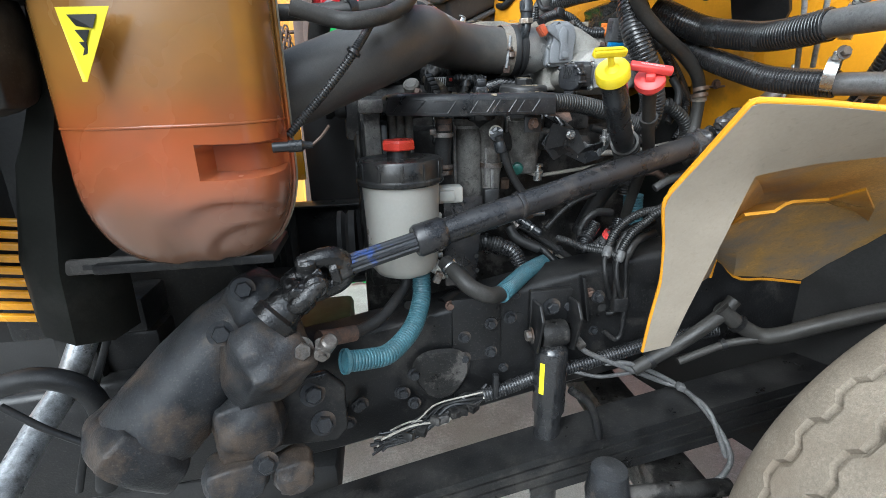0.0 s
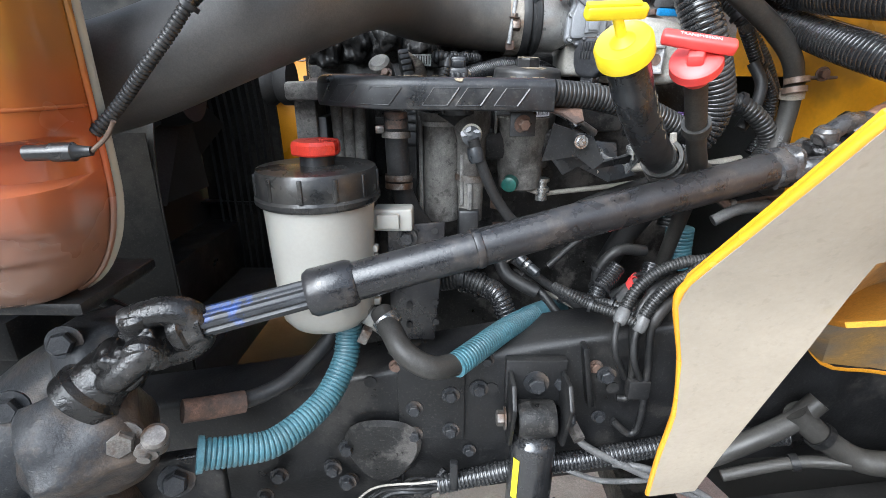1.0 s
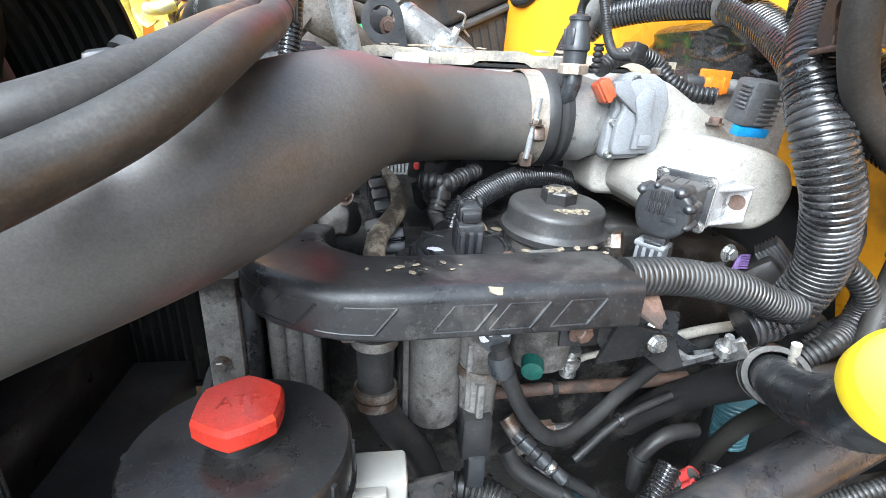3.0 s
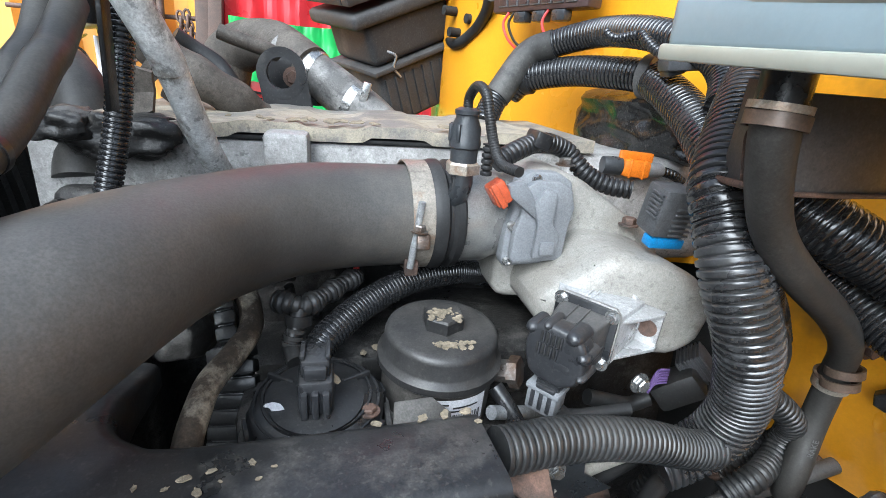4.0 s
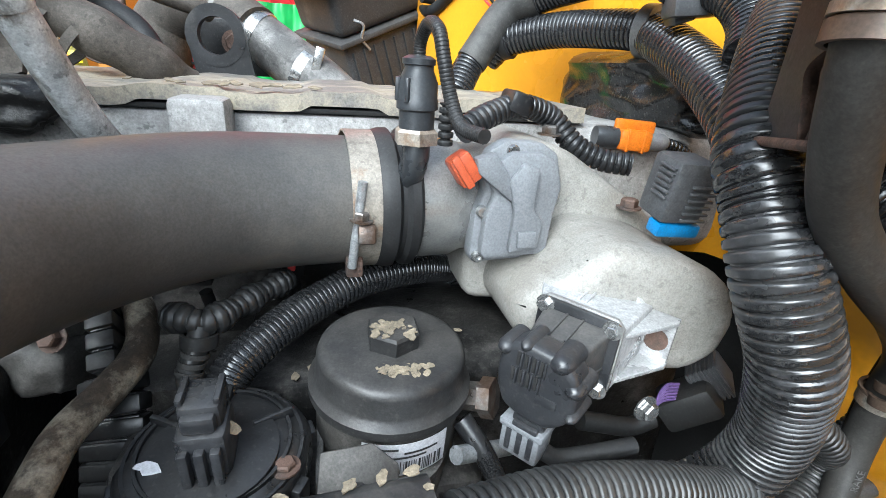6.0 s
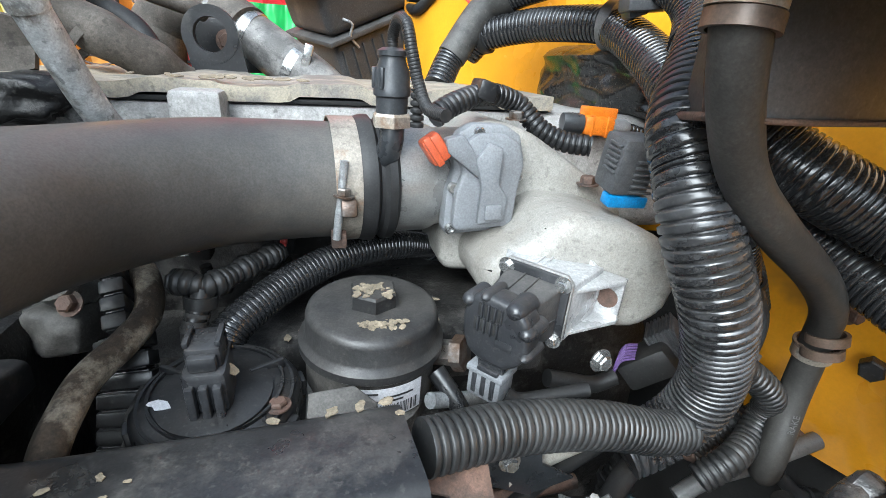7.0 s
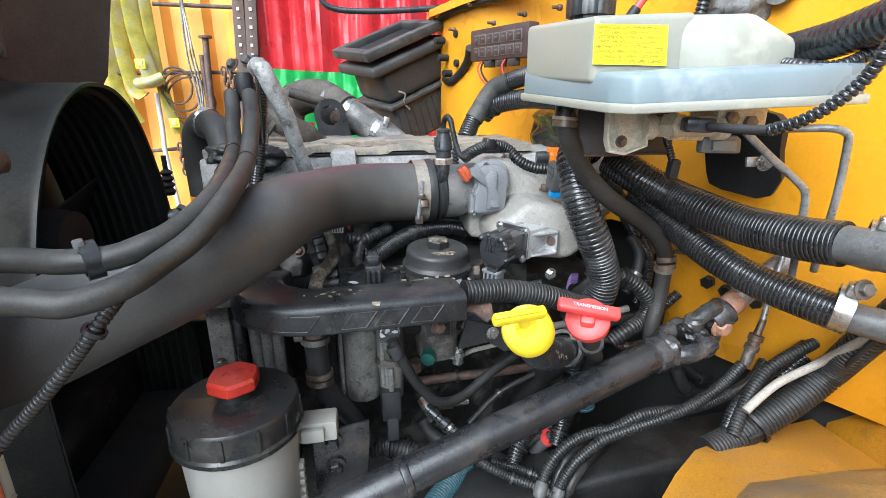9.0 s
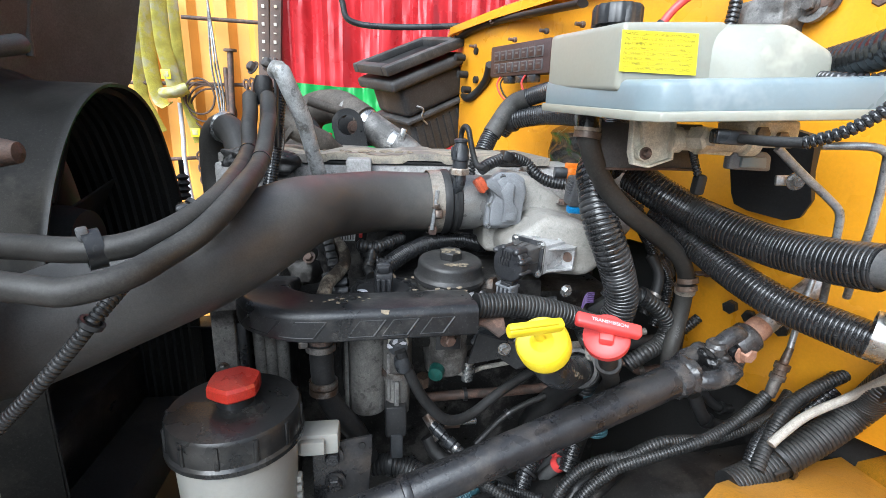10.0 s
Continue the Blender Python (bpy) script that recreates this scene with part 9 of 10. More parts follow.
turned("outlet", [(0.0, 0.0), (0.013, 0.0), (0.013, 0.028), (0.0, 0.03)], at((-0.035, 0.782, 0.912), (0.7, -0.1, -0.5)), "white", tab, n=20)
q = Vector((-0.009, 0.765, 0.914))
for d in (0.0, 0.012):
    ring("worm_clamp", q + Vector((0.006, -0.006, -0.008)) * (d * 60), (0.55, -0.35, -0.6), 0.0150, 0.008, "zinc", tab)
part("worm_screw", box((0.014, 0.012, 0.020), at((-0.033, 0.745, 0.903), (0.5, 0, 1)), 0.002), "boltsteel", tab)

# coolant hose with worn clamps under the cover
ch = [(0.001, 0.860, 1.155), (0.000, 0.868, 1.124), (-0.000, 0.878, 1.080), (0.003, 0.884, 1.052), (0.017, 0.892, 1.016), (0.041, 0.900, 0.976), (0.057, 0.905, 0.928)]
ob = thing("coolant_hose", ch[-1], "black coolant hose with two worn metal clamps", "hose")
tube("rubber", ch, 0.0152, "rubber", ob, n=20)
turned("neck", [(0.0, 0.0), (0.0145, 0.0), (0.0145, 0.02), (0.0, 0.02)], at((Vector(ch[0]) + Vector((0, 0, -0.015)))), "rust", ob, n=18)
for q in ((-0.000, 0.866, 1.131), (0.000, 0.879, 1.072), (0.000, 0.880, 1.061)):
    ring("clamp", q, (0.02, 0.05, 1), 0.0158, 0.008, "boltsteel", ob, thick=0.003)
part("clamp_screw", box((0.014, 0.01, 0.012), at((-0.020, 0.862, 1.138), (1, 0, 0)), 0.002), "boltsteel", ob)

# front cover casting
ob = thing("front_cover", (-0.12, 0.93, 1.0), "pitted grey front engine casting with ribs", "engine casting")
part("plate", box2((-0.142, 0.900, 0.93), (-0.112, 0.96, 1.188), 0.004), "dirtcast", ob)
part("web", box2((-0.112, 0.905, 0.92), (-0.100, 0.99, 1.15), 0.002), "plastic", ob)
for k in range(3):
    tube("rib", [(-0.090 + 0.016 * k, 0.925, 1.17), (-0.088 + 0.015 * k, 0.925, 1.08), (-0.086 + 0.014 * k, 0.925, 0.93)], 0.0085, "dirtcast", ob, n=12, step=0.02)
part("ear", box2((-0.150, 0.890, 1.172), (-0.104, 0.93, 1.196), 0.005), "alu_grey", ob)
for q in ((-0.132, 0.898, 1.178), (-0.130, 0.898, 1.09), (-0.128, 0.898, 1.0)):
    bolt(q, (0, -1, 0), 0.010, "boltsteel", ob)
part("timing_case", box2((-0.155, 0.96, 0.80), (-0.06, 1.10, 1.20), 0.02), "oily", ob)
turned("pulley", [(0.0, -0.03), (0.034, -0.03), (0.034, -0.02), (0.028, -0.012), (0.034, -0.004), (0.034, 0.01), (0.0, 0.012)], at((-0.188, 1.020, 1.192), (1, 0, 0)), "black", ob, n=32)
turned("pulley", [(0.0, -0.03), (0.08, -0.03), (0.08, -0.02), (0.07, -0.012), (0.08, -0.004), (0.08, 0.01), (0.0, 0.012)], at((-0.195, 1.12, 0.86), (1, 0, 0)), "black", ob, n=32)
ob = thing("far_fender", (-0.37, 1.62, 0.9), "yellow painted edge of the far fender beyond the fan", "fender")
part("edge_panel", box2((-0.52, 1.655, 0.93), (-0.365, 1.67, 1.135), 0.004), "yellow", ob)
part("flange", box2((-0.51, 1.645, 1.13), (-0.37, 1.68, 1.142), 0.003), "yellow", ob)
part("inner_shield", box2((-0.362, 1.70, 0.60), (-0.10, 1.715, 1.20), 0.003), "black", ob, "black inner shield")

# under the charge pipe: rusty pipe, ribbed loom, injector wiring
ob = thing("oil_level_pipe", (0.01, 0.88, 1.16), "corroded bent steel pipe with flaking coating", "pipe")
tube("pipe", [(-0.004, 1.075, 1.231), (0.003, 1.055, 1.226), (0.018, 1.03, 1.216), (0.024, 1.005, 1.202), (0.016, 0.978, 1.194), (0.004, 0.950, 1.188), (0.0, 0.928, 1.180), (-0.002, 0.905, 1.168), (-0.002, 0.885, 1.14)], 0.0098, "crust", ob, n=18)
ob = thing("ribbed_harness", (0.046, 0.930, 1.164), "flat black ribbed harness channel", "wiring")
spine = curve([(0.000, 1.040, 1.224), (0.008, 1.015, 1.204), (0.015, 0.990, 1.178), (0.017, 0.975, 1.147), (0.014, 0.963, 1.110)], 0.0125)
for k, q in enumerate(spine):
    d = spine[min(k + 1, len(spine) - 1)] - spine[max(k - 1, 0)]
    q = q + Vector((-0.004, 0, 0))
    part("link", box((0.037, 0.016, 0.0108), at(q, d, (0, 1, 0.4)), 0.0018), "loom_dusty", ob)
    part("link_web", box((0.031, 0.012, 0.013), at(q, d, (0, 1, 0.4)), 0.001), "plastic", ob)
ob = thing("injector_harness", (0.085, 1.020, 1.215), "dusty taped injector wiring with red-tipped plugs", "wiring")
corrugated("harness", [(0.046, 1.000, 1.228), (0.058, 0.992, 1.229), (0.070, 0.992, 1.227), (0.085, 1.012, 1.227), (0.100, 1.032, 1.228), (0.113, 1.050, 1.227)], lambda u: 0.0092 + 0.0012 * math.sin(23 * u), "loom_dusty", ob, pitch=0.006, depth=0.0022, n=8)
tube("branch", [(0.066, 0.990, 1.226), (0.062, 0.984, 1.210), (0.058, 0.978, 1.200), (0.064, 0.962, 1.192)], 0.0072, "loom_dusty", ob, n=14)
for k in range(4):
    ring("tape_wrap", (0.0635 - 0.0015 * k, 0.986 - 0.0028 * k, 1.214 - 0.0045 * k), (0.25, 0.3, 1), 0.0074, 0.003, "ducttape", ob, thick=0.0009, n=14)
ring("joint_collar", (0.064, 0.988, 1.217), (0.1, 0.2, 1), 0.0085, 0.008, "loom_dusty", ob)
part("barcode_tag", box((0.034, 0.002, 0.018), Matrix.Translation((0.022, 1.075, 1.226)), 0.0), "palesteel", ob)
for k in range(7):
    part("bar", box((0.0016, 0.001, 0.013), Matrix.Translation((0.009 + 0.0042 * k, 1.0735, 1.226)), 0.0), "ink", ob)
turned("injector_boss", [(0.0, -0.02), (0.017, -0.02), (0.017, 0.01), (0.012, 0.014), (0.0, 0.014)], at((-0.040, 1.035, 1.215), (-0.2, -0.7, 0.7)), "dirtcast", ob, n=20)
part("bracket", lump((0.05, 0.04, 0.06), at((-0.045, 1.045, 1.175), (-0.2, -1, 0.3)), 61, 0.1), "housing", ob, sharp=180)
bolt((-0.030, 1.02, 1.205), (-0.2, -0.8, 0.5), 0.012, "rust", ob)
turned("hose_nut", [(0.0, -0.008), (0.0165, -0.008), (0.0165, 0.008), (0.0, 0.008)], at((0.262, 1.130, 1.196), (1, 0.5, -0.2)), "plastic_clean", ob, n=6)

# castings round the filters
ob = thing("filter_housing", (0.14, 0.99, 1.1), "grey finned filter housing casting", "filter housing")
part("deck", box2((0.045, 0.935, 1.085), (0.245, 1.05, 1.128), 0.012), "oily", ob)
for k in range(3):
    part("fin", box2((0.132 + 0.010 * k, 0.925 + 0.012 * k, 1.125), (0.137 + 0.010 * k, 0.98 + 0.012 * k, 1.155), 0.002), "alu_grey", ob)
part("shelf", box2((0.075, 1.0, 1.118), (0.34, 1.15, 1.170), 0.01), "oily", ob)
for k, (x, y, z) in enumerate(((0.132, 1.012, 1.1715), (0.214, 1.03, 1.1765), (0.226, 1.022, 1.1765), (0.236, 1.012, 1.1765), (0.118, 1.005, 1.1715), (0.245, 1.045, 1.1765))):
    chip("flake", (x, y, z), (0, 0, 1), 0.010 - 0.001 * k, "chip", ob, 90 + k)
part("eyelet_plate", prism([(-0.022, -0.02), (0.022, -0.02), (0.024, 0.012), (0.010, 0.024), (-0.018, 0.022)], 0.004, at((0.154, 0.905, 1.166), (0.0, -0.75, 0.65)), 0.001), "housing", ob)
turned("eyelet_hole", [(0.0055, 0.0), (0.0055, 0.0008), (0.0, 0.0008)], at((0.155, 0.9005, 1.1705), (0.0, -0.75, 0.65)), "black", ob, n=18)
turned("banjo_bolt", [(0.0, -0.03), (0.010, -0.03), (0.010, 0.0), (0.014, 0.001), (0.014, 0.010), (0.0, 0.011)], at((0.242, 0.965, 1.172), (0.7, -0.5, 0.2)), "boltsteel", ob, n=6)
tube("stay", [(0.217, 0.930, 1.158), (0.255, 0.950, 1.139), (0.286, 0.970, 1.121)], 0.006, "steelpipe", ob, n=10)
tube("stay", [(0.225, 0.950, 1.168), (0.237, 0.935, 1.152), (0.247, 0.920, 1.133)], 0.007, "plastic", ob, n=10)

# wiring below the casting
ob = thing("grey_plug", (0.469, 1.000, 1.129), "grey multi-pin plug with purple wires", "connector")
part("plug", box((0.034, 0.03, 0.03), at((0.466, 1.000, 1.142), (0.5, -0.4, 0.6)), 0.004), "pluggrey", ob)
for k in range(7):
    part("plug_fin", box((0.036, 0.032, 0.0022), at(Vector((0.466, 1.000, 1.142)) + Vector((0.5, -0.4, 0.6)).normalized() * (-0.012 + 0.004 * k), (0.5, -0.4, 0.6)), 0.0006), "pluggrey", ob)
part("plug_body", box((0.04, 0.03, 0.05), at((0.447, 0.995, 1.121), (0.5, -0.4, 0.6)), 0.006), "loom_dusty", ob)
for k in range(6):
    tube("wire", [tuple(Vector((0.422, 0.985, 1.134)) + Vector((0, 0, 0.003 * k))), tuple(Vector((0.408, 0.985, 1.136)) + Vector((0, 0, 0.003 * k - 0.004))), (0.402, 0.985, 1.117)], 0.0013, "purple", ob, n=6, step=0.004)
tube("sleeve", [(0.405, 0.985, 1.116), (0.384, 0.985, 1.110), (0.357, 0.985, 1.117), (0.336, 0.985, 1.123)], 0.008, "loom_dusty", ob, n=12)

# rusty plate and linkage behind the cover's end
ob = thing("linkage_bracket", (0.24, 0.87, 1.12), "black linkage bracket with a rusty top plate", "bracket")
sheet("rusty_plate", [[(0.197, 0.870, 1.166), (0.238, 0.870, 1.166), (0.238, 0.850, 1.150)], [(0.190, 0.855, 1.163), (0.210, 0.850, 1.159), (0.227, 0.840, 1.148)]], "rust", ob, thick=0.003)
sheet("arm", [[(0.202, 0.860, 1.146), (0.254, 0.860, 1.130), (0.270, 0.860, 1.099), (0.304, 0.860, 1.108)], [(0.192, 0.870, 1.097), (0.237, 0.870, 1.104), (0.261, 0.870, 1.087), (0.305, 0.865, 1.098)]], "plastic", ob, thick=0.004)
bolt(Vector((0.238, 0.855, 1.123)), (0, -1, 0.1), 0.011, "zinc", ob)
tube("rod", [(0.268, 0.865, 1.105), (0.282, 0.865, 1.098), (0.307, 0.863, 1.105), (0.326, 0.860, 1.120)], 0.004, "greyhose", ob, n=10)
turned("rod_bolt", [(0.0, -0.01), (0.004, -0.01), (0.004, 0.0), (0.009, 0.0), (0.009, 0.008), (0.004, 0.009), (0.004, 0.02), (0.0, 0.02)], at((0.307, 0.858, 1.110), (-0.2, -0.3, 1)), "zinc", ob, n=10)
part("cover_tab", box((0.032, 0.004, 0.030), Matrix.Translation((0.161, 0.845, 1.146)), 0.001), "plastic", ob)
bolt(Vector((0.160, 0.842, 1.147)), (0.4, -1, -0.2), 0.014, "rust", ob)

# ---- along the frame rail ----
ob = thing("splice_plate", (0.07, 0.80, 0.66), "bolted steel splice plate on the frame rail", "plate")
a, b = (-0.002, 0.803, 0.833), (0.093, 0.803, 0.700)
part("plate", box2((a[0], 0.796, b[2]), (b[0], 0.8045, a[2]), 0.002), "rail", ob)
for q in ((0.073, 0.796, 0.778), (0.073, 0.796, 0.717), (0.020, 0.796, 0.709), (0.021, 0.796, 0.754)):
    bolt(Vector(q), (0, -1, 0), 0.016, "gear", ob)
ob = thing("engine_mount_pad", (-0.06, 0.80, 0.62), "round oily mounting pad bolted to the frame rail", "mounting pad")
turned("pad", [(0.0, 0.0), (0.05, 0.0), (0.056, 0.006), (0.05, 0.014), (0.0, 0.016)], at((-0.027, 0.800, 0.683), (0, -1, 0)), "oily", ob, n=28, wob=lambda a, h: 1 + 0.08 * math.sin(3 * a))
for q in ((-0.079, 0.790, 0.687), (-0.083, 0.790, 0.623), (-0.103, 0.790, 0.648), (-0.185, 0.790, 0.634), (-0.212, 0.790, 0.594), (-0.279, 0.790, 0.581)):
    bolt(Vector(q), (0, -1, 0), 0.017, "gear", ob)
ob = thing("line_bracket", (0.32, 0.85, 0.80), "dark steel bar with two bolts carrying brake lines", "bracket")
a, b = Vector((0.214, 0.797, 0.806)), Vector((0.308, 0.797, 0.821))
part("bar", box(((b - a).length, 0.008, 0.022), at((a + b) / 2, (0, 1, 0.0), b - a) @ Matrix.Rotation(0, 4, "Z"), 0.002), "rail", ob)
for q in ((0.224, 0.792, 0.805), (0.286, 0.792, 0.817)):
    bolt(Vector(q), (0, -1, 0), 0.017, "gear", ob)
for pts in ([(0.418, 0.850, 0.945), (0.345, 0.810, 0.939), (0.314, 0.790, 0.902), (0.319, 0.790, 0.834), (0.320, 0.790, 0.784), (0.305, 0.792, 0.778)],
            [(0.418, 0.840, 0.924), (0.359, 0.800, 0.923), (0.334, 0.785, 0.894), (0.338, 0.785, 0.826), (0.338, 0.785, 0.744), (0.327, 0.785, 0.723), (0.301, 0.790, 0.743)]):
    tube("brake_line", pts, lambda s: 0.0085 if s < 0.35 else 0.005, "rail", ob, n=12)
part("junction", box((0.03, 0.02, 0.03), Matrix.Translation((0.329, 0.788, 0.800)), 0.004), "rail", ob)
ob = thing("axle_hose", (0.278, 0.848, 0.675), "pale grey brake hoses looping to the axle", "hose")
tube("hose", [(0.251, 0.795, 0.723), (0.268, 0.785, 0.700), (0.353, 0.775, 0.659), (0.439, 0.780, 0.613), (0.468, 0.755, 0.610), (0.480, 0.690, 0.597), (0.499, 0.640, 0.544), (0.485, 0.630, 0.503), (0.456, 0.640, 0.471)], 0.0055, "greyhose", ob, n=12)
tube("hose", [(0.309, 0.785, 0.669), (0.361, 0.775, 0.668), (0.444, 0.775, 0.623), (0.476, 0.750, 0.603), (0.480, 0.685, 0.602), (0.493, 0.640, 0.532)], 0.005, "greyhose", ob, n=12)
part("joiner", box((0.018, 0.014, 0.016), at((0.461, 0.752, 0.617), (1, -0.3, -0.4)), 0.003), "greyhose", ob)
turned("fitting", [(0.0, -0.01), (0.010, -0.01), (0.010, 0.014), (0.0, 0.016)], at((0.252, 0.792, 0.721), (0.3, -0.8, -0.4)), "boltsteel", ob, n=6)
ob = thing("rail_loom", (0.075, 0.790, 0.628), "black corrugated wiring loom with loose wires along the rail", "wiring")
corrugated("loom", [(0.055, 0.785, 0.625), (0.122, 0.790, 0.639), (0.179, 0.790, 0.656), (0.263, 0.790, 0.670), (0.338, 0.790, 0.688), (0.421, 0.790, 0.706), (0.55, 0.79, 0.72)], 0.0145, "loom", ob, pitch=0.006, depth=0.002)
rnd = random.Random(12)
base = [Vector(q) for q in ((-0.164, 0.770, 0.551), (-0.088, 0.775, 0.577), (-0.030, 0.780, 0.601), (0.027, 0.785, 0.616), (0.075, 0.790, 0.627))]
for k in range(16):
    pts = [b + Vector((rnd.uniform(-0.012, 0.012), rnd.uniform(-0.014, 0.01), rnd.uniform(-0.02, 0.02))) for b in base]
    tube("wire", pts, rnd.choice((0.0018, 0.0025, 0.004)), rnd.choice(("rubber", "rubber", "loom", "plastic", "paleloom")), ob, n=8, step=0.01)
for k in range(7):
    b = base[1].lerp(base[3], k / 6) + Vector((rnd.uniform(-0.01, 0.01), -0.012, rnd.uniform(-0.015, 0.015)))
    part("connector", box((0.022, 0.016, 0.02), at(b, (rnd.uniform(-1, 1), -1, rnd.uniform(-1, 1))), 0.003), "oily", ob)
tube("wire", [(0.242, 0.780, 0.661), (0.298, 0.775, 0.646), (0.386, 0.780, 0.646)], 0.004, "greyhose", ob, n=8)
part("clip", box((0.012, 0.012, 0.05), Matrix.Translation((0.078, 0.775, 0.653)), 0.003), "plastic", ob)

ob = thing("axle", (0.5, 0.75, 0.45), "grimy steel front axle and steering arm under the rail", "axle")
part("beam", box2((0.42, -0.2, 0.30), (0.54, 1.9, 0.40), 0.02), "oily", ob)
turned("kingpin", [(0.0, -0.05), (0.035, -0.05), (0.04, 0.0), (0.032, 0.05), (0.0, 0.055)], at((0.247, 0.620, 0.512)), "gear", ob, n=24)
tube("drag_link", [(0.260, 0.620, 0.497), (0.365, 0.620, 0.492), (0.492, 0.620, 0.482)], 0.016, "oily", ob, n=16)
tube("u_bolt", [(0.210, 0.720, 0.663), (0.250, 0.715, 0.624), (0.271, 0.710, 0.546), (0.272, 0.710, 0.448)], 0.008, "rail", ob, n=12)
ob = thing("cab_wiring", (0.612, 0.820, 0.728), "dusty wiring bundle and pipes behind the wheel house", "wiring")
for pts, r, mt in (([(0.533, 0.850, 0.665), (0.601, 0.850, 0.691), (0.659, 0.850, 0.711), (0.733, 0.850, 0.666), (0.829, 0.850, 0.660), (0.970, 0.850, 0.664)], 0.013, "loom_dusty"),
                   ([(0.529, 0.830, 0.674), (0.610, 0.830, 0.675), (0.668, 0.830, 0.695), (0.754, 0.830, 0.678), (0.893, 0.830, 0.671)], 0.008, "greyhose"),
                   ([(0.557, 0.860, 0.739), (0.615, 0.860, 0.707), (0.664, 0.860, 0.722)], 0.007, "rubber"),
                   ([(0.644, 0.870, 0.752), (0.675, 0.860, 0.721), (0.728, 0.850, 0.684), (0.853, 0.850, 0.695)], 0.010, "loom_dusty")):
    tube("cable", pts, r, mt, ob, n=12)
part("bracket", box((0.09, 0.03, 0.05), at((0.744, 0.880, 0.723), (0.3, -1, 0.3)), 0.008), "gear", ob)

# hose end crimp
ob = thing("crimp_fitting", (-0.214, 0.690, 0.836), "rusty crimped hose fitting into the steering gear", "fitting")
tube("crimp", [(-0.180, 0.712, 0.828), (-0.207, 0.692, 0.835), (-0.233, 0.672, 0.844)], 0.0135, "rust", ob, n=18)
# ties on the heater hoses
ob = thing("hose_tie", (-0.099, 0.840, 1.314), "cable ties holding the heater hoses together", "cable tie", "hose ties")
ring("tie", (-0.082, 0.735, 1.331), (0.5, 0.5, 0.6), 0.0135, 0.004, "rubber", ob, thick=0.0016)
part("tie_head", box((0.02, 0.012, 0.012), at((-0.094, 0.730, 1.333), (1, 0.3, 0.2)), 0.003), "plastic", ob)
q = Vector((-0.145, 0.682, 1.311))
ring("p_clip", q, (0.8, 0.55, 0.1), 0.0128, 0.012, "plastic", ob, thick=0.003)
part("clip_buckle", box((0.012, 0.010, 0.008), at(q + Vector((-0.004, -0.004, 0.013)), (0.8, 0.5, 0.1)), 0.002), "greyhose", ob)

# pipes low behind the filler tubes
for pts, r, mt in (([(0.466, 1.000, 1.018), (0.498, 0.990, 1.018), (0.521, 0.980, 1.006), (0.570, 0.970, 1.018), (0.630, 0.960, 1.031)], 0.008, "rust"),
                   ([(0.477, 0.950, 0.990), (0.511, 0.950, 1.008), (0.562, 0.950, 1.016), (0.635, 0.950, 1.035)], 0.009, "greyhose"),
                   ([(0.282, 0.930, 1.071), (0.350, 0.950, 1.073), (0.426, 0.970, 1.069), (0.517, 0.980, 1.081)], 0.006, "paleloom"),
                   ([(0.355, 0.900, 1.045), (0.393, 0.930, 1.054), (0.456, 0.960, 1.065), (0.536, 0.980, 1.063)], 0.010, "rubber"),
                   ([(0.495, 0.960, 1.219), (0.507, 0.950, 1.191), (0.501, 0.945, 1.158), (0.484, 0.94, 1.130)], 0.008, "rubber")):
    o = thing("bulkhead_pipe", pts[0], "grimy pipe running low along the bulkhead", "pipe", "bulkhead pipes")
    tube("pipe", pts, r, mt, o, n=14)
    ring("clip", pts[2], Vector(pts[3]) - Vector(pts[2]), r * 1.02, 0.008, "boltsteel", o)

# stains, plugs and holes along the frame rail
rnd = random.Random(77)
for k, q in enumerate(((0.123, 0.800, 0.831), (0.131, 0.800, 0.784), (0.274, 0.800, 0.822), (0.302, 0.800, 0.787), (0.287, 0.800, 0.738), (-0.042, 0.800, 0.792), (-0.004, 0.800, 0.820), (-0.083, 0.800, 0.828), (0.101, 0.800, 0.673), (0.162, 0.800, 0.631))):
    if k % 2:
        turned("drilled_hole", [(0.009, 0.0), (0.009, 0.0012), (0.0, 0.0013)], at((q[0], 0.8042, q[2]), (0, -1, 0)), "black", rail, n=18)
    else:
        bolt((q[0], 0.804, q[2]), (0, -1, 0), 0.013, "rust" if k % 4 else "gear", rail)
part("weld_seam", box2(((-0.001, 0.800, 0.811)[0], 0.7985, 0.60), ((-0.001, 0.800, 0.811)[0] + 0.004, 0.8045, 0.78), 0.001), "rail", rail)

# ---- brackets, cables and looms between the engine and the frame rail ----
ob = thing("dipstick_bracket", (0.274, 0.930, 1.086), "dark stamped steel bracket with a zinc bolt beside the fuel filter", "bracket")
by = 0.925
bp = [(0.221, 0.925, 1.122), (0.307, 0.925, 1.112), (0.310, 0.925, 1.087), (0.341, 0.925, 1.067), (0.301, 0.925, 1.056), (0.256, 0.925, 1.078), (0.234, 0.925, 1.066), (0.207, 0.925, 1.100)]
part("plate", prism([(q[0], q[2]) for q in bp], 0.004, Matrix(((1, 0, 0, 0), (0, 0, 1, by), (0, 1, 0, 0), (0, 0, 0, 1))), 0.001), "plastic_clean", ob)
bolt(Vector((0.280, 0.923, 1.098)), (0, -1, 0.1), 0.011, "zinc", ob)
tb = [Vector(q) for q in ((0.314, 0.900, 1.078), (0.316, 0.870, 1.101), (0.316, 0.850, 1.120))]
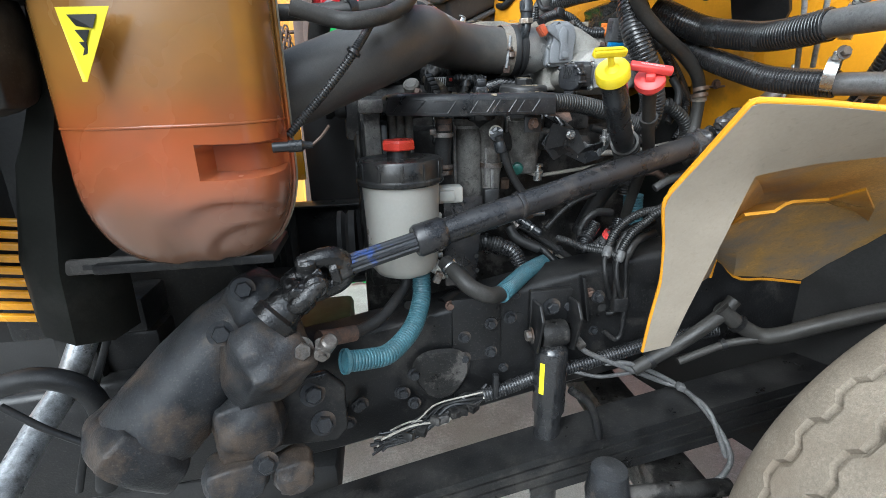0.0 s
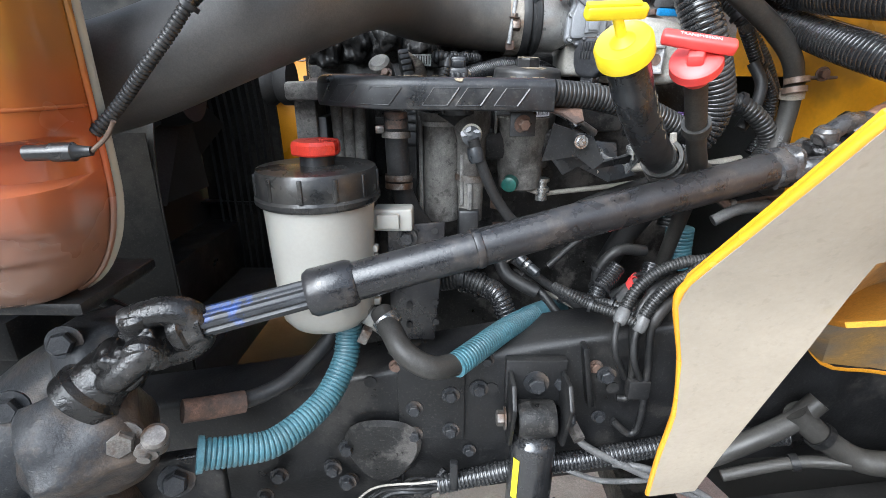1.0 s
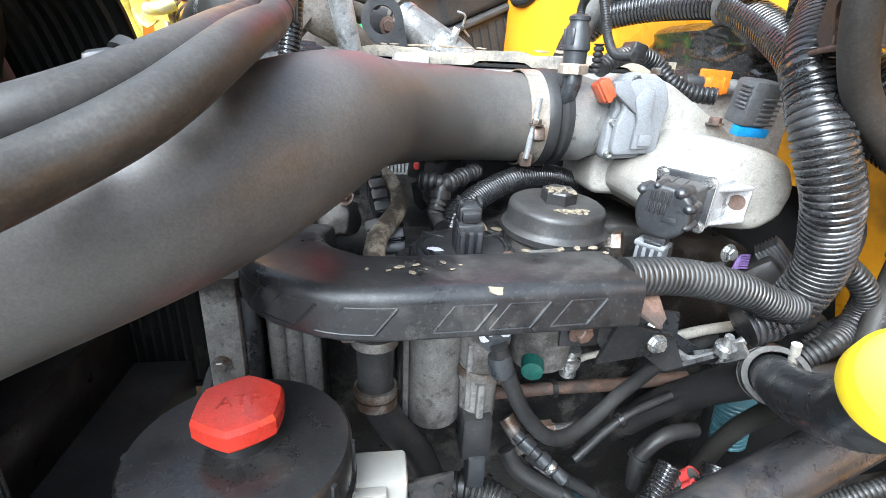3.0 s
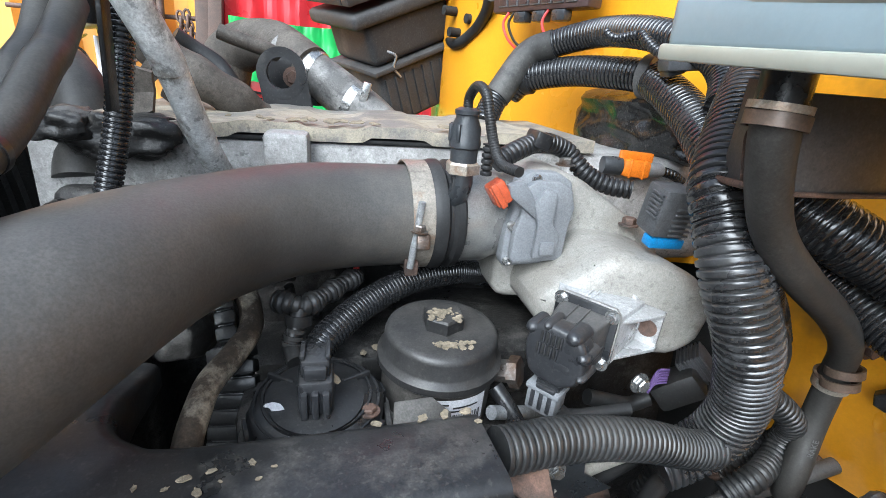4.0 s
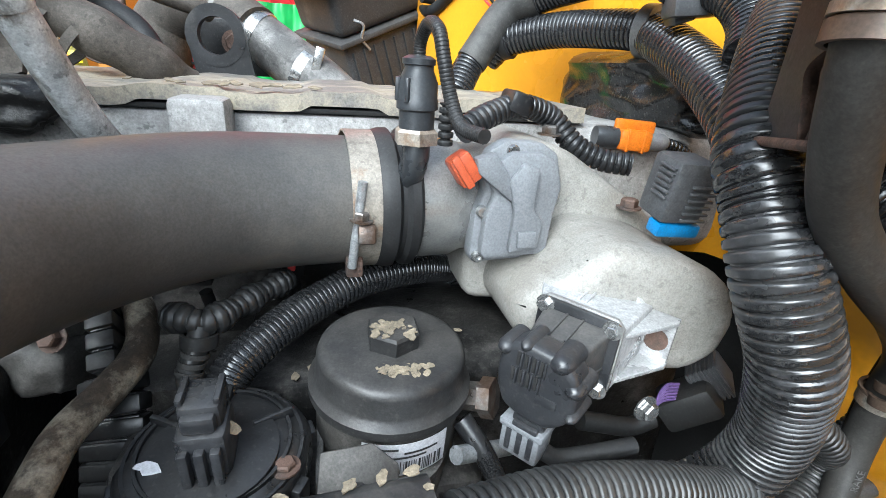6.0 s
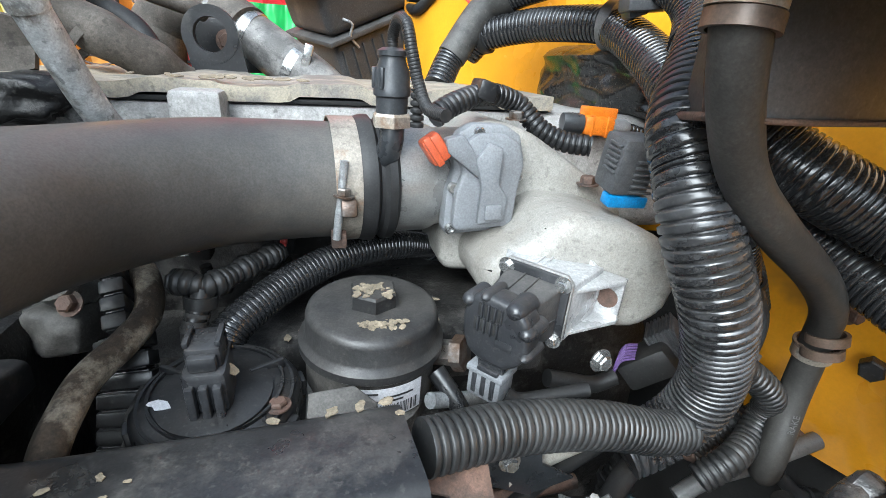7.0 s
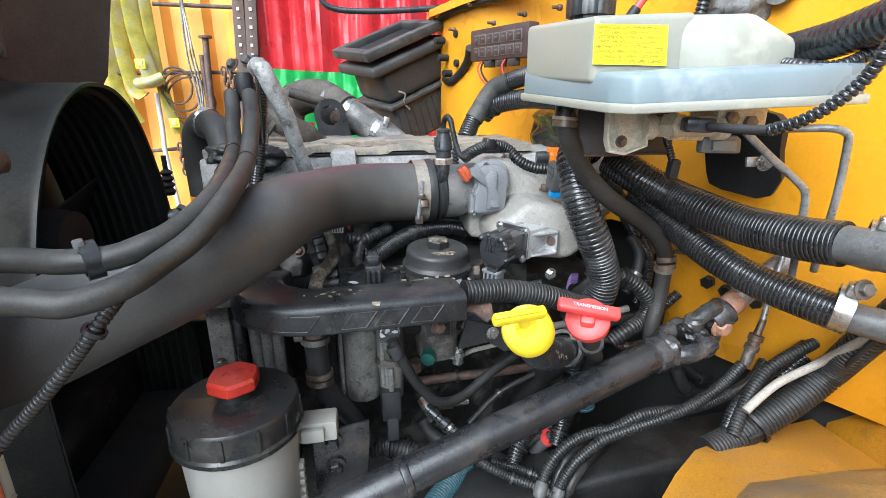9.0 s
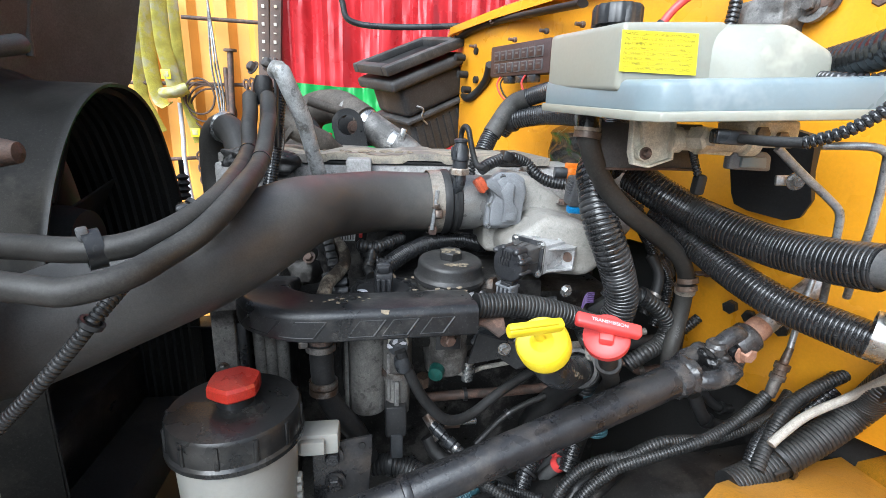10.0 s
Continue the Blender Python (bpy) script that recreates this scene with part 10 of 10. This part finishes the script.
sheet("tab", [[q + Vector((0, 0, 0.005)) for q in tb], [q - Vector((0, 0.012, 0.003)) for q in tb]], "steelpipe", ob, thick=0.0025)
turned("stud", [(0.0, 0.0), (0.0075, 0.0), (0.0075, 0.006), (0.0035, 0.006), (0.0035, 0.018), (0.0, 0.018)], at(tb[1] + Vector((0.0, -0.004, 0.002)), (-0.1, -0.2, 1)), "palesteel", ob, n=6, sharp=20)

ob = thing("quick_coupling", (0.154, 0.930, 0.959), "black jointed quick coupling on the fuel line", "fitting")
qa, qb = Vector((0.155, 0.940, 0.954)), Vector((0.207, 0.900, 0.917))
qd = (qb - qa).normalized()
ql = (qb - qa).length
prof = [(0.0, 0.0), (0.0075, 0.0), (0.0075, 0.10), (0.0095, 0.12), (0.0095, 0.30), (0.007, 0.32), (0.007, 0.42), (0.009, 0.44), (0.009, 0.58), (0.006, 0.60), (0.006, 0.72), (0.0075, 0.74), (0.0075, 0.92), (0.005, 0.95), (0.0, 1.0)]
turned("body", [(r_, h_ * ql) for r_, h_ in prof], at(qa, qd), "plastic_clean", ob, n=20)
turned("spring_ring", [(0.0078, 0.62 * ql), (0.0082, 0.63 * ql), (0.0082, 0.69 * ql), (0.0078, 0.70 * ql)], at(qa, qd), "zinc", ob, n=20)
tube("elbow", [(0.149, 0.950, 0.925), (0.161, 0.940, 0.903), (0.184, 0.930, 0.890), (0.210, 0.920, 0.880)], 0.011, "rubber", ob, n=14)

for pts, r_ in (([(0.216, 0.840, 0.927), (0.230, 0.822, 0.926), (0.260, 0.810, 0.914), (0.291, 0.790, 0.910), (0.310, 0.780, 0.903)], 0.0068), ([(0.239, 0.845, 0.916), (0.267, 0.835, 0.910), (0.290, 0.815, 0.913), (0.316, 0.800, 0.904)], 0.0058)):
    ob = thing("rail_loom", pts[0], "dusty black ribbed loom lying along the frame rail", "wiring", "looms on the rail")
    corrugated("sleeve", pts, r_, "loom_dusty", ob, pitch=0.004, n=12)
    ring("cable_tie", pts[2], Vector(pts[3]) - Vector(pts[1]), r_ + 0.001, 0.004, "plastic", ob)
ob = thing("battery_cable", (0.316, 0.880, 0.898), "two dark cables with red ends under the steering shaft", "cable")
for pts, tip in (([(0.327, 0.900, 0.874), (0.339, 0.890, 0.896), (0.348, 0.880, 0.915)], (0.345, 0.884, 0.911)), ([(0.327, 0.920, 0.874), (0.346, 0.910, 0.894), (0.356, 0.900, 0.916)], (0.355, 0.904, 0.908))):
    tube("cable", pts, 0.009, "greyhose", ob, n=14)
    ring("red_sleeve", tip, Vector(pts[2]) - Vector(pts[1]), 0.0092, 0.012, "redpink", ob, "red rubber sleeve")
for pts in ([(0.278, 0.860, 0.890), (0.290, 0.875, 0.907), (0.308, 0.890, 0.920), (0.321, 0.900, 0.933)], [(0.351, 0.870, 0.907), (0.360, 0.880, 0.923), (0.368, 0.890, 0.940)]):
    ob = thing("rail_loom", pts[0], "dusty black ribbed loom rising beside the steering shaft", "wiring", "looms on the rail")
    corrugated("sleeve", pts, 0.013, "loom", ob, pitch=0.005, n=16)
    ring("cable_tie", pts[1], Vector(pts[2]) - Vector(pts[0]), 0.014, 0.004, "plastic", ob)

# injector plugs under the air pipe
for q in ((0.047, 1.072, 1.231), (0.113, 1.090, 1.226)):
    q = Vector(q)
    ob = thing("injector_plug", q, "black injector plug with a red locking clip", "connector", "injector plugs")
    part("body", box((0.018, 0.018, 0.022), at(q + Vector((0, 0.006, -0.006)), (0.1, 0, 1)), 0.003), "black", ob)
    part("clip", box((0.013, 0.006, 0.007), at(q + Vector((0, -0.006, -0.002)), (0.1, 0, 1)), 0.0015), "redpink", ob, "red locking clip")
    tube("lead", [q + Vector((0, 0.008, -0.026)), q + Vector((0.004, 0.012, -0.045)), q + Vector((0.012, 0.03, -0.06))], 0.005, "rubber", ob, n=10)

# thick hoses gathered on the rail behind the fender
for pts, r_ in (([(0.366, 0.775, 0.654), (0.401, 0.775, 0.673), (0.467, 0.770, 0.713), (0.530, 0.765, 0.762), (0.560, 0.765, 0.798)], 0.014), ([(0.532, 0.765, 0.783), (0.567, 0.755, 0.750), (0.609, 0.740, 0.726), (0.639, 0.720, 0.736), (0.682, 0.700, 0.759), (0.772, 0.660, 0.801), (0.876, 0.620, 0.834)], 0.016), ([(0.457, 0.765, 0.669), (0.544, 0.755, 0.704), (0.599, 0.735, 0.722)], 0.008)):
    ob = thing("rail_hose", pts[0], "dusty black rubber hose resting on the frame rail", "hose", "hoses on the rail")
    tube("rubber", pts, r_, "hose", ob, n=18)
    ring("hose_clip", pts[1], Vector(pts[2]) - Vector(pts[0]), r_ + 0.001, 0.010, "rail", ob)
